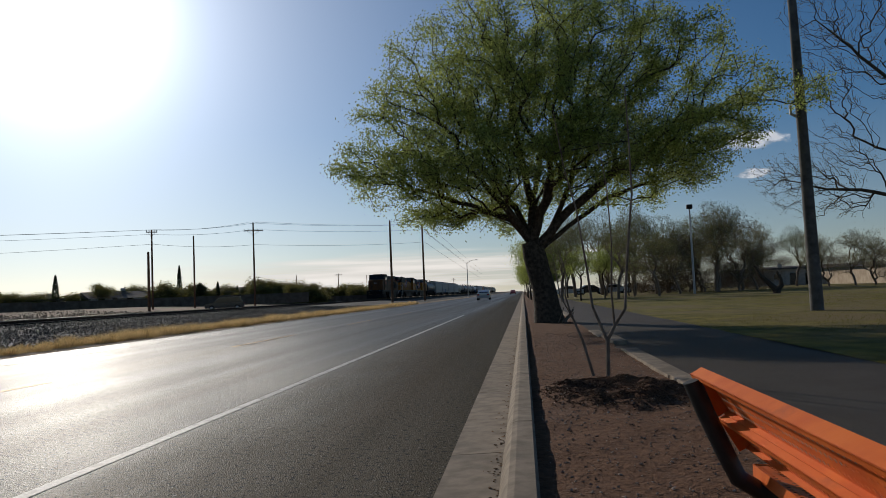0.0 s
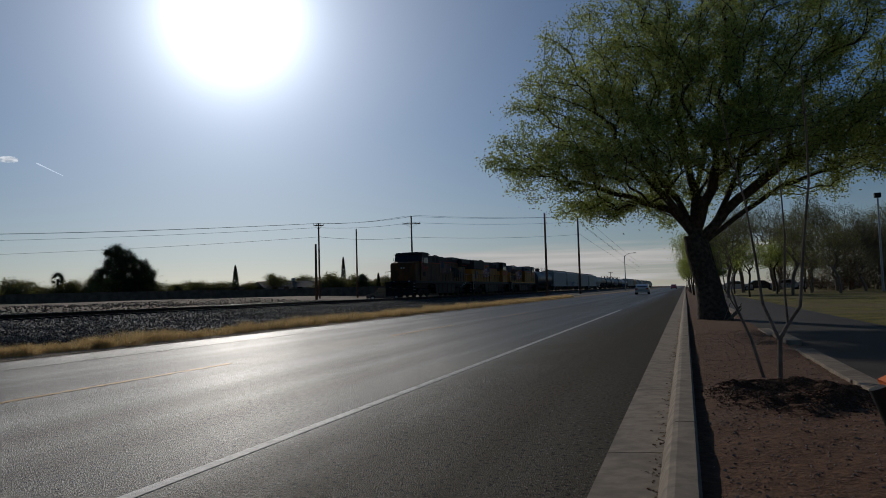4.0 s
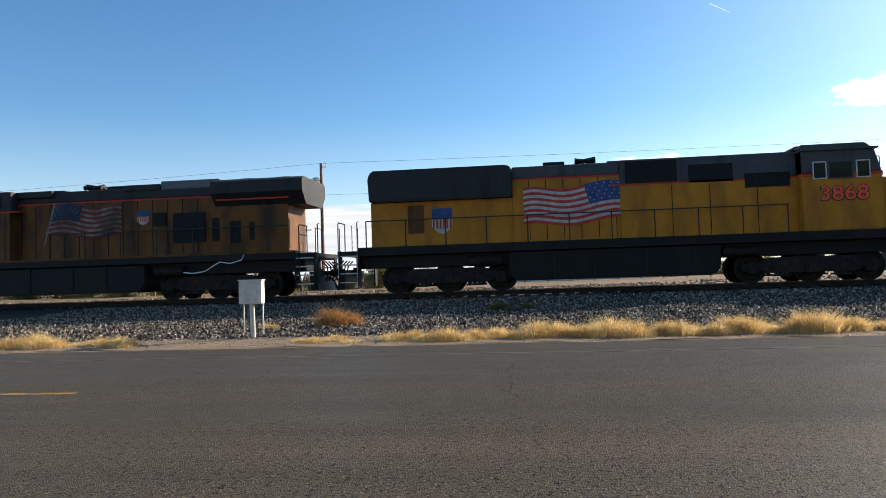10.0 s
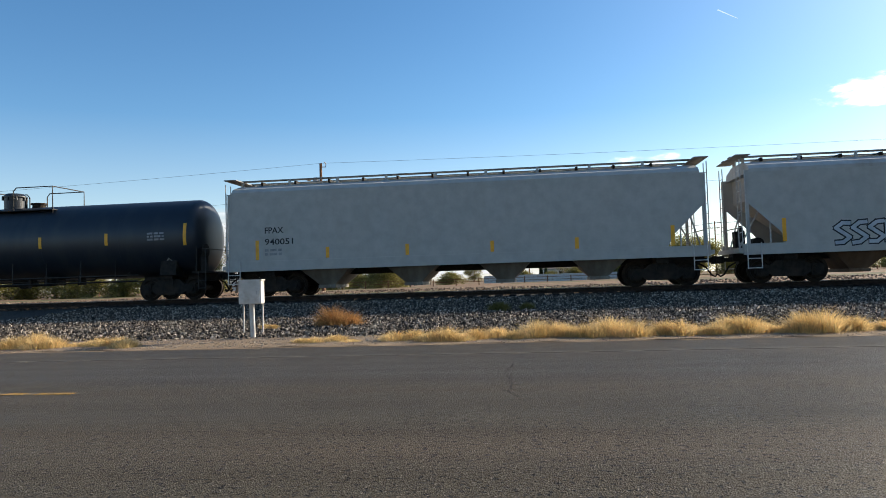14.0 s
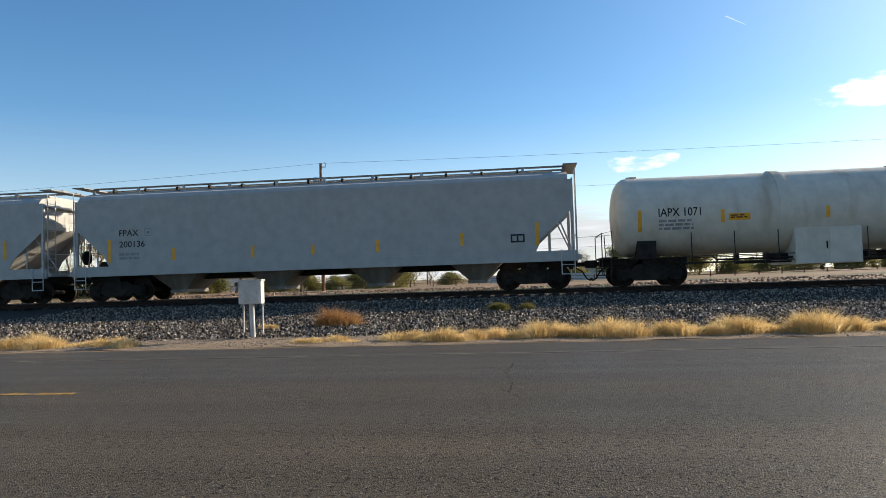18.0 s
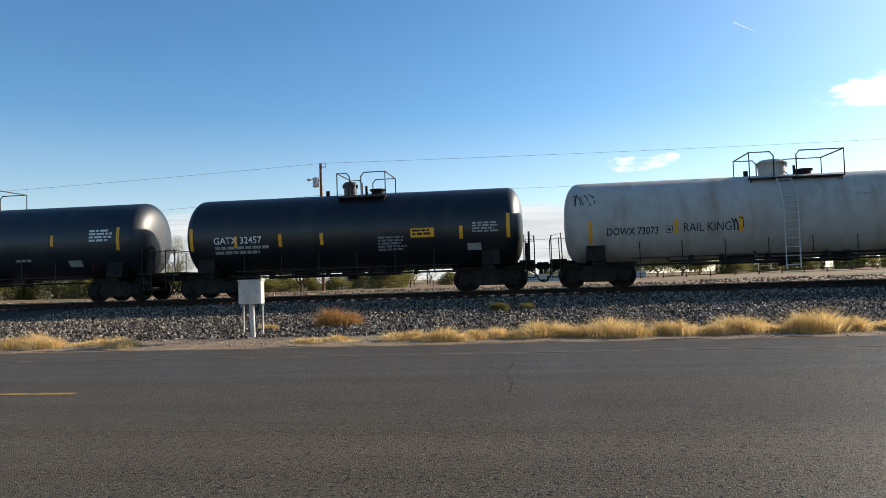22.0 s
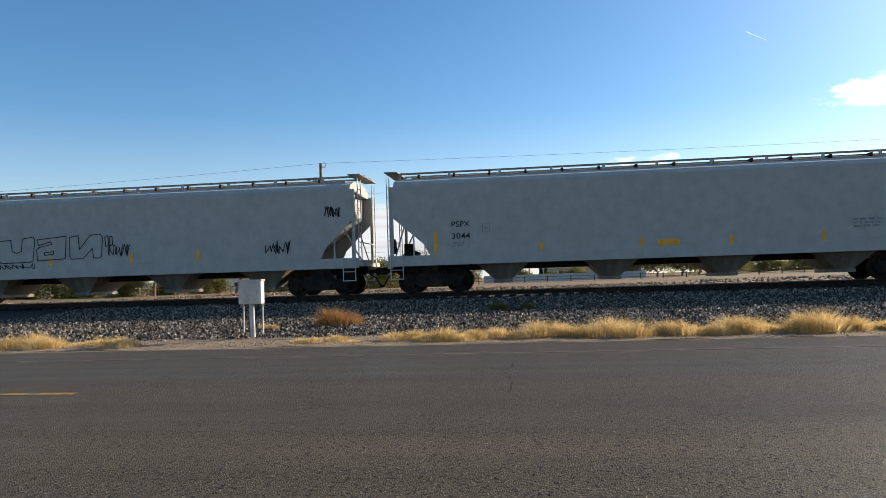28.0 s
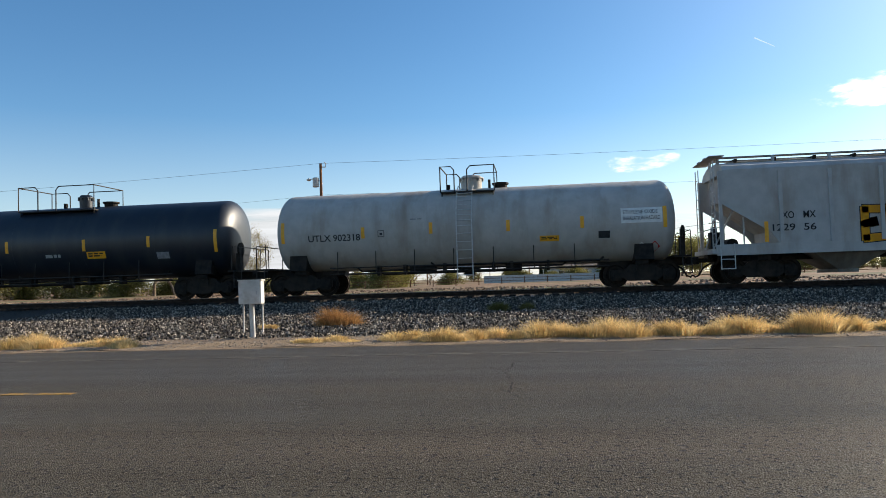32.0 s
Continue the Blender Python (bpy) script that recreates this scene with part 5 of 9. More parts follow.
    part("sign_shape", stroke(stroke(bmesh.new(), [(3.95, 2.12), (4.18, 2.55), (4.25, 2.55), (4.28, 2.15)], 0.09, sd, 0.012), [(4.3, 2.15), (4.4, 2.15)], 0.08, sd, 0.012), LETTER_WHITE, lg)
    for k in range(10):
        if k != 3:
            y = 4.62 + k * 0.29
            decal("worn_letter_bar", y, y + 0.17, 2.56, 2.86, LETTER_GREY, car, sd, 0.005)
    cabinet(car, 6.89, 8.65, 0.86, 1.9, 1.44, NAVY, "dark blue side cabinet, dirty")
    rnd = random.Random(5)
    bm = bmesh.new()
    for k in range(26):
        y = 6.32 + rnd.random() * 0.28 if k < 10 else 7.9 + rnd.random() * 1.5
        z = (3.72 if k < 10 else 3.4) - rnd.random() * 0.3
        stroke(bm, [(y, z), (y + rnd.uniform(-0.03, 0.03), z - (rnd.uniform(0.9, 2.1) if k < 10 else rnd.uniform(0.25, 0.9)))], rnd.uniform(0.03, 0.09), sd, 0.004 + 0.0003 * k)
    part("oil_stain", bm, surface("stain_brown", (0.07, 0.045, 0.03), (0.17, 0.12, 0.085), 6, 0.8), car, "brown run-down stains")
    yellow_plate(car, 2.5, 3.2, 1.75, 1.98, sd)
    small_print(car, 1.9, 3.4, 2.05, 2.38, 3, LETTER_GREY, sd)
    decal("label_plate", 10.0, 10.4, 1.95, 2.15, LETTER_BLACK, car, sd)
    decal("label_plate", 10.6, 10.95, 2.0, 2.14, LOCO_RED, car, sd)
    out.append((car, 179.0))

    car, sd = tank_car(17.9, 1.0, 17.25, 1.5, 2.40, TANK_BLUEBLACK, "blue-black tank car with white reporting marks", dome=(8.2, 8.8, 0.58), platform=(8.1, 10.6, 0.75))
    lettering("NATX 364475", 2.64, 4.6, 1.80, 2.03, LETTER_WHITE, car, sd, name="reporting_mark")
    bars(car, [(1.93, 1.92, 2.81), (4.71, 2.18, 2.65), (8.02, 2.18, 2.64), (10.5, 2.19, 2.63), (13.54, 2.22, 2.65), (16.29, 1.98, 2.88)], sd)
    c_box(car, 5.0, 1.8, sd, LETTER_WHITE)
    small_print(car, 2.65, 4.4, 1.45, 1.7, 2, LETTER_DIM, sd)
    small_print(car, 15.1, 16.1, 2.3, 2.8, 4, LETTER_WHITE, sd)
    small_print(car, 11.9, 12.6, 1.6, 1.75, 1, LETTER_DIM, sd)
    decal("label_plate", 14.1, 14.65, 1.4, 1.65, LETTER_DIM, car, sd)
    placard(car, 15.1, 1.3, 0.18, FLAG_RED, sd)
    out.append((car, 192.2))

    car, sd = tank_car(14.6, 0.92, 13.9, 1.5, 2.36, TANK_BLACK, "short black tank car with yellow plate", dome=(6.95, 7.55, 0.5), platform=(7.0, 8.85, 0.72))
    lettering("GATX 32457", 2.28, 4.16, 2.04, 2.30, LETTER_WHITE, car, sd, name="reporting_mark")
    bars(car, [(1.39, 1.82, 2.67), (3.14, 1.89, 2.32), (4.88, 1.88, 2.35), (6.48, 1.88, 2.32), (11.69, 1.92, 2.39), (13.4, 1.9, 2.78)], sd)
    yellow_plate(car, 9.84, 10.71, 2.02, 2.36, sd)
    small_print(car, 2.3, 4.5, 1.6, 1.95, 2, LETTER_DIM, sd)
    small_print(car, 8.6, 9.7, 1.55, 2.1, 5, LETTER_GREY, sd)
    small_print(car, 12.1, 13.1, 2.1, 2.5, 4, LETTER_DIM, sd)
    decal("label_plate", 11.9, 12.4, 1.5, 1.75, LETTER_DIM, car, sd)
    out.append((car, 210.1))

    car, sd = tank_car(17.3, 0.85, 16.55, 1.5, 2.36, TANK_GREY, "white tank car with centre ladder and scrawled graffiti", dome=(7.8, 8.9, 0.55), platform=(7.3, 10.45, 0.72), ladder=(8.2, 8.66))
    lettering("DOWX 73073", 2.27, 4.04, 1.82, 2.08, LETTER_BLACK, car, sd, name="reporting_mark")
    bars(car, [(1.7, 1.55, 2.37), (4.65, 1.8, 2.33), (6.81, 1.82, 2.35), (12.66, 1.96, 2.29), (15.67, 1.63, 2.38)], sd)
    yellow_plate(car, 11.87, 12.4, 1.58, 1.83, sd)
    lettering("RAIL KING", 4.9, 6.5, 1.86, 2.16, GRAF_DARK, car, sd, name="graffiti")
    scribble(car, 6.5, 6.9, 1.86, 2.3, 11, GRAF_DARK, sd, 0.05, 9)
    c_box(car, 4.3, 1.86, sd, LETTER_BLACK)
    small_print(car, 14.2, 15.2, 1.9, 2.6, 6, LETTER_GREY, sd)
    small_print(car, 10.6, 11.2, 2.9, 2.97, 1, LETTER_GREY, sd)
    scribble(car, 1.15, 1.9, 2.9, 3.35, 12, GRAF_DARK, sd, 0.035, 16)
    placard(car, 15.9, 1.5, 0.18, FLAG_RED, sd)
    out.append((car, 224.7))

    car, sd = tank_car(17.75, 0.88, 17.15, 1.52, 2.42, TANK_BLUEBLACK, "dusty blue-black tank car with wide top platform", dome=(9.3, 10.15, 0.6), platform=(7.05, 10.95, 0.75))
    lettering("UTLX 210359", 2.4, 4.42, 2.05, 2.29, LETTER_YELLOW, car, sd, name="reporting_mark")
    bars(car, [(1.41, 2.01, 2.79), (4.54, 2.11, 2.55), (7.41, 2.13, 2.59), (10.56, 2.09, 2.58), (13.59, 2.14, 2.58), (16.55, 1.98, 2.89)], sd)
    small_print(car, 2.5, 3.8, 1.65, 1.95, 2, LETTER_GREY, sd)
    small_print(car, 15.2, 16.3, 2.1, 2.4, 3, LETTER_GREY, sd)
    placard(car, 15.8, 1.4, 0.17, FLAG_RED, sd)
    out.append((car, 242.0))

    car, sd = tank_car(16.35, 0.95, 15.38, 1.47, 2.48, TANK_CLEAN, "bright white argon tank car with a blue lower half", lower=(TANK_BLUE, 180, 360 - 21), bands=((6.0, 0.12), (10.15, 0.3)))
    lettering("IAPX001098", 1.85, 3.1, 2.46, 2.66, LETTER_BLACK, car, sd, name="reporting_mark")
    lettering("ARGON REFRIGERATED LIQUID", 11.6, 13.98, 2.06, 2.22, LETTER_BLACK, car, sd)
    lettering("DOT-SP15131", 12.2, 13.02, 2.68, 2.82, LETTER_BLACK, car, sd)
    bars(car, [(1.78, 2.05, 2.85), (3.75, 2.24, 2.68), (5.84, 2.22, 2.7), (8.15, 2.2, 2.68), (10.6, 2.24, 2.69), (12.07, 2.24, 2.71), (14.51, 2.1, 2.9)], sd)
    yellow_plate(car, 5.06, 5.79, 1.77, 2.04, sd)
    cabinet(car, 7.51, 9.67, 0.62, 1.88, 1.46, TANK_BLUE, "blue side cabinet with doors")
    c_box(car, 4.25, 2.5, sd, LETTER_BLACK)
    small_print(car, 1.85, 3.4, 2.02, 2.38, 3, LETTER_GREY, sd)
    small_print(car, 12.1, 12.9, 2.32, 2.6, 3, LETTER_GREY, sd)
    decal("label_plate", 12.1, 12.6, 1.6, 1.9, LETTER_BLACK, car, sd)
    placard(car, 13.3, 1.65, 0.18, LETTER_WHITE, sd)
    out.append((car, 259.75))

    car, sd = tank_car(16.3, 0.74, 15.52, 1.5, 2.36, TANK_BLACK, "clean black tank car with white reporting marks", dome=(7.75, 8.3, 0.48), platform=(7.65, 9.6, 0.72))
    lettering("GATX 64538", 2.09, 4.0, 1.8, 2.07, LETTER_WHITE, car, sd, name="reporting_mark")
    bars(car, [(1.44, 1.44, 2.24), (4.1, 1.8, 2.26), (6.77, 1.82, 2.25), (9.86, 1.8, 2.24), (12.45, 1.81, 2.25), (15.04, 1.45, 2.28)], sd)
    yellow_plate(car, 11.69, 12.45, 1.58, 1.84, sd)
    small_print(car, 2.15, 4.0, 1.45, 1.72, 2, LETTER_DIM, sd)
    small_print(car, 6.5, 7.3, 1.55, 1.75, 2, LETTER_DIM, sd)
    small_print(car, 13.8, 14.9, 1.95, 2.4, 4, LETTER_DIM, sd)
    small_print(car, 10.3, 11.3, 1.7, 1.85, 1, LETTER_DIM, sd)
    lettering("FRA AIP", 13.2, 13.75, 1.95, 2.07, LETTER_DIM, car, sd)
    out.append((car, 276.1))

    car, sd = tank_car(16.6, 0.96, 15.82, 1.5, 2.36, TANK_BLUEBLACK, "blue-black tank car with a yellow plate", dome=(8.8, 9.4, 0.5), platform=(6.85, 10.1, 0.78))
    lettering("UTLX 668751", 2.29, 3.9, 1.98, 2.21, LETTER_YELLOW, car, sd, name="reporting_mark")
    bars(car, [(1.38, 1.76, 2.62), (4.03, 1.98, 2.44), (6.69, 2.01, 2.47), (9.95, 1.99, 2.44), (12.61, 2.05, 2.47), (15.31, 1.78, 2.64)], sd)
    yellow_plate(car, 10.03, 10.81, 1.69, 1.96, sd)
    small_print(car, 2.3, 3.6, 1.6, 1.85, 2, LETTER_GREY, sd)
    small_print(car, 8.3, 9.0, 1.7, 1.9, 1, LETTER_DIM, sd)
    decal("label_plate", 12.9, 13.4, 1.6, 1.85, LETTER_GREY, car, sd)
    out.append((car, 352.5))

    car, sd = tank_car(16.4, 0.9, 15.76, 1.5, 2.38, TANK_GREY, "grey-white tank car with centre ladder and hazard diamonds", dome=(7.9, 8.85, 0.5), platform=(7.3, 9.3, 0.75), ladder=(7.91, 8.47))
    lettering("UTLX 902318", 2.35, 4.32, 1.99, 2.24, LETTER_BLACK, car, sd, name="reporting_mark")
    bars(car, [(1.37, 1.97, 2.75), (4.43, 2.06, 2.47), (6.96, 2.14, 2.55), (9.77, 2.12, 2.53), (12.39, 2.13, 2.55), (15.25, 2.05, 2.8)], sd)
    yellow_plate(car, 10.88, 11.57, 1.71, 1.91, sd)
    pl = decal("hazard_sign", 13.74, 15.16, 2.24, 2.77, LETTER_WHITE, car, sd)
    lettering("ETHYLENE OXIDE", 13.82, 15.0, 2.56, 2.69, LETTER_BLACK, pl, lambda z: sd(z) + 0.006)
    lettering("INHALATION HAZARD", 13.82, 15.08, 2.34, 2.47, LETTER_BLACK, pl, lambda z: sd(z) + 0.006)
    placard(car, 14.45, 1.38, 0.2, LETTER_WHITE, sd)
    placard(car, 14.9, 1.4, 0.2, FLAG_RED, sd)
    c_box(car, 5.0, 2.1, sd, LETTER_BLACK)
    decal("label_plate", 12.95, 13.35, 1.75, 2.0, LETTER_BLACK, car, sd)
    small_print(car, 6.2, 6.7, 2.65, 2.72, 1, LETTER_GREY, sd)
    out.append((car, 369.1))
    return out


# ---------------------------------------------------------------- train: covered hoppers
def hopper_car(length, body, label, chutes, end_cut=1.25, ribs=False, rusty=False, taper=False, closed=False):
    car = empty("hopper_car")
    tagged(car, label, "hopper car", "freight cars of the train")
    L, W, top, e0 = length, 1.5, 3.90, 0.72
    e1 = L - e0
    zc = 2.8
    if taper:
        outline = [(e0, top), (e1, top), (e1 - 0.15, 3.2), (e1 - 1.15, 1.34), (e0 + 1.15, 1.34), (e0 + 0.15, 3.2)]
    else:
        outline = [(e0, top), (e1, top), (e1, zc), (e1 - end_cut * 0.85, 1.75), (e1 - end_cut, 1.34), (e0 + end_cut, 1.34), (e0 + end_cut * 0.85, 1.75), (e0, zc)]
    if closed:  # side sheets carried down square at the leading end
        outline[-3:] = [(e0, 1.34)]
    # outer side sheets
    for s in (1, -1):
        bm = prism(bmesh.new(), outline, "x", s * W - 0.02, s * W + 0.02)
        part("side_sheet", bm, body, car)
    # inner box with slope sheets at the ends
    bm = prism(bmesh.new(), [(e0 + 0.32, top), (e1 - 0.32, top), (e1 - 0.32, 2.95), (e1 - 2.6, 1.3), (e0 + 2.6, 1.3), (e0 + 0.32, 2.95)], "x", -W + 0.03, W - 0.03)
    part("hopper_body", bm, body, car, "end slope sheets")
    bm = prism(bmesh.new(), [(-W - 0.03, top - 0.06), (-W - 0.03, top + 0.05), (-W + 0.12, top + 0.2), (-0.7, top + 0.38), (0.7, top + 0.38), (W - 0.12, top + 0.2), (W + 0.03, top + 0.05), (W + 0.03, top - 0.06)], "y", e0 + 0.1, e1 - 0.1)
    part("roof", bm, HOPPER_OLD if rusty else body, car, "rounded roof", smooth=False)
    for s in (1, -1):
        part("side_sill", boxed(s * W - 0.06, s * W + 0.024, 0.55, L - 0.55, 0.98, 1.36, 0.01), body, car)
        for y in (e0 - 0.04, e1 - 0.04):
            part("corner_post", boxed(s * W - 0.07, s * W + 0.03, y, y + 0.1, 1.36, top), body, car)
    part("centre_sill", boxed(-0.3, 0.3, 0.5, L - 0.5, 0.78, 1.12, 0.02), STEEL_DARK, car)
    # running board on posts along the roof
    bm = bmesh.new()
    for x0, x1 in ((-0.62, -0.3), (0.3, 0.62)):
        box(bm, x0, x1, 0.45, L - 0.45, top + 0.60, top + 0.63)
    box(bm, -1.35, 1.35, 0.45, 0.95, top + 0.56, top + 0.59)
    box(bm, -1.35, 1.35, L - 0.95, L - 0.45, top + 0.56, top + 0.59)
    walkb = part("roof_walk", bm, WALKWAY, car, "slatted roof walkway")
    k, bracket = 0.9, None
    while k < L - 0.7:
        for x in (-0.6, 0.6):
            m = Matrix.Translation((x, k, top + 0.36))
            if bracket is None:
                bracket = part("walk_bracket", boxed(-0.03, 0.03, -0.05, 0.05, 0, 0.25), body, walkb, m=m)
            else:
                again(bracket, "walk_bracket", m, walkb)
        k += 1.9
    bm = bmesh.new()
    box(bm, -0.26, 0.26, 1.3, L - 1.3, top + 0.36, top + 0.5, 0.03)
    part("hatch_trough", bm, body, car)
    k = 1.6
    lug = None
    while k < L - 1.4:
        if lug is None:
            lug = part("hatch_clamp", boxed(-0.4, 0.4, -0.04, 0.04, 0, 0.12), STEEL_DARK, car, m=Matrix.Translation((0, k, top + 0.46)))
        else:
            again(lug, "hatch_clamp", Matrix.Translation((0, k, top + 0.46)), car)
        k += 1.35
    # discharge chutes
    n = len(chutes)
    first = None
    for y in chutes:
        if first is None:
            w = 1.05 if n >= 4 else 1.4
            bm = bmesh.new()
            a = [bm.verts.new((x, yy, 1.1)) for x, yy in ((-1.35, -w), (1.35, -w), (1.35, w), (-1.35, w))]
            b = [bm.verts.new((x, yy, 0.40)) for x, yy in ((-0.85, -0.3), (0.85, -0.3), (0.85, 0.3), (-0.85, 0.3))]
            for i in range(4):
                bm.faces.new((a[i], b[i], b[(i + 1) % 4], a[(i + 1) % 4]))
            bm.faces.new(a[::-1])
            bm.faces.new(b)
            bmesh.ops.recalc_face_normals(bm, faces=bm.faces)
            box(bm, -0.95, 0.95, -0.34, 0.34, 0.28, 0.40)
            cyl(bm, (-1.0, 0.1, 0.34), (1.0, 0.1, 0.34), 0.05, 8)
            first = part("discharge_chute", bm, CHUTE if not rusty else CHUTE_RUST, car, "tapered discharge gate, dirty", m=Matrix.Translation((0, y, 0)))
        else:
            again(first, "discharge_chute", Matrix.Translation((0, y, 0)), car)
    if ribs:
        k, rib = 2.7, None
        while k < L - 2.4:
            if rib is None:
                rib = part("side_rib", boxed(-W - 0.09, W + 0.09, -0.06, 0.06, 1.36, top - 0.06), body, car, m=Matrix.Translation((0, k, 0)))
            else:
                again(rib, "side_rib", Matrix.Translation((0, k, 0)), car)
            k += 1.62
    for f in (0, 1):
        Yf = (lambda u: u) if f == 0 else (lambda u: L - u)
        add_truck(car, Yf(2.15))
        part("bolster", boxed(-1.3, 1.3, Yf(2.15) - 0.22, Yf(2.15) + 0.22, 0.78, 1.12, 0.02), STEEL_DARK, car)
        a, b = sorted((Yf(0.4), Yf(0.8)))
        part("end_sill", boxed(-1.45, 1.45, a, b, 1.05, 1.2), body, car)
        bm = bmesh.new()
        for s in (-1, 1):
            for u in (0.66, 1.12):
                tube(bm, [(s * 1.56, Yf(u), 0.5), (s * 1.56, Yf(u), 1.4 if u > 1 else top)], 0.02, 5)
            for z in (0.52, 0.85):
                tube(bm, [(s * 1.56, Yf(0.66), z), (s * 1.56, Yf(1.12), z)], 0.018, 5)
            # end ladder
            for x in (0.95, 1.42):
                tube(bm, [(s * x, Yf(0.55), 1.1), (s * x, Yf(0.55), top + 0.4)], 0.02, 5)
            z = 1.4
            while z < top + 0.3:
                tube(bm, [(s * 0.95, Yf(0.55), z), (s * 1.42, Yf(0.55), z)], 0.016, 5)
                z += 0.36
            tube(bm, [(s * 0.6, Yf(0.62), 1.2), (s * 1.3, Yf(1.2), 2.6)], 0.03, 5)
            tube(bm, [(s * 1.35, Yf(1.5), 1.2), (s * 1.35, Yf(1.5), 2.3)], 0.03, 5)
        tube(bm, [(-1.42, Yf(0.55), 1.95), (1.42, Yf(0.55), 1.95)], 0.02, 5)
        part("end_ladder", bm, RAILING_LIGHT, car)
        if f == 0:
            bm = bmesh.new()
            box(bm, -0.9, -0.5, 0.8, 1.15, 1.3, 1.9)
            part("brake_valve", bm, STEEL_DARK, car)
            bm = bmesh.new()
            cyl(bm, (0.75, 0.62, 1.75), (0.75, 0.7, 1.75), 0.28, 18)
            part("brake_wheel", bm, STEEL_DARK, car)
            bm = bmesh.new()
            cyl(bm, (-0.2, 1.3, 1.4), (0.6, 1.3, 1.4), 0.2, 14)
            part("air_tank", bm, STEEL_DARK, car)
    add_couplers(car, L)
    return car, flat_side(W + 0.022)


def hopper_cars():
    out = []
    def info(car, y0, y1, z0, z1, sd, lines=4):
        small_print(car, y0, y1, z0, z1, lines, LETTER_GREY, sd)
    def black_plate(car, y, z, sd):
        p = decal("label_plate", y, y + 0.5, z, z + 0.3, LETTER_BLACK, car, sd)
        decal("label_window", y + 0.06, y + 0.22, z + 0.06, z + 0.24, LETTER_DIM, p, lambda q: sd(q) + 0.004)
        decal("label_window", y + 0.28, y + 0.44, z + 0.06, z + 0.24, LETTER_DIM, p, lambda q: sd(q) + 0.004)
    def c_box(car, y, z, sd):
        bm = stroke(bmesh.new(), [(y, z), (y + 0.26, z), (y + 0.26, z + 0.26), (y, z + 0.26), (y, z)], 0.022, sd, 0.008)
        patch(bm, y + 0.07, y + 0.19, z + 0.07, z + 0.16, sd, 0.008, 1)
        part("stencil_box", bm, LETTER_GREY, car)

    car, sd = hopper_car(18.7, HOPPER_GREY, "light grey covered hopper car", (4.3, 7.6, 11.0, 14.4), closed=True)
    lettering("FPAX", 2.11, 2.83, 2.38, 2.61, LETTER_BLACK, car, sd, name="reporting_mark")
    lettering("940051", 2.1, 3.2, 1.95, 2.18, LETTER_BLACK, car, sd, name="reporting_mark")
    bars(car, [(1.8, 1.4, 2.13), (4.51, 1.4, 1.8), (7.5, 1.4, 1.8), (10.6, 1.4, 1.8), (13.6, 1.4, 1.8), (16.9, 1.4, 2.1)], sd)
    info(car, 2.1, 2.9, 1.5, 1.8, sd, 2)
    out.append((car, 83.4))

    car, sd = hopper_car(19.5, HOPPER_GREY, "light grey covered hopper car with blue graffiti and a rusty roof", (4.5, 8.0, 11.5, 15.0), rusty=True)
    spray_cloud(car, 6.8, 11.3, 1.05, 1.95, 36, HOPPER_OLD, sd)
    sprayed_word(car, "KSET", 7.2, 10.7, 1.05, 2.02, GRAF_NAVY, GRAF_PALE, GRAF_BLUE, sd, 9)
    scribble(car, 10.9, 11.7, 1.4, 1.95, 4, GRAF_BLUE, sd, 0.05)
    scribble(car, 11.9, 13.3, 1.55, 2.0, 5, GRAF_DARK, sd, 0.05)
    scribble(car, 16.0, 17.0, 1.45, 1.75, 6, GRAF_DARK, sd, 0.035)
    scribble(car, 17.1, 17.9, 1.5, 1.9, 7, GRAF_DARK, sd, 0.03)
    graffiti(car, 3.5, 6.2, 1.3, 1.95, 5, GRAF_PALE, GRAF_DARK, sd, 8, 0.12)
    info(car, 15.9, 16.9, 2.0, 2.6, sd, 6)
    black_plate(car, 17.0, 1.55, sd)
    bars(car, [(6.7, 1.4, 1.75), (17.7, 1.45, 1.55), (13.8, 1.4, 1.55), (1.9, 1.4, 2.2)], sd)
    out.append((car, 102.1))

    car, sd = hopper_car(20.5, HOPPER_GREY, "long light grey covered hopper car, clean", (4.6, 8.5, 12.5, 16.4), 1.45)
    lettering("FPAX", 2.78, 3.55, 2.6, 2.85, LETTER_BLACK, car, sd, name="reporting_mark")
    lettering("215362", 2.78, 3.8, 2.12, 2.37, LETTER_BLACK, car, sd, name="reporting_mark")
    bars(car, [(2.29, 1.45, 2.35), (4.91, 1.5, 1.98), (10.39, 1.5, 1.81), (13.07, 1.5, 1.9), (18.2, 1.75, 2.5)], sd)
    c_box(car, 4.35, 2.4, sd)
    info(car, 2.8, 3.6, 1.7, 1.98, sd, 2)
    info(car, 16.4, 17.3, 2.1, 2.9, sd, 6)
    black_plate(car, 15.75, 1.55, sd)
    out.append((car, 121.6))

    car, sd = hopper_car(20.4, HOPPER_GREY, "long light grey covered hopper car with amber reflectors", (4.6, 8.5, 12.4, 16.2), 1.35)
    lettering("FPAX", 2.51, 3.3, 2.5, 2.74, LETTER_BLACK, car, sd, name="reporting_mark")
    lettering("200136", 2.51, 3.55, 2.07, 2.31, LETTER_BLACK, car, sd, name="reporting_mark")
    bars(car, [(2.1, 1.51, 2.39), (4.71, 1.51, 1.99), (7.85, 1.51, 1.96), (10.18, 1.54, 1.9), (12.64, 1.54, 1.98), (15.75, 1.66, 2.11), (18.45, 1.58, 2.4)], sd)
    c_box(car, 3.55, 2.5, sd)
    info(car, 2.5, 3.5, 1.55, 1.85, sd, 2)
    black_plate(car, 17.5, 1.7, sd)
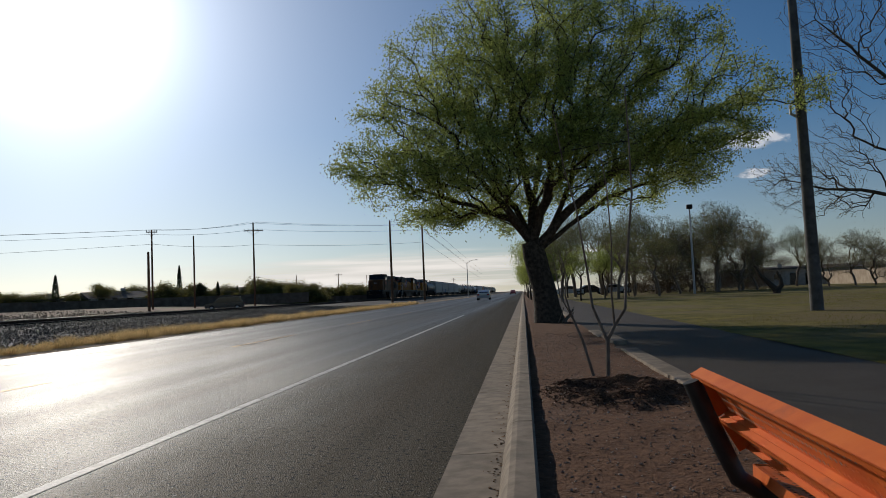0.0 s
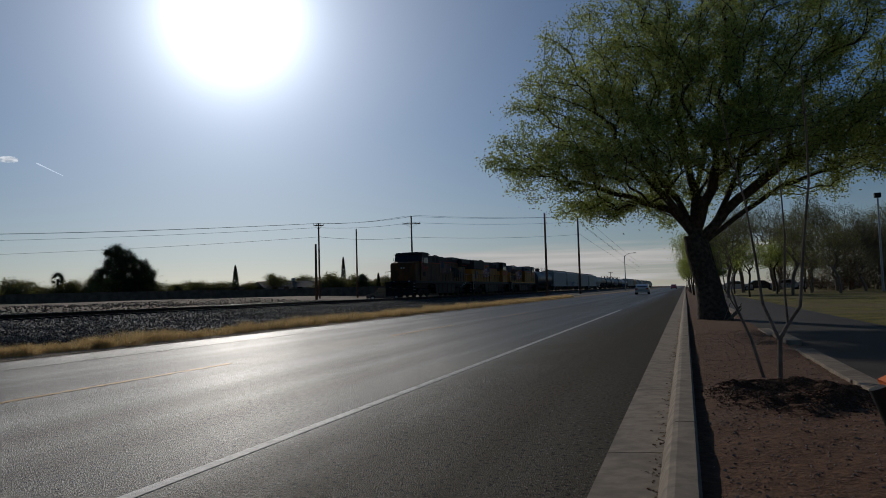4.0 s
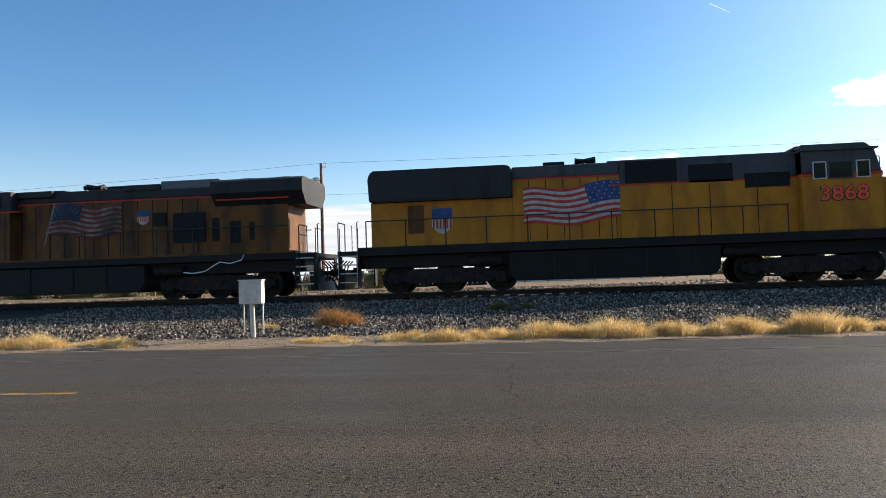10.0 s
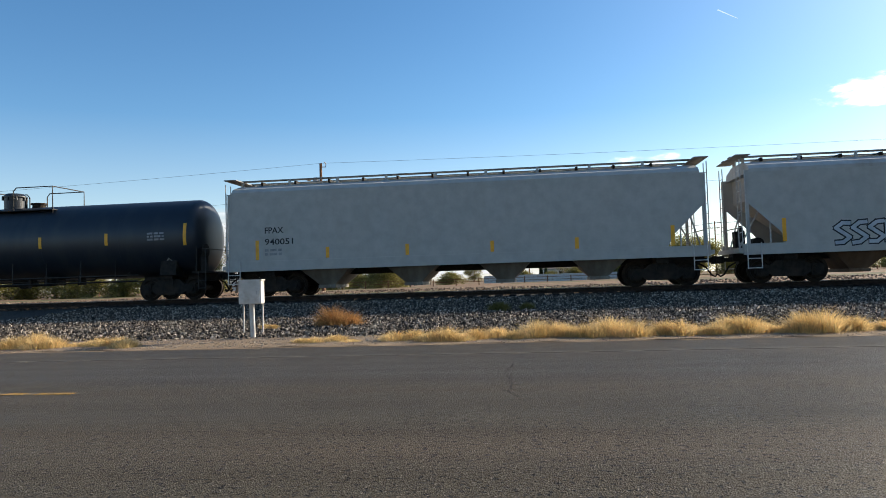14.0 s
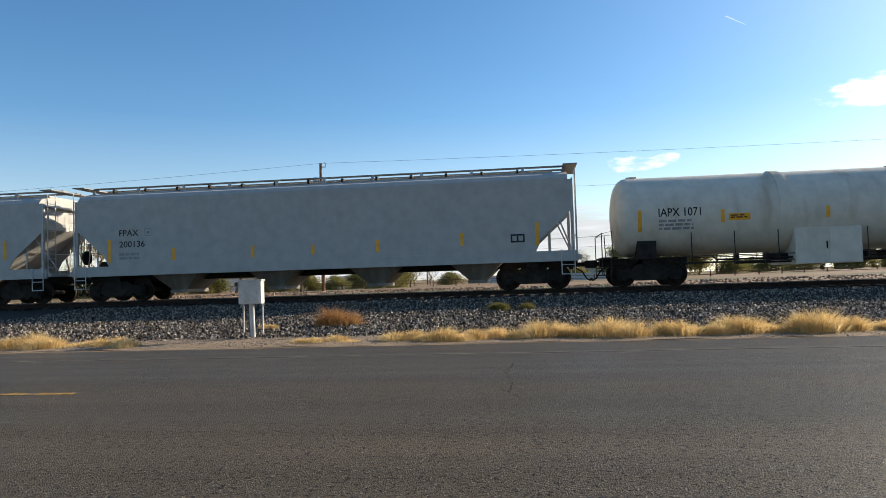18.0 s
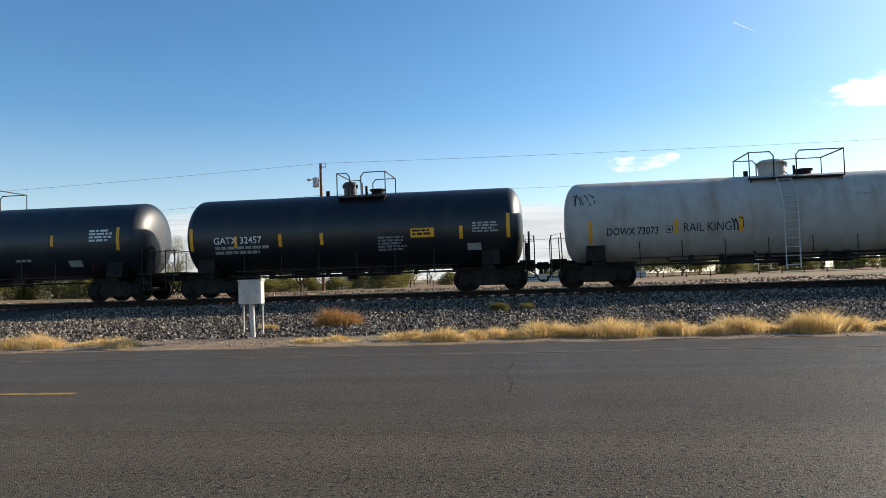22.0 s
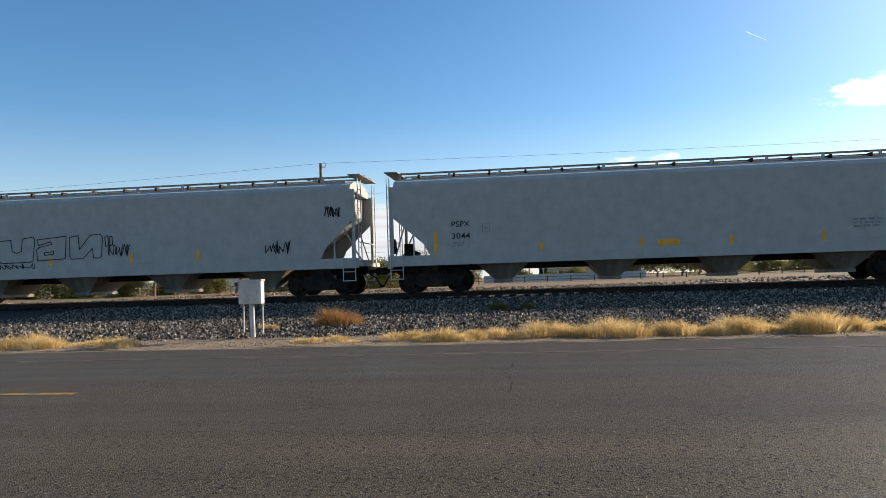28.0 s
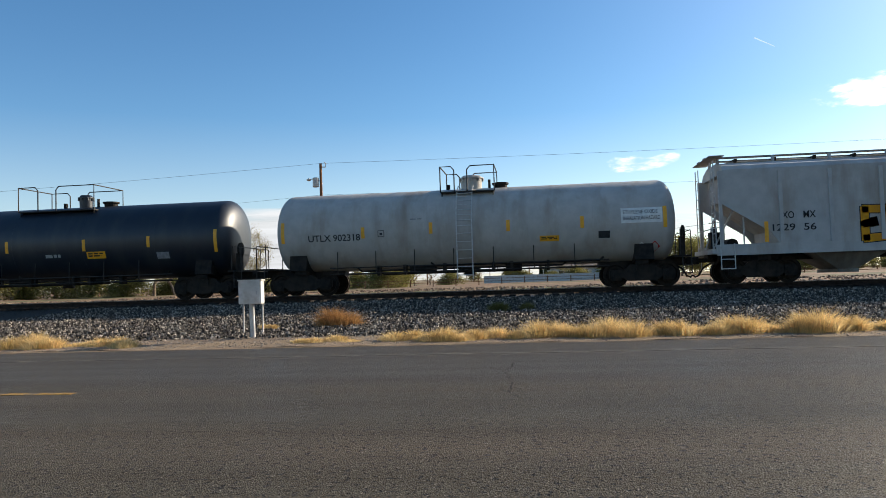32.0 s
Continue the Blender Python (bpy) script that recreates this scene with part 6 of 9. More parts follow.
    out.append((car, 142.1))

    car, sd = hopper_car(20.1, HOPPER_GREY, "light grey covered hopper car with outlined graffiti", (4.4, 8.2, 12.0, 15.8))
    lettering("SHPX", 2.48, 3.25, 2.44, 2.66, LETTER_BLACK, car, sd, name="reporting_mark")
    lettering("463967", 2.48, 3.47, 2.0, 2.22, LETTER_BLACK, car, sd, name="reporting_mark")
    decal("red_mark", 2.14, 2.31, 2.43, 2.68, FLAG_RED, car, sd)
    bars(car, [(1.96, 1.41, 2.28), (4.62, 1.46, 1.76), (7.3, 1.46, 1.81), (10.64, 1.44, 1.86), (13.36, 1.46, 1.88)], sd)
    bm = bmesh.new()
    for pts in ([(5.6, 2.5), (5.66, 2.08), (5.86, 2.0), (6.05, 2.08), (6.1, 2.56), (6.56, 2.62), (6.62, 2.5), (6.55, 1.7), (6.45, 1.64), (5.2, 1.62), (5.12, 1.7), (5.06, 2.42), (5.15, 2.5), (5.62, 2.52)],
                [(6.72, 2.5), (7.95, 2.6), (7.91, 1.72), (6.74, 1.68), (6.7, 2.1), (6.8, 2.2), (7.35, 2.3), (7.3, 2.4), (6.78, 2.28), (6.72, 2.5)],
                [(7.02, 1.98), (7.42, 2.02), (7.42, 1.92), (7.04, 1.88), (7.02, 1.98)],
                [(8.1, 2.55), (8.45, 2.6), (8.5, 2.05), (8.95, 2.6), (9.38, 2.62), (9.46, 2.5), (9.42, 1.75), (9.3, 1.7), (9.08, 1.72), (9.05, 2.1), (8.65, 1.7), (8.16, 1.7), (8.1, 1.8), (8.1, 2.55)],
                [(4.54, 2.3), (4.66, 2.42), (4.74, 2.0), (4.6, 1.92), (4.54, 2.3)], [(4.76, 2.4), (4.9, 2.46), (4.94, 2.08), (4.8, 2.04), (4.76, 2.4)],
                [(9.56, 2.5), (9.68, 2.56), (9.72, 2.2), (9.6, 2.14), (9.56, 2.5)], [(9.74, 2.5), (9.86, 2.52), (9.88, 2.2), (9.78, 2.16), (9.74, 2.5)]):
        stroke(bm, pts, 0.036, sd, 0.008)
    tagged(part("graffiti", bm, GRAF_DARK, car, "thin dark graffiti outline letters"), kind="stuff")
    scribble(car, 2.3, 3.2, 1.38, 1.6, 22, GRAF_DARK, sd, 0.03)
    scribble(car, 4.3, 6.6, 1.38, 1.6, 23, GRAF_DARK, sd, 0.03, 40)
    scribble(car, 9.7, 10.6, 1.75, 2.2, 24, GRAF_DARK, sd, 0.03)
    scribble(car, 3.4, 4.1, 1.7, 2.2, 25, LETTER_GREY, sd, 0.03)
    scribble(car, 16.0, 17.0, 1.6, 2.1, 26, GRAF_DARK, sd, 0.04)
    scribble(car, 18.3, 18.9, 2.9, 3.3, 27, GRAF_DARK, sd, 0.04)
    c_box(car, 4.15, 2.4, sd)
    out.append((car, 292.4))

    car, sd = hopper_car(20.75, HOPPER_GREY, "long pale grey covered hopper car with a yellow plate", (4.7, 8.6, 12.6, 16.5), 1.4)
    lettering("PSPX", 2.93, 3.61, 2.34, 2.55, LETTER_BLACK, car, sd, name="reporting_mark")
    lettering("3044", 2.93, 3.6, 1.91, 2.12, LETTER_BLACK, car, sd, name="reporting_mark")
    bars(car, [(2.34, 1.41, 2.2), (6.14, 1.38, 1.69), (9.61, 1.38, 1.72), (12.65, 1.38, 1.68), (15.64, 1.38, 1.7), (18.68, 1.4, 2.16)], sd)
    p = decal("warning_plate", 10.16, 10.91, 1.41, 1.63, AMBER, car, sd)
    c_box(car, 4.05, 2.15, sd)
    info(car, 16.6, 17.7, 1.75, 2.1, sd, 3)
    info(car, 2.95, 3.5, 1.6, 1.8, sd, 2)
    out.append((car, 312.5))

    car, sd = hopper_car(19.25, HOPPER_TAN, "tan covered hopper car with teal and blue graffiti", (4.4, 7.9, 11.4, 14.9), taper=True, rusty=True)
    lettering("TGCX", 2.36, 3.2, 2.34, 2.55, LETTER_BLACK, car, sd, name="reporting_mark")
    lettering("1400", 2.36, 3.06, 1.95, 2.16, LETTER_BLACK, car, sd, name="reporting_mark")
    bars(car, [(1.96, 1.4, 2.2), (9.74, 1.38, 1.82), (17.3, 1.62, 2.24)], sd)
    scribble(car, 4.1, 8.1, 1.15, 2.1, 34, GRAF_DARK, sd, 0.05, 46)
    scribble(car, 4.4, 8.3, 1.1, 1.95, 37, GRAF_OLIVE, sd, 0.06, 30)
    spray_cloud(car, 4.6, 7.9, 1.1, 1.75, 38, GRAF_DARK, sd)
    graffiti(car, 4.9, 7.6, 1.12, 1.72, 6, GRAF_TEAL, GRAF_NAVY, sd, 31, 0.13)
    spray_cloud(car, 10.0, 14.1, 1.02, 2.25, 35, GRAF_MAROON, sd)
    sprayed_word(car, "SAKE", 10.4, 13.7, 1.08, 2.0, GRAF_NAVY, GRAF_PALE, GRAF_BLUE, sd, 5)
    scribble(car, 1.3, 2.1, 2.9, 3.6, 36, GRAF_DARK, sd, 0.05, 30)
    info(car, 15.3, 16.4, 1.7, 2.3, sd, 5)
    black_plate(car, 16.4, 1.5, sd)
    out.append((car, 333.25))

    car, sd = hopper_car(19.6, HOPPER_OLD, "older ribbed grey covered hopper car", (5.0, 9.8, 14.6), 1.9, ribs=True)
    for mark, y0, y1, z0, z1 in (("XO", 2.72, 3.12, 2.18, 2.42), ("MX", 3.42, 3.82, 2.18, 2.42), ("1229", 2.4, 3.14, 1.76, 2.0), ("56", 3.42, 3.82, 1.76, 2.0)):
        lettering(mark, y0, y1, z0, z1, LETTER_BLACK, car, sd, lift=0.012, name="reporting_mark")
    bars(car, [(2.2, 1.4, 2.1)], sd)
    graffiti(car, 5.3, 8.4, 1.4, 2.4, 4, SILL_YELLOW, GRAF_DARK, sd, 41, 0.26, rim=1.25)
    out.append((car, 385.5))
    return out


CONSIST = paint_locos() + tank_cars() + hopper_cars()
# the rest of the train, never near: cars like those above
LATER = [(13, 405.1), (5, 422.9), (15, 437.5), (20, 456.1), (9, 476.0), (6, 493.7), (16, 509.2), (17, 529.0), (11, 549.5)]
CONSIST += [(copy_thing(CONSIST[k % len(CONSIST)][0], Matrix()), off) for k, off in LATER]


# ---------------------------------------------------------------- kerb, planting strip, path
def kerb_pieces():
    kerb = structure(empty("kerb", pose(-0.02, 0, 0)), "cast concrete kerb and gutter along the road", "kerb")
    prof = [(-0.165, -0.2), (-0.165, 0.02), (-0.125, 0.115), (-0.105, 0.142), (-0.07, 0.152), (0.035, 0.152), (0.052, 0.14), (0.055, -0.2)]
    stone = gutter = None
    for k in range(-6, 46):
        y = 5.42 + k * 3.05
        m = Matrix.Translation((0, y, 0.0015 * math.sin(k * 2.3)))
        if stone is None:
            stone = part("kerb_stone", prism(bmesh.new(), prof, "y", 0.006, 3.044), CONCRETE, kerb, m=m)
        else:
            again(stone, "kerb_stone", m)
        m = Matrix.Translation((0, y - 0.42, 0.001 * math.sin(k * 1.7)))
        if gutter is None:
            gutter = part("gutter_slab", prism(bmesh.new(), [(-0.52, -0.2), (-0.52, 0.006), (-0.16, 0.02), (-0.16, -0.2)], "y", 0.005, 3.045), CONCRETE, kerb, m=m)
        else:
            again(gutter, "gutter_slab", m)
    part("far_kerb", prism(bmesh.new(), prof, "y", 145.7, 900), CONCRETE, kerb)
    part("far_gutter", prism(bmesh.new(), [(-0.52, -0.2), (-0.52, 0.006), (-0.16, 0.02), (-0.16, -0.2)], "y", 145.3, 900), CONCRETE, kerb)


kerb_pieces()


def soil_height(x, y):
    z = 0.085 + 0.022 * noise.noise(Vector((x * 2.1, y * 2.1, 1))) + 0.010 * noise.noise(Vector((x * 9, y * 9, 2)))
    if x < 0.16:
        z -= 0.012
    d = math.hypot((x - 0.82) / 0.62, (y - 7.15) / 0.85)
    if d < 1.25:
        z += 0.13 * max(0, 1 - abs(d - 0.72) / 0.5) * (0.7 + 0.6 * noise.noise(Vector((x * 6, y * 6, 5))))
    return z


xs = [0.03 + 0.075 * i for i in range(21)]
ys = [-30, -20, -10, -4] + [0.12 * i for i in range(150)] + [18 + 0.5 * i for i in range(20)] + [29, 35, 50, 80, 140, 260, 600]
soil = structure(grid_sheet("soil_strip", xs, ys, soil_height, SOIL), "bare reddish brown soil planting strip", "soil")
rng = np.random.default_rng(3)


def scatter_stones(name, pts, size, material, label, squash=0.7):
    """Many small angular stones as one mesh."""
    base = np.array([(1, 0, 0), (-1, 0, 0), (0, 1, 0), (0, -1, 0), (0, 0, 1), (0, 0, -1)], float)
    tri = np.array([(0, 2, 4), (2, 1, 4), (1, 3, 4), (3, 0, 4), (2, 0, 5), (1, 2, 5), (3, 1, 5), (0, 3, 5)])
    n = len(pts)
    a = rng.random(n) * 6.28
    s = size * (0.5 + rng.random((n, 1, 3))) * np.array([1, 1, squash])
    v = np.repeat(base[None], n, 0) + (rng.random((n, 6, 3)) - 0.5) * 0.7
    v = v * s
    c, d = np.cos(a)[:, None], np.sin(a)[:, None]
    x, y = v[..., 0] * c - v[..., 1] * d, v[..., 0] * d + v[..., 1] * c
    v = np.stack([x, y, v[..., 2]], 2) + np.asarray(pts)[:, None, :]
    f = (tri[None] + (np.arange(n) * 6)[:, None, None]).reshape(-1, 3)
    ob = raw(name, v.reshape(-1, 3).tolist(), f.tolist(), material)
    return tagged(ob, label, name.replace("_", " "), "", "stuff")


pts = [(x, y, soil_height(x, y) + 0.004) for x, y in zip(0.1 + rng.random(2600) * 1.42, 1.2 + rng.random(2600) ** 1.6 * 16)]
scatter_stones("soil_pebbles", pts, 0.009, island_vary(surface("pebble", (0.2, 0.14, 0.10), (0.36, 0.28, 0.22), 30, 0.8), 0.5), "small pebbles and bits strewn on the soil")
pts = []
for k in range(8500):
    a, d = rng.random() * 6.28, 0.72 + rng.normal() * 0.2
    x, y = 0.82 + math.cos(a) * d * 0.62, 7.15 + math.sin(a) * d * 0.85
    if x > 0.1:
        pts.append((x, y, soil_height(x, y) + 0.006))
scatter_stones("mulch_clods", pts, 0.0095, MULCH, "dark clods of mulch ringed round the sapling")

n = 420
pts = np.stack([-0.17 - np.abs(rng.normal(size=n)) * 0.05, 1.5 + rng.random(n) ** 1.5 * 26, np.full(n, 0.022)], 1)
scatter_stones("gutter_litter", pts, 0.011, island_vary(surface("litter", (0.10, 0.055, 0.025), (0.24, 0.14, 0.07), 20, 0.9), 0.5), "dry leaf bits blown against the kerb", 0.3)

edging = structure(empty("path_edging"), "broken pale concrete edging beside the path", "edging")
for y0, y1, dx, rz in ((2.2, 5.0, 0.0, 0.3), (5.04, 8.1, 0.01, -0.2), (8.14, 11.9, 0.0, 0.2), (13.2, 15.2, 0.03, 1.2), (15.25, 17.6, -0.02, -0.5), (27, 34, 0, 0)):
    bm = boxed(1.50 + dx, 1.74 + dx, y0, y1, -0.05, 0.125 + dx, 0.012)
    part("edging_slab", bm, CONCRETE, edging, m=Matrix.Translation((0, 0, 0)))
xs = [1.5, 2.2, 2.8, 3.4, 4.15, 4.3]
ys = [-60, -20, -5] + [1.0 * i for i in range(45)] + [50, 60, 80, 120, 200, 500]
structure(grid_sheet("path", xs, ys, lambda x, y: 0.075 + 0.012 * noise.noise(Vector((x, y * 0.7, 3))) - (0.03 if x > 4.2 else 0), ASPHALT_PATH), "dark asphalt park path", "path")


# ---------------------------------------------------------------- grass
def blades(name, roots, heights, width, lean, material, label, category="grass"):
    n = len(roots)
    roots, heights = np.asarray(roots, float), np.asarray(heights, float)
    a, b = rng.random(n) * 6.28, rng.random(n) * 6.28
    side = np.stack([np.cos(a), np.sin(a), np.zeros(n)], 1) * (width * (0.6 + 0.8 * rng.random(n)))[:, None]
    out = np.stack([np.cos(b), np.sin(b), np.zeros(n)], 1) * (lean * heights * (0.3 + rng.random(n)))[:, None]
    up = np.stack([np.zeros(n), np.zeros(n), heights], 1)
    v = np.stack([roots - side, roots + side, roots + up * 0.55 + out * 0.35 + side * 0.7, roots + up * 0.55 + out * 0.35 - side * 0.7, roots + up + out], 1)
    o = (np.arange(n) * 5)[:, None]
    f = np.concatenate([o + np.array([0, 1, 2, 3])], 1).tolist() + (o + np.array([3, 2, 4])).tolist()
    return tagged(raw(name, v.reshape(-1, 3).tolist(), f, material), label, category, "", "stuff")


def tuft_height(y):
    """How tall the dry verge grass stands along the far edge of the road."""
    for a, b, h in ((-10.75, -9.1, 0.34), (-9.0, -7.6, 0.27), (-4.7, -3.4, 0.17), (-2.8, -2.1, 0.26), (-2.1, -1.3, 0.30), (-1.3, -0.5, 0.32), (-0.5, 0.5, 0.45), (0.4, 1.9, 0.42), (1.9, 2.9, 0.36),
                    (2.9, 4.2, 0.38), (4.0, 5.6, 0.44), (5.6, 6.6, 0.30), (7.6, 11.0, 0.38), (-22, -12.2, 0.25)):
        if a < y < b:
            return h * math.sin(math.pi * (y - a) / (b - a)) ** 0.45
    if y > 11.0:
        return max(0.0, 0.30 + 0.12 * min(1.0, (y - 11) / 20) + 0.2 * noise.noise(Vector((y * 0.35, 7, 1))))
    return 0.0


def clump(cx, cy, z, r, h, n):
    """Roots, heights and outward leans of one dome of fine dry stalks."""
    q = rng.normal(size=(n, 2)) * r * 0.42
    d = np.sqrt((q ** 2).sum(1)) / r
    hs = h * (0.45 + 0.6 * rng.random(n)) * np.clip(1.1 - 0.75 * d, 0.2, 1)
    return np.stack([cx + q[:, 0], cy + q[:, 1], np.full(n, z)], 1), hs, q / r


def puffs(name, clumps, width, material, label, category):
    parts = [clump(*k) for k in clumps]
    roots, hs, out = (np.concatenate([p[k] for p in parts]) for k in range(3))
    n = len(roots)
    a = rng.random(n) * 6.28
    side = np.stack([np.cos(a), np.sin(a), np.zeros(n)], 1) * (width * (0.6 + 0.8 * rng.random(n)))[:, None]
    lean = np.stack([out[:, 0] + rng.normal(size=n) * 0.45, out[:, 1] + rng.normal(size=n) * 0.45, np.zeros(n)], 1) * hs[:, None]
    up = np.stack([np.zeros(n), np.zeros(n), hs], 1)
    v = np.stack([roots - side, roots + side, roots + up * 0.6 + lean * 0.35 + side * 0.8, roots + up * 0.6 + lean * 0.35 - side * 0.8, roots + up + lean], 1)
    o = (np.arange(n) * 5)[:, None]
    f = (o + np.array([0, 1, 2, 3])).tolist() + (o + np.array([3, 2, 4])).tolist()
    return tagged(raw(name, v.reshape(-1, 3).tolist(), f, material), label, category, "", "stuff")


clumps = []
y = -22.0
while y < 90:
    h = tuft_height(y)
    if h > 0.06:
        near = -12 < y < 14
        clumps.append((-13.35 + rng.normal() * 0.13 - 0.1 * math.sin(y * 1.3), y, 0.0, 0.22 + 0.5 * h * rng.random(), h * (0.75 + 0.45 * rng.random()), 900 if near else 320))
    if y > 11 and h > 0.2:
        clumps.append((-13.95 + rng.normal() * 0.2, y + 0.2, 0.02, 0.4, h * (0.7 + 0.4 * rng.random()), 320))
    y += 0.24 + 0.14 * rng.random() + (0.2 if y > 14 else 0)
puffs("verge_grass", clumps, 0.0045, DRY_GRASS, "dry golden grass tufts on the gravel verge", "grass")
for cx, cy, z, r, h, mt, lb in ((-16.9, -4.75, 0.09, 0.46, 0.5, RUST_WEED, "dry rust-brown weed clump on the ballast"), (-20.4, -1.05, 0.2, 0.3, 0.26, WEED, "green weed clump on the ballast"),
                                (-20.6, -0.35, 0.2, 0.26, 0.22, WEED, "green weed clump on the ballast"), (-16.4, -6.2, 0.1, 0.2, 0.12, DRY_GRASS, "dry straw weed clump on the ballast")):
    puffs("weed_clump", [(cx + rng.normal() * r * 0.3, cy + rng.normal() * r * 0.4, z, r * 0.7, h * (0.8 + 0.4 * rng.random()), 500) for k in range(5)], 0.0045, mt, lb, "weeds")
q = rng.random((26000, 2))
blades("lawn_grass", np.stack([4.15 + q[:, 0] ** 1.3 * 22, 5 + q[:, 1] ** 1.2 * 46, np.full(len(q), 0.05)], 1), 0.02 + 0.035 * rng.random(len(q)), 0.008, 0.8, GRASS_BLADE, "short patchy park grass blades")


# ---------------------------------------------------------------- verge and railway
def verge_height(x, y):
    return 0.012 + 0.02 * noise.noise(Vector((x * 1.7, y * 1.7, 9))) + 0.02 * max(0, -12.9 - x)


xs = [-12.48, -12.55, -12.8, -13.1, -13.5, -14.0, -14.5]
ys = [-200, -100, -60, -35] + [-25 + 0.5 * i for i in range(130)] + [45, 60, 90, 140, 220, 400, 900]
structure(grid_sheet("verge", xs, ys, verge_height, GRAVEL), "crumbled gravel verge at the road edge", "gravel")
pts = [(x, y, verge_height(x, y) + 0.005) for x, y in zip(-12.45 - rng.random(7000) ** 0.8 * 1.8, -14 + rng.random(7000) * 34)]
scatter_stones("verge_gravel", pts, 0.014, island_vary(surface("verge_stone", (0.2, 0.17, 0.14), (0.36, 0.31, 0.26), 25, 0.85), 0.4), "loose gravel along the verge")
BED = [(-14.2, 0.02), (-15.5, 0.05), (-17.5, 0.10), (-20, 0.17), (-22.5, 0.24), (-24.2, 0.33), (-25.6, 0.395), (-26.2, 0.40), (-26.5, 0.44), (-29.2, 0.44), (-30.0, 0.42), (-31.5, 0.2), (-33.0, 0.1)]


def bed_height(x, y=0.0):
    for (xa, za), (xb, zb) in zip(BED, BED[1:]):
        if xb <= x <= xa:
            return za + (zb - za) * (xa - x) / (xa - xb)
    return 0.0


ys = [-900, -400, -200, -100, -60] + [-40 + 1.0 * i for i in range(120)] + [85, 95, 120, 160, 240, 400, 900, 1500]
# this sheet's dark colour stands for shade under the scattered stones
structure(grid_sheet("ballast", [p[0] for p in BED], ys, lambda x, y: bed_height(x) + 0.03 * noise.noise(Vector((x * 1.3, y * 1.3, 6))), BALLAST_SHADED), "grey crushed stone ballast bank under the track", "ballast")
n = 125000
yy = np.where(rng.random(n) < 0.72, -17 + rng.random(n) * 33, 14 + rng.random(n) ** 1.4 * 70)
xx = -14.2 - rng.random(n) * 11.8
pts = [(x, y, bed_height(x) + 0.06 * q * q) for x, y, q in zip(xx, yy, rng.random(n))]
scatter_stones("ballast_stones", pts, 0.030, STONE, "loose grey ballast stones", 0.95)

track = structure(empty("railway_track"), "single railway track with rusty rails on wooden ties", "railway track")
tie = None
for k in range(300):
    y = -42 + k * 0.52
    m = pose(TRACK_X + 0.02 * math.sin(k * 1.9), y, 0.40, 0, 0, 0.5 * math.sin(k * 3.1))
    if tie is None:
        tie = part("tie", boxed(-1.3, 1.3, -0.115, 0.115, -0.06, 0.10, 0.012), TIE, track, m=m)
    else:
        again(tie, "tie", m)
bm = bmesh.new()
for k in range(700):
    y = -42 + (300 + k) * 0.52
    box(bm, TRACK_X - 1.3, TRACK_X + 1.3, y - 0.115, y + 0.115, 0.34, 0.50)
tagged(part("far_ties", bm, TIE, track), kind="stuff")
for s in (1, -1):
    x = TRACK_X + s * 0.755
    prof = [(x - 0.075, 0.502), (x + 0.075, 0.502), (x + 0.07, 0.518), (x + 0.012, 0.535), (x + 0.012, 0.63), (x + 0.036, 0.642), (x + 0.036, 0.664), (x - 0.036, 0.664), (x - 0.036, 0.642), (x - 0.012, 0.63), (x - 0.012, 0.535), (x - 0.07, 0.518)]
    r = part("rail", prism(bmesh.new(), prof, "y", -600, 1500), RAIL_SIDE, track, "rusty steel rail")
    part("rail_head", boxed(x - 0.033, x + 0.033, -600, 1500, 0.6645, 0.67), RAIL_TOP, r, "polished running surface")


# ---------------------------------------------------------------- roadside signal box
BOX_PAINT = surface("box_paint", (0.46, 0.45, 0.42), (0.60, 0.58, 0.55), 4, 0.6, stain=(0.36, 0.32, 0.27), stain_scale=3, bump=0.1)
GALV = surface("galvanised", (0.34, 0.33, 0.32), (0.46, 0.45, 0.44), 8, 0.5, metal=0.4)
sbox = empty("signal_box", pose(-14.4, -5.85, 0.0, 0, 0, 8))
tagged(sbox, "small pale grey metal equipment box on a post", "equipment box")
part("case", boxed(-0.15, 0.15, -0.23, 0.23, 0.74, 1.21, 0.012), BOX_PAINT, sbox)
part("lid", boxed(-0.165, 0.165, -0.245, 0.245, 1.21, 1.235, 0.004), BOX_PAINT, sbox)
part("door", boxed(0.151, 0.163, -0.20, 0.20, 0.78, 1.17, 0.004), BOX_PAINT, sbox)
part("latch", boxed(0.163, 0.178, 0.13, 0.16, 0.93, 1.0), GALV, sbox)
part("post", tube(bmesh.new(), [(0, 0.02, -0.1), (0, 0.0, 0.74)], 0.055, 12), GALV, sbox, smooth=True)
for y in (-0.19, 0.2):
    part("conduit", tube(bmesh.new(), [(-0.08, y, 0.15), (-0.08, y, 1.24)], 0.018, 8), GALV, sbox)
part("base_plate", boxed(-0.12, 0.12, -0.12, 0.12, -0.02, 0.035), CONCRETE, sbox)


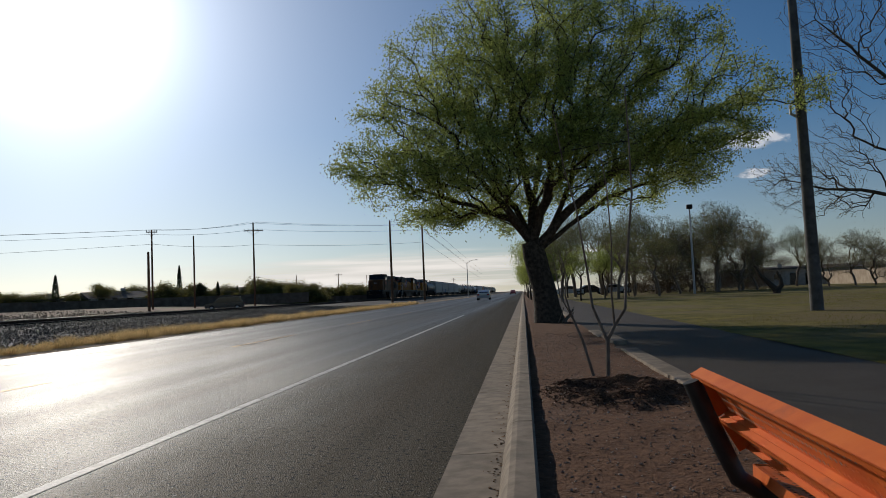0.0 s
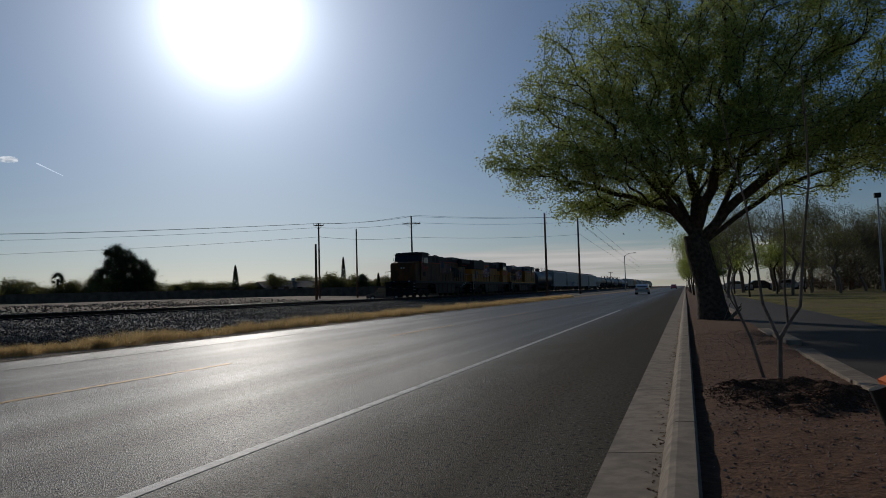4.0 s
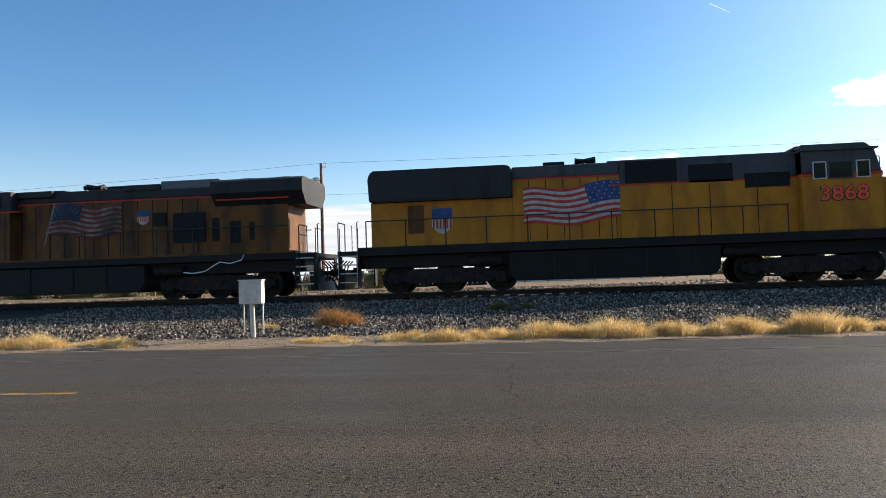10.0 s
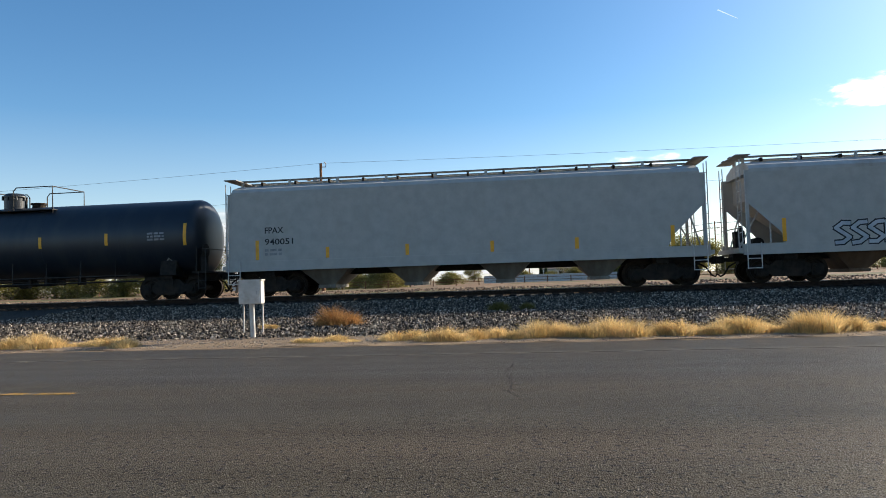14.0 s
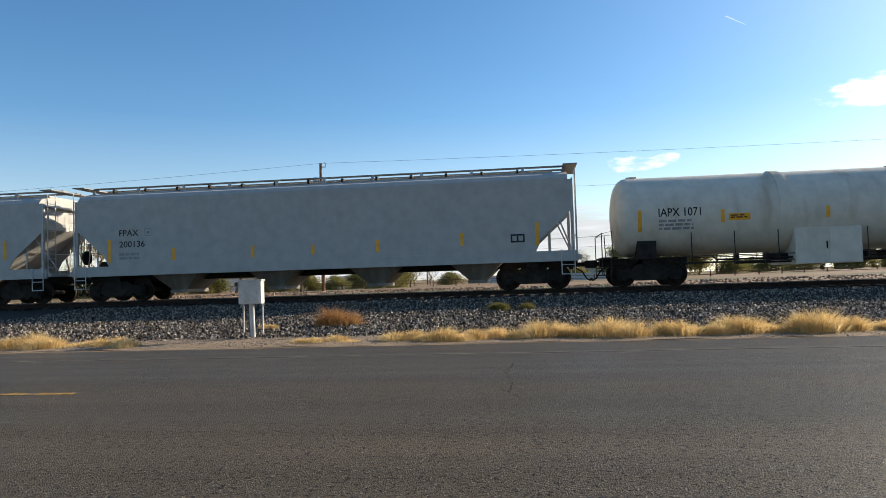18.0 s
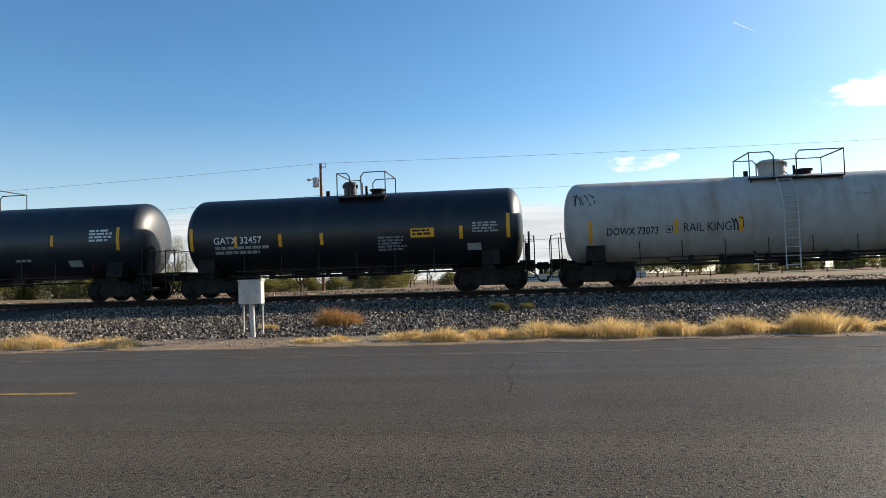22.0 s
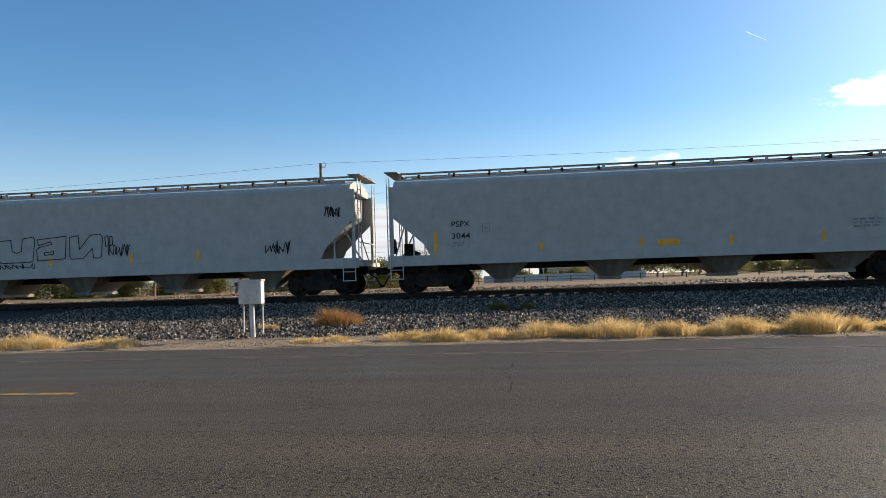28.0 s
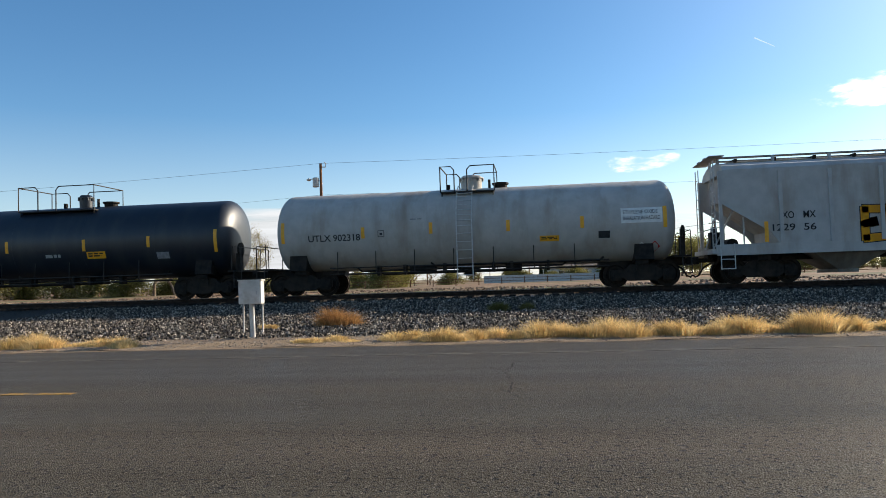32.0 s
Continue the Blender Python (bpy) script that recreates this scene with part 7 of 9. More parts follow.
# ---------------------------------------------------------------- poles and wires
def utility_pole(az, r, top, arms=(), lean=0.0, width=0.15, label="weathered wooden utility pole", extra=None, base=0.0):
    p = around(az, r)
    ob = empty("utility_pole", pose(p.x, p.y, base + p.z, 0, lean, az))
    tagged(ob, label, "utility pole", "utility poles along the railway")
    part("shaft", tube(bmesh.new(), [(0, 0, -0.3), (0, 0, top * 0.5), (0, 0, top)], [width, width * 0.85, width * 0.68], 12), POLE_WOOD, ob, smooth=True)
    for z, w in arms:
        part("crossarm", boxed(-w, w, -0.06, 0.06, z - 0.06, z + 0.06, 0.01), POLE_WOOD, ob)
        bm = bmesh.new()
        for x in (-w * 0.92, -w * 0.45, w * 0.45, w * 0.92):
            cyl(bm, (x, 0, z + 0.06), (x, 0, z + 0.26), 0.05, 8, 0.035)
        part("insulator", bm, GALV, ob)
        part("brace", tube(bmesh.new(), [(-w * 0.6, 0.07, z - 0.05), (0, 0.12, z - 0.6), (w * 0.6, 0.07, z - 0.05)], 0.02, 5), GALV, ob)
    if extra == "transformer":
        part("transformer", tube(bmesh.new(), [(-0.42, 0, top - 1.95), (-0.42, 0, top - 1.9), (-0.42, 0, top - 1.2), (-0.42, 0, top - 1.15)], [0.2, 0.25, 0.25, 0.12], 14), GALV, ob, smooth=True)
        part("lamp_arm", tube(bmesh.new(), [(0, 0, top - 1.5), (-0.5, 0, top - 1.25), (-0.85, 0, top - 1.3)], 0.035, 6), GALV, ob)
        part("lamp_head", tube(bmesh.new(), [(-0.8, 0, top - 1.36), (-0.95, 0, top - 1.32), (-1.15, 0, top - 1.36)], [0.05, 0.14, 0.05], 10), GALV, ob, smooth=True)
        part("top_bracket", tube(bmesh.new(), [(0, 0, top - 0.3), (0.4, 0, top - 0.3), (0.42, 0, top - 0.05), (0.3, 0, top + 0.1)], 0.04, 6), GALV, ob)
    if extra == "light":
        part("lamp_arm", tube(bmesh.new(), [(0, 0, top - 1.8), (1.2, 0, top - 1.1), (2.4, 0, top - 1.0)], 0.05, 6), GALV, ob)
        part("lamp_head", tube(bmesh.new(), [(2.2, 0, top - 1.05), (2.5, 0, top - 1.0), (3.0, 0, top - 1.05)], [0.06, 0.2, 0.06], 8), GALV, ob, smooth=True)
        part("transformer", tube(bmesh.new(), [(-0.38, 0, top - 1.7), (-0.38, 0, top - 0.4)], 0.28, 12), LOCO_BLACK, ob)
    return Vector((p.x, p.y, base + p.z + top))


W0 = utility_pole(106.7, 60, 10.75, width=0.16, extra="transformer", label="brown wooden utility pole with a transformer and lamp", base=0.2)
P1 = utility_pole(27.75, 104, 10.8, ((10.5, 0.7),), base=0.15)
P1b = utility_pole(28.0, 98, 7.7, width=0.2)
P2 = utility_pole(24.85, 112, 10.75, base=0.1)
P3 = utility_pole(20.52, 108, 12.55, ((11.35, 1.35),))
P4 = utility_pole(10.05, 112, 12.75, width=0.2)
P5 = utility_pole(7.52, 128, 13.6, width=0.2)
LP = utility_pole(52.6, 88, 11.8, extra="light", label="dark wooden pole with a street light arm", width=0.2, base=0.2)
QP = utility_pole(55.95, 128, 10.2, ((9.9, 1.0),), base=0.2)
QPb = utility_pole(56.6, 150, 5.6, base=0.2)
RP = utility_pole(76.8, 140, 9.6, ((9.3, 1.0), (8.4, 0.8)), base=0.2)
SP = utility_pole(90.62, 178, 10.2, ((9.5, 1.4),), base=0.2)
utility_pole(98.6, 150, 7.0, ((6.6, 0.8),), base=0.2)
utility_pole(94.9, 260, 7.4, base=0.2)
utility_pole(93.7, 300, 6.4, base=0.2)
utility_pole(14.2, 190, 7.2, ((6.8, 0.9),))
utility_pole(12.0, 260, 8.0)
utility_pole(5.2, 330, 8.0, ((7.6, 1.0),))
utility_pole(17.4, 200, 6.8)


def wire(pts, sag, radius=0.012, name="power_line"):
    bm = bmesh.new()
    for a, b in zip(pts, pts[1:]):
        a, b = Vector(a), Vector(b)
        line = [a.lerp(b, k / 12) - Vector((0, 0, sag * 4 * (k / 12) * (1 - k / 12))) for k in range(13)]
        tube(bm, line, radius, 4, False)
    return tagged(part(name, bm, WIRE), "thin dark overhead power line strung between poles", "power line", "overhead lines")


far_w = W0 + Vector((9, -50, -2.9))
wire([far_w, W0, LP + Vector((0, 0, 0.1))], 0.22, 0.011)
wire([far_w - Vector((0, 0, 2.65)), W0 - Vector((0, 0, 2.6)), LP - Vector((0, 0, 2.9))], 0.22, 0.010)
for dx, dz in ((-0.9, 0.0), (0.9, 0.0), (0, -1.0), (0.3, -3.2)):
    o = Vector((dx, 0, dz))
    wire([around(63, 128, 10.3) + o, QP + o, P1 + o * 0.6, P3 + o, P5 + o, around(3.0, 330, 10.5) + o], 0.35, 0.022)
for dx in (-0.9, 0.9):
    o = Vector((dx, dx * 0.3, -0.3))
    wire([around(104, 210, 10) + o, SP + o, RP + o, QP + o], 0.6, 0.024)
wire([SP - Vector((0, 0, 2.6)), RP - Vector((0, 0, 2.4)), QP - Vector((0, 0, 3.0)), LP - Vector((0, 0, 4.0))], 0.5, 0.024)

# the park's own poles
lamp_a = empty("park_pole", pose(9.285, 24.5, 0.05, 0.4, -0.6, 0))
tagged(lamp_a, "tall smooth grey floodlight pole on the lawn", "pole")
part("shaft", tube(bmesh.new(), [(0, 0, -0.2), (0, 0, 6), (0, 0, 13)], [0.21, 0.165, 0.115], 14), GREY_POLE, lamp_a, smooth=True)
part("bracket", tube(bmesh.new(), [(-0.14, 0, 6.3), (-0.32, 0, 6.4), (-0.32, 0, 6.7)], 0.05, 6), GALV, lamp_a)
lamp_b = empty("park_lamp", pose(*around(-12.92, 78, 0.06)))
tagged(lamp_b, "slender pale park lamp post", "lamp post")
part("shaft", tube(bmesh.new(), [(0, 0, -0.2), (0, 0, 8.7)], [0.12, 0.08], 10), GALV, lamp_b)
part("lamp_head", boxed(-0.28, 0.28, -0.2, 0.2, 8.6, 9.05, 0.05), LOCO_BLACK, lamp_b)
st = empty("street_lamp", pose(*around(4.11, 205, 0)))
tagged(st, "grey street lamp with a long arm", "street lamp")
part("shaft", tube(bmesh.new(), [(0, 0, 0), (0, 0, 9.6)], [0.14, 0.09], 10), GALV, st)
part("arm", tube(bmesh.new(), [(0, 0, 9.5), (1.2, 0, 10.2), (2.4, 0, 10.3)], 0.06, 6), GALV, st)
part("lamp_head", boxed(2.3, 3.0, -0.15, 0.15, 10.22, 10.4, 0.04), GALV, st)


# ---------------------------------------------------------------- trees
def leaf_mesh(name, centres, size, material, parent, label="", squash=1.0):
    n = len(centres)
    c = np.asarray(centres, float)
    u = rng.normal(size=(n, 3))
    u /= np.linalg.norm(u, axis=1)[:, None]
    w = rng.normal(size=(n, 3))
    w -= (w * u).sum(1)[:, None] * u
    w /= np.linalg.norm(w, axis=1)[:, None]
    s = (size * (0.6 + 0.8 * rng.random(n)))[:, None]
    v = np.stack([c - u * s, c + w * s * 0.42, c + u * s, c - w * s * 0.42], 1)
    f = (np.arange(n) * 4)[:, None] + np.array([0, 1, 2, 3])
    return raw(name, v.reshape(-1, 3).tolist(), f.tolist(), material, parent, label)


def skeleton(trunk, targets, step, rnd, droop=0.0, limbs=()):
    """Grow branches from trunk nodes to every target; nodes and parents."""
    pos = [Vector(p) for p in trunk]
    par = [-1] + list(range(len(trunk) - 1))
    start = max(0, len(trunk) - 3)
    for limb in limbs:
        last = limb[0]
        a = pos[last]
        for q in limb[1:]:
            q = Vector(q)
            n = max(1, int((q - a).length / step))
            for k in range(1, n + 1):
                pos.append(a.lerp(q, k / n) + Vector((rnd.uniform(-1, 1), rnd.uniform(-1, 1), rnd.uniform(-1, 1))) * step * 0.12)
                par.append(last)
                last = len(pos) - 1
            a = q
    if limbs:
        start = len(trunk)
    arr = np.array([list(p) for p in pos])
    run = [0.0] * len(pos)              # way from the fork along the wood
    for i in range(len(trunk), len(pos)):
        run[i] = run[par[i]] + (pos[i] - pos[par[i]]).length
    run = np.array(run)
    tips = []
    fork = Vector(trunk[-1])
    for t in sorted(targets, key=lambda q: (q - fork).length):
        d = np.linalg.norm(arr[start:] - np.array(t), axis=1) + 0.25 * np.maximum(0, arr[start:, 2] - t.z) + 0.38 * run[start:]
        i = int(np.argmin(d)) + start
        a = pos[i]
        n = max(2, int((t - a).length / step))
        bend = Vector((rnd.uniform(-1, 1), rnd.uniform(-1, 1), rnd.uniform(0.2, 1.0) - droop)) * (t - a).length * 0.10
        new_pts = []
        for k in range(1, n + 1):
            f = k / n
            p = a.lerp(t, f) + bend * math.sin(f * math.pi) + Vector((rnd.uniform(-1, 1), rnd.uniform(-1, 1), rnd.uniform(-1, 1))) * step * 0.055
            pos.append(p)
            par.append(i if k == 1 else len(pos) - 2)
            new_pts.append(list(p))
        arr = np.concatenate([arr, np.array(new_pts)])
        run = np.concatenate([run, run[i] + (t - a).length * np.arange(1, n + 1) / n])
        tips.append(len(pos) - 1)
    return pos, par, tips


def wood_mesh(name, pos, par, tip_r, power, base_r, material, parent, seg=5):
    cnt = np.ones(len(pos)) * 0.0
    kids = [0] * len(pos)
    for p in par:
        if p >= 0:
            kids[p] += 1
    load = [1.0 if k == 0 else 0.0 for k in kids]
    for i in range(len(pos) - 1, 0, -1):
        load[par[i]] += load[i]
    rad = [min(base_r, tip_r * l ** power) for l in load]
    verts, faces = [], []
    for i, p in enumerate(par):
        if p < 0:
            continue
        a, b = pos[p], pos[i]
        d = b - a
        if d.length < 1e-5:
            continue
        sd = d.orthogonal().normalized()
        up = d.normalized().cross(sd)
        s = 12 if rad[p] > 0.12 else seg
        r0 = rad[p] if rad[p] < rad[i] * 1.6 else rad[i] * 1.35
        o = len(verts)
        for q, r in ((a - d * 0.04, r0), (b, rad[i])):
            for k in range(s):
                an = 2 * math.pi * k / s
                verts.append(q + (sd * math.cos(an) + up * math.sin(an)) * r)
        for k in range(s):
            faces.append((o + k, o + (k + 1) % s, o + s + (k + 1) % s, o + s + k))
    return raw(name, verts, faces, material, parent, smooth=True)


def lump_points(lumps, n, rnd, shell=0.0):
    tot = sum(l[3] ** 2 for l in lumps)
    out = []
    for cx, cy, cz, r, *sq in lumps:
        for k in range(max(1, int(n * r * r / tot))):
            d = Vector((rnd.gauss(0, 1), rnd.gauss(0, 1), rnd.gauss(0, 1))).normalized()
            q = r * (shell + (1 - shell) * rnd.random() ** 0.4)
            out.append(Vector((cx, cy, cz)) + Vector((d.x * q, d.y * q, d.z * q * (sq[0] if sq else 0.75))))
    return out


LEAF = island_vary(surface("elm_leaf", (0.215, 0.265, 0.06), (0.42, 0.46, 0.13), 0.9, 0.55, translucent=0.66), 0.45)
LEAF_DARK = island_vary(surface("dark_foliage", (0.022, 0.034, 0.014), (0.05, 0.065, 0.025), 0.8, 0.7, translucent=0.25), 0.4)
LEAF_OLIVE = island_vary(surface("olive_foliage", (0.13, 0.125, 0.035), (0.25, 0.22, 0.07), 0.8, 0.7, translucent=0.4), 0.4)
LEAF_PALE = island_vary(surface("budding_foliage", (0.20, 0.18, 0.08), (0.32, 0.28, 0.14), 0.8, 0.7, translucent=0.4), 0.4)
LEAF_BROWN = island_vary(surface("russet_foliage", (0.08, 0.06, 0.037), (0.145, 0.108, 0.066), 0.8, 0.7, translucent=0.2), 0.4)


def big_tree():
    rnd = random.Random(7)
    ob = empty("shade_tree", pose(0.70, 22.9, 0.1))
    tagged(ob, "large spreading elm in fresh green leaf beside the kerb", "tree", "park trees")
    trunk = [(0.1, 0, -0.2), (0.05, 0, 0.4), (-0.05, 0, 1.0), (-0.2, 0, 1.6), (-0.3, 0, 2.1), (-0.38, 0, 2.5)]
    limbs = [(5, (-0.9, 0, 3.2), (-2.2, -0.2, 3.7), (-3.8, -0.4, 4.3)), (5, (-0.8, 0.3, 3.6), (-2.0, 0.5, 5.4), (-3.2, 0.6, 6.6)), (5, (-0.3, 0, 3.6), (-0.6, 0.2, 5.6), (-0.9, 0.3, 8.0)),
             (4, (0.3, 0.1, 3.0), (1.0, 0.2, 4.4), (1.4, 0.3, 6.4), (1.9, 0.3, 8.6)), (4, (0.5, -0.2, 3.1), (1.8, -0.5, 4.2), (3.6, -0.4, 5.2), (5.6, 0, 6.2)), (5, (0.1, -0.7, 3.7), (0.4, -1.4, 5.2)),
             (5, (-0.2, 0.8, 4.0), (0.3, 1.8, 6.2)), (4, (0.8, 0.5, 3.0), (2.2, 1.0, 3.9), (3.4, 1.1, 4.3)), (5, (-1.4, -0.8, 3.9), (-2.4, -1.2, 5.0))]
    lumps = [(-5.4, -0.3, 5.2, 1.2, 0.6), (-4.6, -0.5, 4.6, 1.7, 0.55), (-4.3, 0.5, 6.8, 1.9), (-2.8, 0.2, 8.8, 2.0), (-0.2, 0.0, 10.0, 2.3), (2.2, 0.3, 9.7, 2.1), (4.3, 0, 8.3, 2.0, 0.6), (6.2, 0.2, 7.3, 1.6, 0.5), (8.0, 0, 6.7, 1.0, 0.45),
             (5.0, -0.4, 5.5, 1.9, 0.5), (2.6, -1.5, 5.6, 2.2, 0.6), (0.2, -1.8, 6.4, 2.4), (-2.2, -1.2, 5.4, 2.1, 0.7), (0.4, 2.2, 7.4, 2.6), (-2.8, 0.3, 3.7, 1.4, 0.4), (3.3, 1.2, 4.4, 1.8, 0.45), (-1.4, 1.6, 8.2, 2.2), (-0.5, 0.2, 4.9, 2.0, 0.6), (1.6, 0.2, 7.0, 2.2), (-3.6, 0.0, 5.8, 1.9), (-1.6, -0.5, 7.0, 2.2), (3.8, 0.2, 6.6, 1.9), (-2.0, 0.4, 4.1, 1.7, 0.7), (-0.9, 1.6, 3.6, 1.2, 0.7), (-3.4, 0.2, 3.5, 1.2, 0.4), (1.6, 1.0, 4.3, 1.6, 0.5), (4.6, 0.6, 4.6, 1.5, 0.5),
             (-1.5, -2.5, 4.7, 1.9, 0.6), (1.5, -2.6, 4.8, 1.9, 0.6), (3.8, -1.6, 4.9, 1.7, 0.5), (-3.8, -1.4, 4.7, 1.6, 0.5), (0.0, -2.4, 8.4, 2.2), (2.6, -1.4, 8.2, 2.0), (-3.2, -1.2, 7.4, 1.9), (5.6, 0.2, 6.0, 1.6, 0.5), (0.2, -2.2, 5.7, 1.8)]
    tg = lump_points(lumps, 2700, rnd, 0.3)
    pos, par, tips = skeleton(trunk, tg, 0.42, rnd, limbs=limbs)
    wood_mesh("trunk", pos, par, 0.008, 0.54, 0.37, BARK, ob)
    flare = bmesh.new()
    tube(flare, [(0.08, 0, -0.15), (0.04, 0, 0.12), (0.0, 0, 0.5), (-0.06, 0, 1.0)], [0.56, 0.46, 0.40, 0.37], 16)
    part("root_flare", flare, BARK, ob, smooth=True)
    pts = []
    for i in tips:
        for k in range(rnd.randrange(66, 118)):
            b = pos[i].lerp(pos[par[i]], rnd.random() * 1.5)
            pts.append(b + Vector((rnd.gauss(0, 0.17), rnd.gauss(0, 0.17), rnd.gauss(0, 0.13))))
    leaf_mesh("crown", pts, 0.042, LEAF, ob, "fresh green leaves with gaps")
    bm = bmesh.new()
    for k in range(9):
        a = rnd.uniform(-1.2, 0.5)
        x0, y0 = 0.5 * math.cos(a), -0.5 + 0.3 * math.sin(a)
        tube(bm, [(x0, y0, 0.0), (x0 + 0.3 * math.cos(a), y0 + 0.2 * math.sin(a), 0.25 + rnd.random() * 0.25)], [0.02, 0.008], 5)
    part("root_suckers", bm, TWIG, ob)
    return ob


ELM = big_tree()
# the same kind of tree stands further on in the row
for x, y, turn, size in ((2.2, 74.0, 250, 0.6),):
    copy_thing(ELM, pose(x, y, 0.05, 0, 0, turn) @ Matrix.Diagonal((size, size, size, 1)))


def make_tree(name, height, spread, tips, leaves, leaf_size, mat, seed, label, trunk_h=0.35, base_r=0.2, tip_r=0.012, wood=TWIG, scatter=0.3, category="tree", lumps=None, low=0.3):
    """A tree at the origin with the given height and width."""
    rnd = random.Random(seed)
    ob = empty(name)
    tagged(ob, label, category, "")
    th = height * trunk_h
    trunk = [(0, 0, -0.15), (0.02 * height * rnd.uniform(-1, 1), 0, th * 0.5), (0.03 * height * rnd.uniform(-1, 1), 0.02 * height * rnd.uniform(-1, 1), th)]
    if lumps is None:
        lumps = []
        for k in range(9 if low < 0.3 else 7):
            a = rnd.random() * 6.28
            d = spread * 0.5 * rnd.uniform(0.2, 0.72)
            lumps.append((math.cos(a) * d, math.sin(a) * d, th + (height - th) * rnd.uniform(low, 0.8), spread * rnd.uniform(0.17, 0.27)))
        lumps.append((0, 0, height * 0.86, spread * 0.2))
    tg = lump_points(lumps, tips, rnd, 0.3)
    pos, par, tp = skeleton(trunk, tg, max(0.35, height * 0.055), rnd)
    wood_mesh("trunk", pos, par, tip_r, 0.5, base_r, wood, ob, 4)
    if leaves:
        pts = []
        for k in range(leaves):
            b = pos[tp[rnd.randrange(len(tp))]]
            pts.append(b + Vector((rnd.gauss(0, scatter), rnd.gauss(0, scatter), rnd.gauss(0, scatter * 0.8))))
        leaf_mesh("crown", pts, leaf_size, mat, ob)
    return ob


def plant(proto, az, r, scale=1.0, turn=0.0, z=0.1, label="", tall=1.0):
    p = around(az, r, z)
    ob = copy_thing(proto, Matrix.Translation(p) @ Matrix.Rotation(radians(turn), 4, "Z") @ Matrix.Diagonal((scale, scale, scale * tall, 1)))
    if label:
        ob["label"] = label
    return ob


def put(proto, az, r, scale=1.0, turn=0.0, z=0.1, tall=1.0):
    proto.matrix_basis = Matrix.Translation(around(az, r, z)) @ Matrix.Rotation(radians(turn), 4, "Z") @ Matrix.Diagonal((scale, scale, scale * tall, 1))
    return proto


# bare winter trees, budding trees, bushes
BARE = put(make_tree("bare_tree", 8.0, 7.5, 520, 3600, 0.075, LEAF_PALE, 11, "bare branching tree just coming into bud", base_r=0.16, tip_r=0.013, trunk_h=0.08, low=0.18), 128.0, 96, 1.08, 20)
BARE2 = put(make_tree("bare_tree", 9.0, 6.5, 520, 5000, 0.07, LEAF_PALE, 12, "tall thin budding tree with many upright limbs", base_r=0.17, tip_r=0.013, trunk_h=0.07, low=0.2), 119.0, 92, 0.98, 0)
GREENT = put(make_tree("leafing_tree", 6.0, 6.5, 300, 11000, 0.11, LEAF_OLIVE, 13, "rounded olive green tree beyond the railway", base_r=0.14, trunk_h=0.14, scatter=0.45, low=0.05), 83.0, 128, 1.1, 0)
BUSH = put(make_tree("bush", 3.0, 4.6, 200, 8500, 0.10, LEAF_OLIVE, 14, "low olive green desert bush", base_r=0.05, trunk_h=0.06, scatter=0.35, category="bush", low=0.02), 102.4, 105, 1.3, 0)
RUSSET = put(make_tree("park_tree", 9.0, 9.0, 520, 22000, 0.06, LEAF_BROWN, 15, "dense russet twiggy park tree", base_r=0.22, trunk_h=0.12, scatter=0.6, low=0.02), -16.2, 92, 0.95, 0)
DARKT = put(make_tree("pine_tree", 7.0, 5.6, 320, 12000, 0.13, LEAF_DARK, 16, "dark green pine with a broad crown", base_r=0.16, trunk_h=0.1, scatter=0.5, low=0.04), 31.4, 166, 0.7, 0)


def cypress(az, r, h, w, seed, label="narrow dark green cypress"):
    rnd = random.Random(seed)
    ob = empty("cypress", pose(*around(az, r, 0.1)))
    tagged(ob, label, "cypress", "cypresses")
    part("trunk", tube(bmesh.new(), [(0, 0, -0.1), (0, 0, h * 0.8)], [0.12, 0.03], 6), BARK, ob)
    pts = []
    for k in range(1500):
        f = rnd.random() ** 0.8
        rr = w / 2 * (math.sin(math.pi * min(1, 0.12 + f * 0.88)) ** 0.55) * (1.05 - f * 0.55) * rnd.random() ** 0.35
        a = rnd.random() * 6.28
        pts.append(Vector((rr * math.cos(a), rr * math.sin(a), 0.2 + f * (h - 0.2))))
    leaf_mesh("crown", pts, 0.16, LEAF_DARK, ob)


def palm(az, r, h, seed):
    rnd = random.Random(seed)
    ob = empty("palm_tree", pose(*around(az, r, 0.1)))
    tagged(ob, "fan palm with a shaggy round crown", "palm")
    part("trunk", tube(bmesh.new(), [(0, 0, -0.1), (0.05, 0, h * 0.5), (0, 0, h * 0.82)], [0.3, 0.22, 0.2], 10), BARK, ob)
    bm = bmesh.new()
    for k in range(64):
        a, e = rnd.random() * 6.28, rnd.uniform(-0.7, 1.5)
        d = Vector((math.cos(a) * math.cos(e), math.sin(a) * math.cos(e), math.sin(e)))
        c = Vector((0, 0, h * 0.82))
        side = d.cross(Vector((rnd.gauss(0, 1), rnd.gauss(0, 1), rnd.gauss(0, 1)))).normalized()
        L = h * 0.3 * rnd.uniform(0.8, 1.1)
        for j in range(-3, 4):
            q = (d + side * j * 0.22).normalized() * L + Vector((0, 0, -0.12 * L))
            m = d * L * 0.45
            bm.faces.new([bm.verts.new(v) for v in (c + m - side * 0.06, c + m + side * 0.06, c + q)])
    part("fronds", bm, LEAF_DARK, ob)


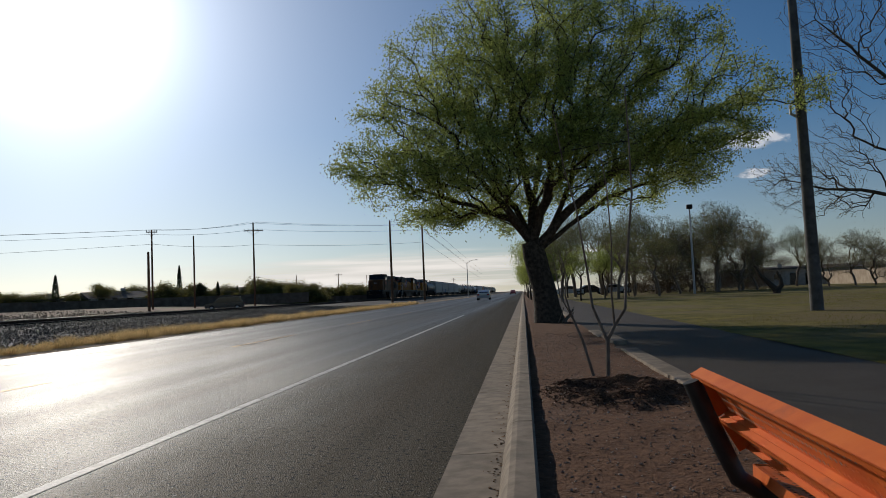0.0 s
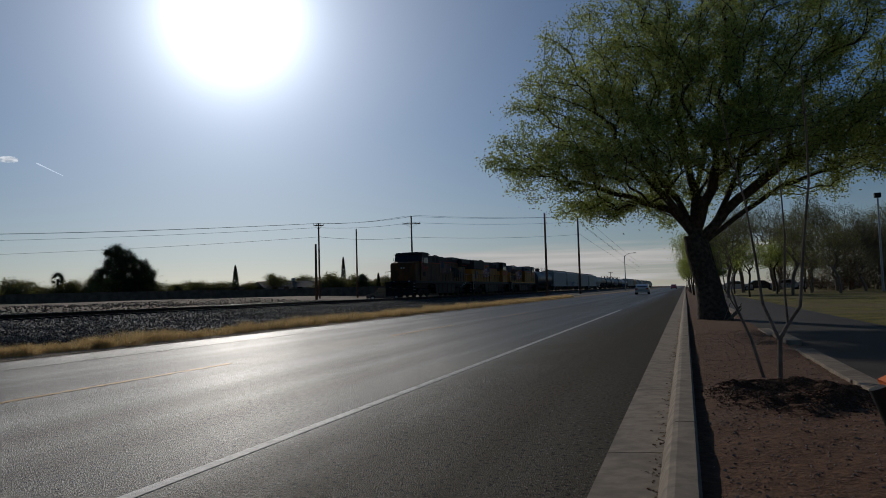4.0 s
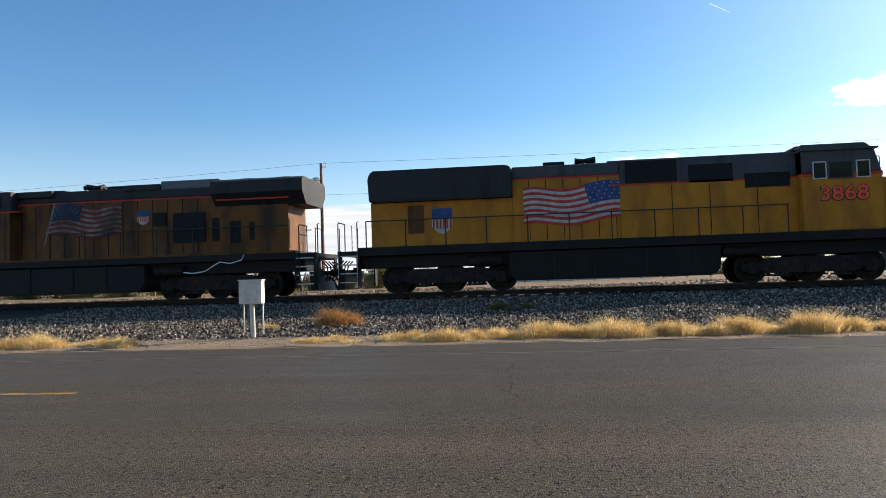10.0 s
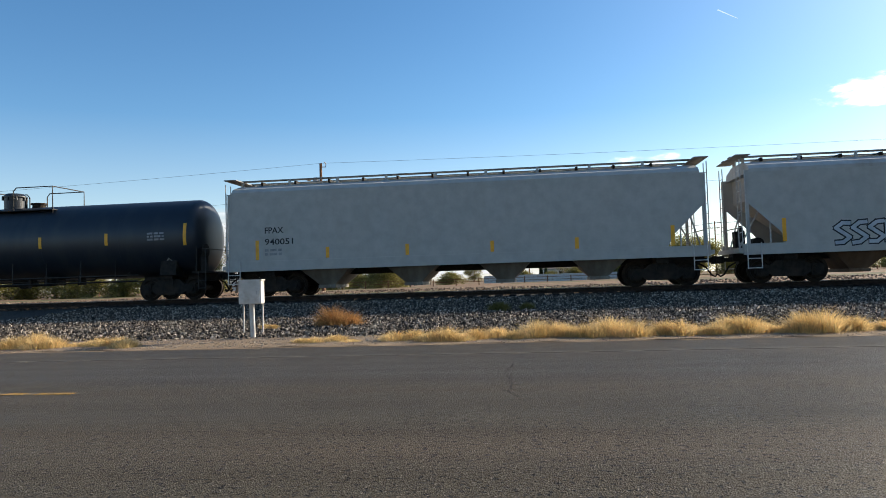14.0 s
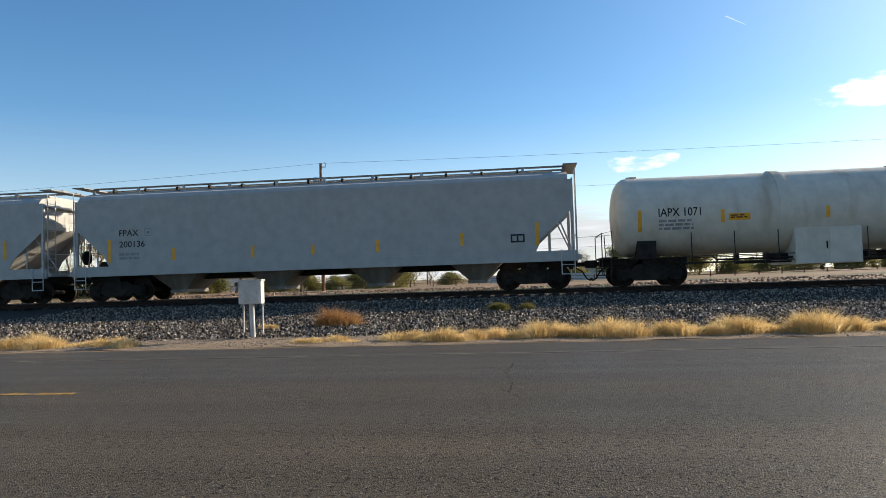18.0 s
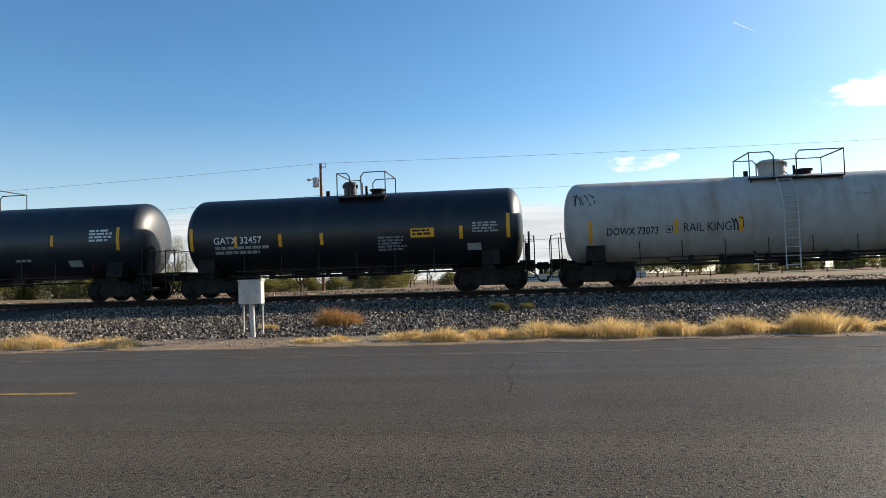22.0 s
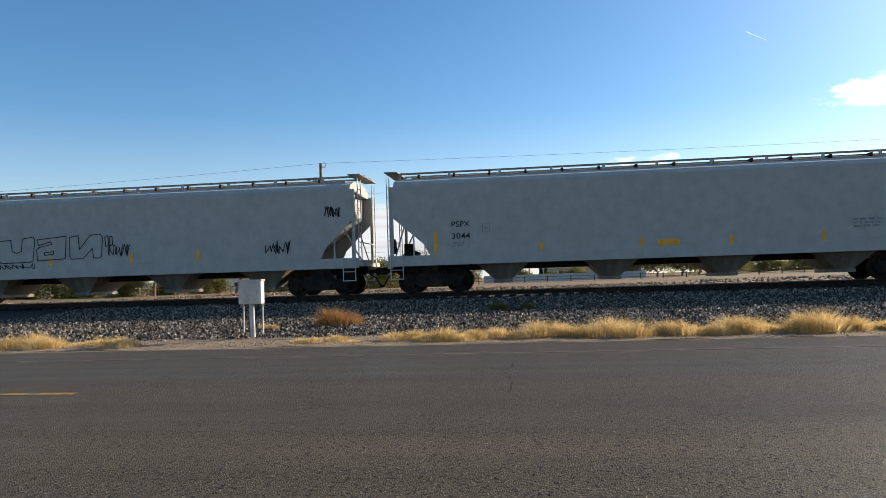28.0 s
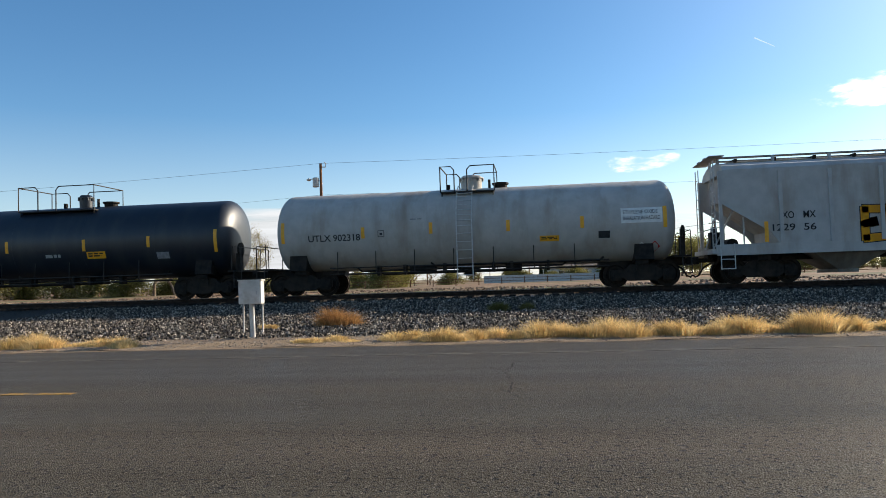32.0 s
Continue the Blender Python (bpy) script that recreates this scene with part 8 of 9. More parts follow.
for az, r, s, t, z in ((125.4, 98, 0.82, 80, 0.1), (121.9, 100, 0.86, 150, 0.1), (130.5, 94, 0.8, 210, 0.1), (133.5, 90, 0.8, 300, 0.1), (98.4, 125, 0.5, 40, 0.2), (99.6, 128, 0.62, 90, 0.2), (86.6, 150, 0.55, 200, 0.2), (62.0, 170, 0.6, 10, 0.2)):
    plant(BARE, az, r, s * (1.3 if az > 105 else 1.3), t, z)
for az, r, s, t in ((113.2, 95, 0.86, 40), (111.8, 97, 0.74, 130), (117.6, 93, 0.7, 220), (88.0, 160, 0.5, 0), (123.6, 108, 0.7, 70), (69.0, 200, 0.75, 0), (59.0, 190, 0.5, 0)):
    plant(BARE2, az, r, s * 1.25, t)
for az, r, s, t, tl in ((79.2, 130, 0.98, 60, 0.8), (78.0, 132, 0.85, 100, 0.85), (81.0, 134, 0.9, 10, 0.8), (95.0, 170, 0.45, 0, 0.9), (92.4, 165, 0.42, 80, 0.8), (28.9, 160, 0.5, 0, 1.0), (19.3, 150, 0.5, 0, 1.0), (20.6, 155, 0.6, 80, 0.8), (22.6, 160, 0.5, 120, 0.9), (17.8, 140, 0.5, 0, 0.9), (31.4, 150, 0.62, 40, 0.8), (58.4, 160, 0.5, 40, 0.8), (60.8, 180, 0.55, 0, 0.8), (75.5, 165, 0.6, 0, 0.6), (13.6, 190, 0.7, 0, 0.7), (15.2, 170, 0.6, 30, 0.6), (44.6, 170, 0.4, 0, 0.7), (50.2, 160, 0.45, 0, 0.7)):
    plant(GREENT, az, r, s * 1.3, t, 0.1, tall=tl * 1.05)
for az, r, s, t, tl in ((104.2, 110, 0.9, 30, 0.8), (101.0, 108, 1.0, 60, 0.9), (106.0, 98, 0.75, 10, 0.7), (107.5, 96, 0.7, 200, 0.8), (109.6, 100, 0.9, 90, 0.7), (111.0, 96, 0.8, 0, 0.6), (115.5, 100, 0.9, 45, 0.7), (118.0, 98, 1.0, 0, 0.6), (121, 94, 1.0, 0, 0.7), (124, 96, 1.1, 70, 0.7), (127, 98, 1.1, 0, 0.7), (130, 96, 1.1, 50, 0.7), (97.0, 120, 0.7, 0, 0.6), (91.6, 150, 0.8, 30, 0.7), (89.0, 140, 0.7, 0, 0.5), (87.2, 140, 0.8, 0, 0.6), (84.5, 132, 1.0, 10, 0.6), (76.0, 140, 0.9, 0, 0.6), (73.4, 150, 1.0, 20, 0.6), (71.5, 155, 1.0, 0, 0.6), (68.0, 150, 1.2, 0, 0.5), (65.2, 150, 1.1, 0, 0.5), (62.6, 150, 1.0, 0, 0.5), (58.4, 140, 0.9, 0, 0.6), (54.0, 120, 1.0, 0, 0.7), (51.0, 118, 0.9, 0, 0.8), (33.0, 150, 0.8, 0, 0.7), (26.8, 150, 1.0, 0, 0.6), (23.6, 150, 0.9, 40, 0.6), (18.6, 150, 1.0, 0, 0.8), (16.8, 150, 1.0, 0, 0.7), (12.9, 160, 1.2, 0, 0.6), (11.4, 170, 1.2, 0, 0.6), (38.0, 160, 0.9, 0, 0.6), (47.4, 150, 0.9, 0, 0.5)):
    plant(BUSH, az, r, s * (1.0 if az > 112 else 0.85 if az > 99 else 1.15), t, 0.1, tall=tl * 1.1)
for az, r, s, t, tl in ((70.6, 160, 0.82, 0, 1.0), (63.9, 165, 0.75, 60, 0.9), (74.4, 170, 0.8, 0, 0.75), (24.5, 150, 0.62, 0, 1.2), (16.1, 170, 0.75, 0, 1.0), (15.4, 172, 0.6, 0, 1.0), (14.4, 168, 0.6, 50, 0.9), (52.0, 105, 0.45, 0, 0.8), (53.2, 108, 0.5, 50, 0.8), (61.9, 170, 0.55, 0, 0.8), (31.9, 165, 0.62, 0, 0.9), (114.45, 100, 0.42, 0, 2.0)):
    plant(DARKT, az, r, s * 1.15, t, 0.1, tall=tl)
PINE = make_tree("pine_tree", 10.5, 11.0, 700, 36000, 0.17, LEAF_DARK, 33, "large dark many-lobed pine behind the yard wall", base_r=0.3, trunk_h=0.2, scatter=0.4,
                      lumps=[(-1.4, 0, 9.0, 1.7, 0.7), (0.2, 0.5, 8.1, 1.9, 0.7), (-1.0, 0, 6.6, 2.5, 0.7), (2.6, 0, 6.4, 1.9, 0.7), (4.1, 0, 4.9, 1.7, 0.7), (1.4, 0, 4.4, 2.8, 0.7), (-3.0, 0, 4.4, 2.2, 0.7), (-4.6, 0, 3.2, 1.5, 0.7), (0, 0, 2.6, 3.4, 0.6), (3.6, 0, 2.8, 2.3, 0.7)])
put(PINE, 41.8, 150, 1.0, 41.8)
for az, r, h, w in ((34.02, 150, 6.4, 1.6), (25.9, 160, 8.2, 1.5), (66.67, 160, 6.6, 1.5), (67.4, 160, 5.8, 1.5), (68.1, 162, 5.0, 1.4), (68.9, 160, 4.4, 1.3), (69.8, 160, 4.2, 1.3), (66.1, 160, 5.4, 1.2), (89.72, 150, 3.6, 0.9), (89.35, 150, 3.2, 0.8), (23.2, 150, 4.4, 1.0), (21.8, 152, 3.6, 0.9)):
    cypress(az, r, h, w, int(az * 10))
hedge = random.Random(41)
az = 12.5
while az < 54:
    plant(BUSH, az, hedge.uniform(146, 166), hedge.uniform(0.9, 1.5), hedge.uniform(0, 360), 0.1, "dusty dark bush in a yard beyond the railway", hedge.uniform(0.5, 0.8))
    az += hedge.uniform(0.8, 1.7)
for az, r, size, tall in ((38.2, 156, 0.62, 0.9), (31.7, 160, 0.78, 0.75), (29.7, 170, 0.5, 0.9), (24.5, 150, 0.75, 1.1), (23.35, 160, 0.55, 1.0), (21.35, 150, 0.6, 1.1), (20.0, 158, 0.62, 0.9), (18.4, 170, 0.7, 0.9)):
    plant(DARKT, az, r, size, az * 31, 0.1, tall=tall)
palm(45.99, 150, 5.2, 1)
palm(57.4, 140, 5.0, 2)
palm(65.0, 175, 4.2, 3)

# yucca stump beyond the track
yu = empty("yucca", pose(*around(108.4, 86, 0.2)))
tagged(yu, "leafless many-armed pollarded trunk", "tree")
bm = bmesh.new()
rnd = random.Random(9)
tube(bm, [(0, 0, -0.1), (0, 0, 1.0)], [0.16, 0.13], 8)
for k in range(7):
    a = k * 0.9
    tube(bm, [(0, 0, 0.9), (0.5 * math.cos(a), 0.5 * math.sin(a), 1.4), (0.8 * math.cos(a), 0.8 * math.sin(a), 2.1 + rnd.random() * 0.3)], [0.1, 0.08, 0.05], 6)
part("trunk", bm, BARK, yu)

# trees of the park and the row along the kerb
for az, r, s, t, tl in ((-13.4, 96, 0.8, 50, 0.9), (-11.2, 100, 0.85, 90, 0.75), (-7.4, 118, 0.8, 10, 0.7), (-19.2, 158, 0.8, 0, 0.65), (-18.0, 104, 0.7, 40, 0.8), (-22.6, 150, 0.8, 10, 0.6), (-25.6, 140, 0.8, 100, 0.65), (-28.5, 130, 0.9, 10, 0.6)):
    plant(RUSSET, az, r, s * 1.15, t, 0.08, tall=tl * 1.1)
for az, r, s, t in ((-14.6, 84, 1.06, 20), (-10.2, 88, 0.85, 60), (-11.9, 80, 0.8, 140), (-20.8, 100, 0.8, 0), (-23.4, 96, 0.75, 60), (-8.6, 74, 0.72, 200), (-6.5, 90, 0.9, 10), (-17.2, 90, 0.8, 100)):
    plant(BARE2, az, r, s, t, 0.08)
for az, r, s, t in ((-21.8, 100, 0.7, 10), (-24.6, 98, 0.75, 80), (-16.0, 88, 0.8, 160), (-12.6, 92, 0.8, 250)):
    plant(BARE, az, r, s, t, 0.08)
LEAF_BUD = island_vary(surface("bud_green", (0.13, 0.14, 0.05), (0.24, 0.24, 0.10), 0.8, 0.7, translucent=0.4), 0.4)
BUDDING = put(make_tree("budding_tree", 10.5, 7.0, 760, 15000, 0.05, LEAF_BUD, 51, "tall park tree hazed with pale green buds", base_r=0.2, tip_r=0.011, trunk_h=0.16, wood=TWIG, scatter=0.28, low=0.1), -14.5, 84, 0.98, 0)
for az, r, s, t in ((-11.0, 96, 1.0, 60), (-8.6, 86, 1.05, 140), (-6.2, 100, 1.15, 220), (-4.2, 92, 1.05, 300), (-13.0, 104, 0.9, 20), (-19.8, 112, 0.85, 80)):
    plant(BUDDING, az, r, s, t, 0.08)
for az, r, s, t in ((-3.2, 58, 0.62, 15), (-7.4, 64, 0.66, 110), (-10.4, 70, 0.6, 250)):
    plant(BUDDING, az, r, s, t, 0.08)
ROW = put(make_tree("kerb_tree", 8.5, 6.5, 240, 5200, 0.10, LEAF, 18, "green young tree in the row beside the kerb", base_r=0.18, trunk_h=0.26, scatter=0.4, wood=BARK), -0.8, 78, 0.8, 0)
for az, r, s, t in ((-0.6, 96, 0.75, 10), (-0.5, 116, 0.75, 100), (-0.4, 140, 0.75, 0), (-0.3, 170, 0.7, 40), (-3.4, 130, 0.9, 0)):
    plant(ROW, az, r, s, t, 0.06)
belt = random.Random(77)
az = -4.6
while az > -31:
    if -17 < az < -9:
        plant(RUSSET, az, belt.uniform(88, 118), belt.uniform(0.6, 0.85), belt.uniform(0, 360), 0.08, tall=belt.uniform(0.7, 1.0))
    if belt.random() < 0.6:
        plant(BARE2, az - 0.7, belt.uniform(122, 140), belt.uniform(0.85, 1.25) if az > -17 else belt.uniform(0.6, 0.8), belt.uniform(0, 360), 0.08)
    az -= 1.5
for az, r, s, t in ((-4.6, 62, 0.72, 60), (-6.4, 74, 0.8, 200), (-3.6, 84, 0.8, 310), (-8.2, 82, 0.75, 20)):
    plant(ROW, az, r, s, t, 0.06)
# the near bare tree whose limbs reach in over the lawn
def reaching_tree():
    rnd = random.Random(23)
    ob = empty("bare_tree", pose(*around(-30.0, 27, 0.06), 0, 0, -30.0))
    tagged(ob, "big bare park tree with spreading bud-tipped limbs", "tree", "park trees")
    trunk = [(0, 0, -0.2), (0.05, 0, 1.0), (0.0, 0, 1.9), (-0.1, 0, 2.7)]
    limbs = [(3, (-1.2, 0, 3.3), (-2.4, 0.1, 3.75), (-3.8, 0.1, 3.95), (-5.2, 0.1, 4.6)), (3, (-0.7, 0.2, 4.4), (-1.9, 0.3, 5.0), (-3.2, 0.3, 5.8)), (3, (-0.5, -0.3, 5.2), (-1.5, -0.4, 7.0), (-2.7, -0.4, 8.4), (-3.6, -0.4, 9.6)),
             (3, (0.3, 0.2, 5.0), (0.2, 0.3, 8.0), (0.0, 0.3, 10.5)), (3, (1.0, 0, 4.0), (2.6, 0, 6.0), (4.0, 0, 8.0))]
    lumps = [(-5.2, 0.1, 4.7, 1.1), (-4.3, 0, 4.1, 1.5, 0.7), (-3.4, 0.2, 5.2, 1.5, 0.8), (-3.3, 0.1, 3.4, 0.9, 0.6), (-3.2, -0.3, 8.6, 1.5), (-2.6, -0.2, 7.2, 1.4), (-3.7, -0.3, 9.9, 1.2), (-1.0, 0, 10.4, 2.0), (1.5, 0, 9.0, 2.6), (3.6, 0, 7.2, 2.2)]
    pos, par, tips = skeleton(trunk, lump_points(lumps, 2500, rnd, 0.1), 0.34, rnd, limbs=limbs)
    wood_mesh("trunk", pos, par, 0.0055, 0.5, 0.3, TWIG_DARK, ob, 4)
    pts = []
    for k in range(16000):
        i = tips[rnd.randrange(len(tips))]
        q = pos[i].lerp(pos[par[i]], rnd.random() * 1.6)
        pts.append(q + Vector((rnd.gauss(0, 0.09), rnd.gauss(0, 0.09), rnd.gauss(0, 0.08))))
    leaf_mesh("crown", pts, 0.022, LEAF_PALE, ob, "sparse opening buds")


reaching_tree()
fork = empty("forked_tree", pose(*around(-18.46, 62, 0.06)))
tagged(fork, "small dark forked tree stump on the lawn", "tree")
bm = bmesh.new()
tube(bm, [(0, 0, -0.1), (0, 0, 0.35)], [0.3, 0.26], 10)
tube(bm, [(0, 0, 0.2), (-0.5, 0, 0.8), (-1.2, 0, 1.5), (-1.5, 0, 2.2)], [0.26, 0.2, 0.15, 0.1], 8)
tube(bm, [(0, 0, 0.2), (0.4, 0, 0.6), (0.35, 0, 1.1), (0.1, 0, 1.7)], [0.22, 0.18, 0.15, 0.08], 8)
part("trunk", bm, BARK, fork)


# ---------------------------------------------------------------- sapling and bench
sap = empty("sapling", pose(-0.03, 8.63, 0.02))
tagged(sap, "leafless multi-stemmed young tree in a mulched pit", "sapling")
for pts, r0, r1 in (([(0.95, 0.0, 0.0), (0.97, 0.0, 0.47), (1.06, 0.02, 0.63), (1.19, 0.03, 0.82), (1.25, 0.02, 1.44), (1.34, 0, 2.16), (1.34, 0, 2.76), (1.33, 0, 3.43)], 0.027, 0.006),
                    ([(0.97, 0.0, 0.45), (0.82, 0.03, 0.86), (0.78, 0.05, 1.32), (0.7, 0.06, 1.99), (0.58, 0.1, 2.53), (0.49, 0.1, 3.21)], 0.019, 0.004),
                    ([(0.80, -0.05, 0.0), (0.68, -0.04, 0.48), (0.57, 0.0, 0.77), (0.51, 0.03, 1.01), (0.55, 0.05, 1.2), (0.46, 0.05, 1.54)], 0.019, 0.004),
                    ([(1.06, 0.02, 0.62), (1.04, -0.02, 0.99), (1.07, -0.05, 1.58), (1.05, -0.05, 2.24), (0.98, -0.05, 2.78)], 0.014, 0.004),
                    ([(0.57, 0.0, 0.77), (0.45, 0.0, 1.0), (0.40, 0.02, 1.45)], 0.010, 0.004)):
    n = len(pts)
    part("stem", tube(bmesh.new(), pts, [r0 + (r1 - r0) * i / (n - 1) for i in range(n)], 8), TWIG, sap, smooth=True)

ORANGE = surface("bench_orange", (0.60, 0.105, 0.014), (0.72, 0.16, 0.022), 6, 0.56, stain=(0.30, 0.07, 0.035), stain_scale=5, stain_at=(0.6, 0.75), bump=0.05)
BENCH_BLACK = surface("bench_black", (0.012, 0.012, 0.012), (0.03, 0.028, 0.026), 9, 0.45, bump=0.1)
bench = empty("bench", pose(0, 0, 0.085))
tagged(bench, "orange perforated steel bench with black frames, facing the park", "bench")


def channel(y0, y1, width, lip, upper=None):
    """A pressed steel plank with turned edges and rows of holes along its face."""
    bm = bmesh.new()
    rows = max(3, int(width / 0.027))
    n = int((y1 - y0) / 0.024)
    us = sorted([-width / 2, width / 2] + [-width / 2 + width * (k + f) / rows for k in range(rows) for f in (0.34, 0.66)])
    vs = sorted([y0, y1] + [y0 + (y1 - y0) * (k + f) / n for k in range(n) for f in (0.34, 0.66)])
    verts = [[bm.verts.new((u, v, 0)) for u in us] for v in vs]
    for j in range(len(vs) - 1):
        for i in range(len(us) - 1):
            if i % 2 == 1 and j % 2 == 1:
                continue
            bm.faces.new((verts[j][i], verts[j][i + 1], verts[j + 1][i + 1], verts[j + 1][i]))
    t = 0.003 if lip > 0 else -0.003
    for u, d in ((-width / 2, lip), (width / 2, upper or lip)):
        box(bm, u - 0.0015, u + 0.0015, y0, y1, min(t, -d), max(t, -d))
    if lip < 0:
        box(bm, width / 2 - 0.013, width / 2 + 0.0015, y0, y1, -upper - 0.003, -upper)
    for y in (y0, y1):
        box(bm, -width / 2, width / 2, y - 0.0015, y + 0.0015, min(t, -(upper or lip)), max(t, -(upper or lip)))
    return bm


for x, z, ry, w, lip, nm in ((0.566, 0.689, -119, 0.15, -0.016, "back_plank"), (0.633, 0.568, -119, 0.115, -0.016, "back_plank"), (0.74, 0.455, 3, 0.15, 0.035, "seat_plank"), (0.905, 0.45, 2, 0.15, 0.035, "seat_plank"), (1.065, 0.455, 0, 0.15, 0.035, "seat_plank")):
    part(nm, channel(-1.0, 2.33, w, lip, -0.038 if lip < 0 else None), ORANGE, bench, m=pose(x, 0, z, 0, ry, 0))
for y in (2.26, 0.6, -0.9):
    bm = bmesh.new()
    pts = [(0.485, y, 0.725), (0.52, y, 0.63), (0.565, y, 0.52), (0.60, y, 0.44), (0.66, y, 0.40), (0.76, y, 0.385), (1.08, y, 0.40)]
    tube(bm, pts, 0.028, 10)
    tube(bm, [(0.80, y, 0.39), (0.80, y, 0.0)], 0.036, 10)
    box(bm, 0.72, 0.88, y - 0.08, y + 0.08, -0.03, 0.015)
    part("bench_frame", bm, BENCH_BLACK, bench, "black bent tube frame", smooth=True)
    part("bolt", tube(bmesh.new(), [(0.51, y, 0.66), (0.49, y, 0.655)], 0.012, 8), GALV, bench)


# ---------------------------------------------------------------- parked vehicles
def vehicle(name, label, L, W, H, body_mat, m, van=False):
    ob = empty(name, m)
    tagged(ob, label, "car")
    h0 = 0.28
    low = [(0, h0), (0, 0.68), (0.05, 0.85), (0.9, 0.95), (L - 0.55, 1.0), (L - 0.02, 0.95), (L, 0.55), (L - 0.05, h0)]
    bm = prism(bmesh.new(), low, "x", -W / 2, W / 2)
    bmesh.ops.bevel(bm, geom=bm.edges[:], offset=0.05, segments=2, affect="EDGES")
    part("body", bm, body_mat, ob, smooth=True)
    cab = [(1.0, 0.93), (1.75, H - 0.06), (2.1, H), (L - 0.45 if van else L - 1.3, H), (L - 0.1 if van else L - 0.45, 0.98)]
    bm = prism(bmesh.new(), cab, "x", -W / 2 + 0.12, W / 2 - 0.12)
    bmesh.ops.bevel(bm, geom=bm.edges[:], offset=0.05, segments=2, affect="EDGES")
    part("cabin", bm, body_mat, ob, smooth=True)
    glass = [(1.2, 0.98), (1.82, H - 0.1), (L - 0.6 if van else L - 1.35, H - 0.1), (L - 0.35 if van else L - 0.85, 0.98)]
    part("side_glass", prism(bmesh.new(), glass, "x", -W / 2 + 0.112, W / 2 - 0.112), GLASS_DARK, ob)
    bm = bmesh.new()
    yb = (L - 0.07 if van else L - 0.5)
    bm.faces.new([bm.verts.new(v) for v in ((-W / 2 + 0.25, yb + 0.01, 1.04), (W / 2 - 0.25, yb + 0.01, 1.04), (W / 2 - 0.32, yb - (0.32 if van else 0.75) + 0.02, H - 0.1), (-W / 2 + 0.32, yb - (0.32 if van else 0.75) + 0.02, H - 0.1))])
    part("rear_window", bm, GLASS_DARK, ob)
    for s in (-1, 1):
        part("tail_light", boxed(s * (W / 2 - 0.22) - 0.16, s * (W / 2 - 0.22) + 0.16, L - 0.02, L + 0.015, 0.68, 0.86, 0.02), LOCO_RED, ob)
    part("plate", boxed(-0.2, 0.2, L + 0.002, L + 0.012, 0.5, 0.62), LETTER_DIM, ob)
    part("bumper", boxed(-W / 2 + 0.02, W / 2 - 0.02, L - 0.08, L + 0.05, 0.32, 0.52, 0.03), body_mat, ob)
    for y in (0.85, L - 0.85):
        for s in (-1, 1):
            w = part("wheel", tube(bmesh.new(), [(-0.1, 0, 0), (0.1, 0, 0)], 0.32, 20), LOCO_BLACK, ob, m=Matrix.Translation((s * (W / 2 - 0.09), y, 0.32)), smooth=True)
            part("hubcap", tube(bmesh.new(), [(s * 0.1, 0, 0), (s * 0.112, 0, 0)], 0.19, 14), GALV, w)
    return ob


SILVER = surface("car_silver", (0.42, 0.42, 0.42), (0.5, 0.5, 0.5), 2, 0.3, metal=0.3, coat=0.6)
DARK_CAR = surface("car_dark", (0.012, 0.014, 0.018), (0.02, 0.022, 0.026), 2, 0.25, coat=0.6)
RED_CAR = surface("car_red", (0.35, 0.03, 0.02), (0.45, 0.04, 0.03), 2, 0.35, coat=0.4)
vehicle("sedan", "silver sedan stopped in the road, seen from behind", 4.7, 1.85, 1.46, SILVER, pose(-5.75, 104.5, 0, 0, 0, 180) @ pose(0, -4.7, 0))
v = around(23.3, 96, 0.25)
vehicle("van", "dark minivan parked beyond the railway", 4.8, 1.9, 1.7, DARK_CAR, pose(v.x - 2, v.y + 1, v.z, 0, 0, -70), True)
vehicle("red_car", "small red car far down the road", 4.4, 1.8, 1.5, RED_CAR, pose(-3.6, 250, 0, 0, 0, 0))
for k, (x, y, c) in enumerate(((9.5, 118, SILVER), (13, 119, DARK_CAR), (16.5, 118, SILVER), (20, 120, DARK_CAR), (24, 118, SILVER))):
    vehicle("parked_car", "car parked beyond the park lawn", 4.5, 1.8, 1.48, c, pose(x, y, 0.06, 0, 0, 90 + 4 * k))


# ---------------------------------------------------------------- houses and walls
ROOF = surface("shingle_roof", (0.10, 0.085, 0.075), (0.2, 0.17, 0.15), 3, 0.9, bump=0.4, bump_scale=8)
STUCCO = surface("stucco", (0.40, 0.34, 0.27), (0.52, 0.45, 0.37), 2, 0.9, bump=0.2, bump_scale=20)
STUCCO_W = surface("stucco_white", (0.52, 0.51, 0.5), (0.64, 0.63, 0.61), 2, 0.9, bump=0.2, bump_scale=20)
ADOBE = surface("adobe_wall", (0.10, 0.078, 0.058), (0.17, 0.135, 0.10), 1.2, 0.95, bump=0.3, bump_scale=8)
BLOCK = surface("block_wall", (0.36, 0.28, 0.20), (0.48, 0.39, 0.29), 1.2, 0.9, bump=0.3, bump_scale=10, vary=0.1)


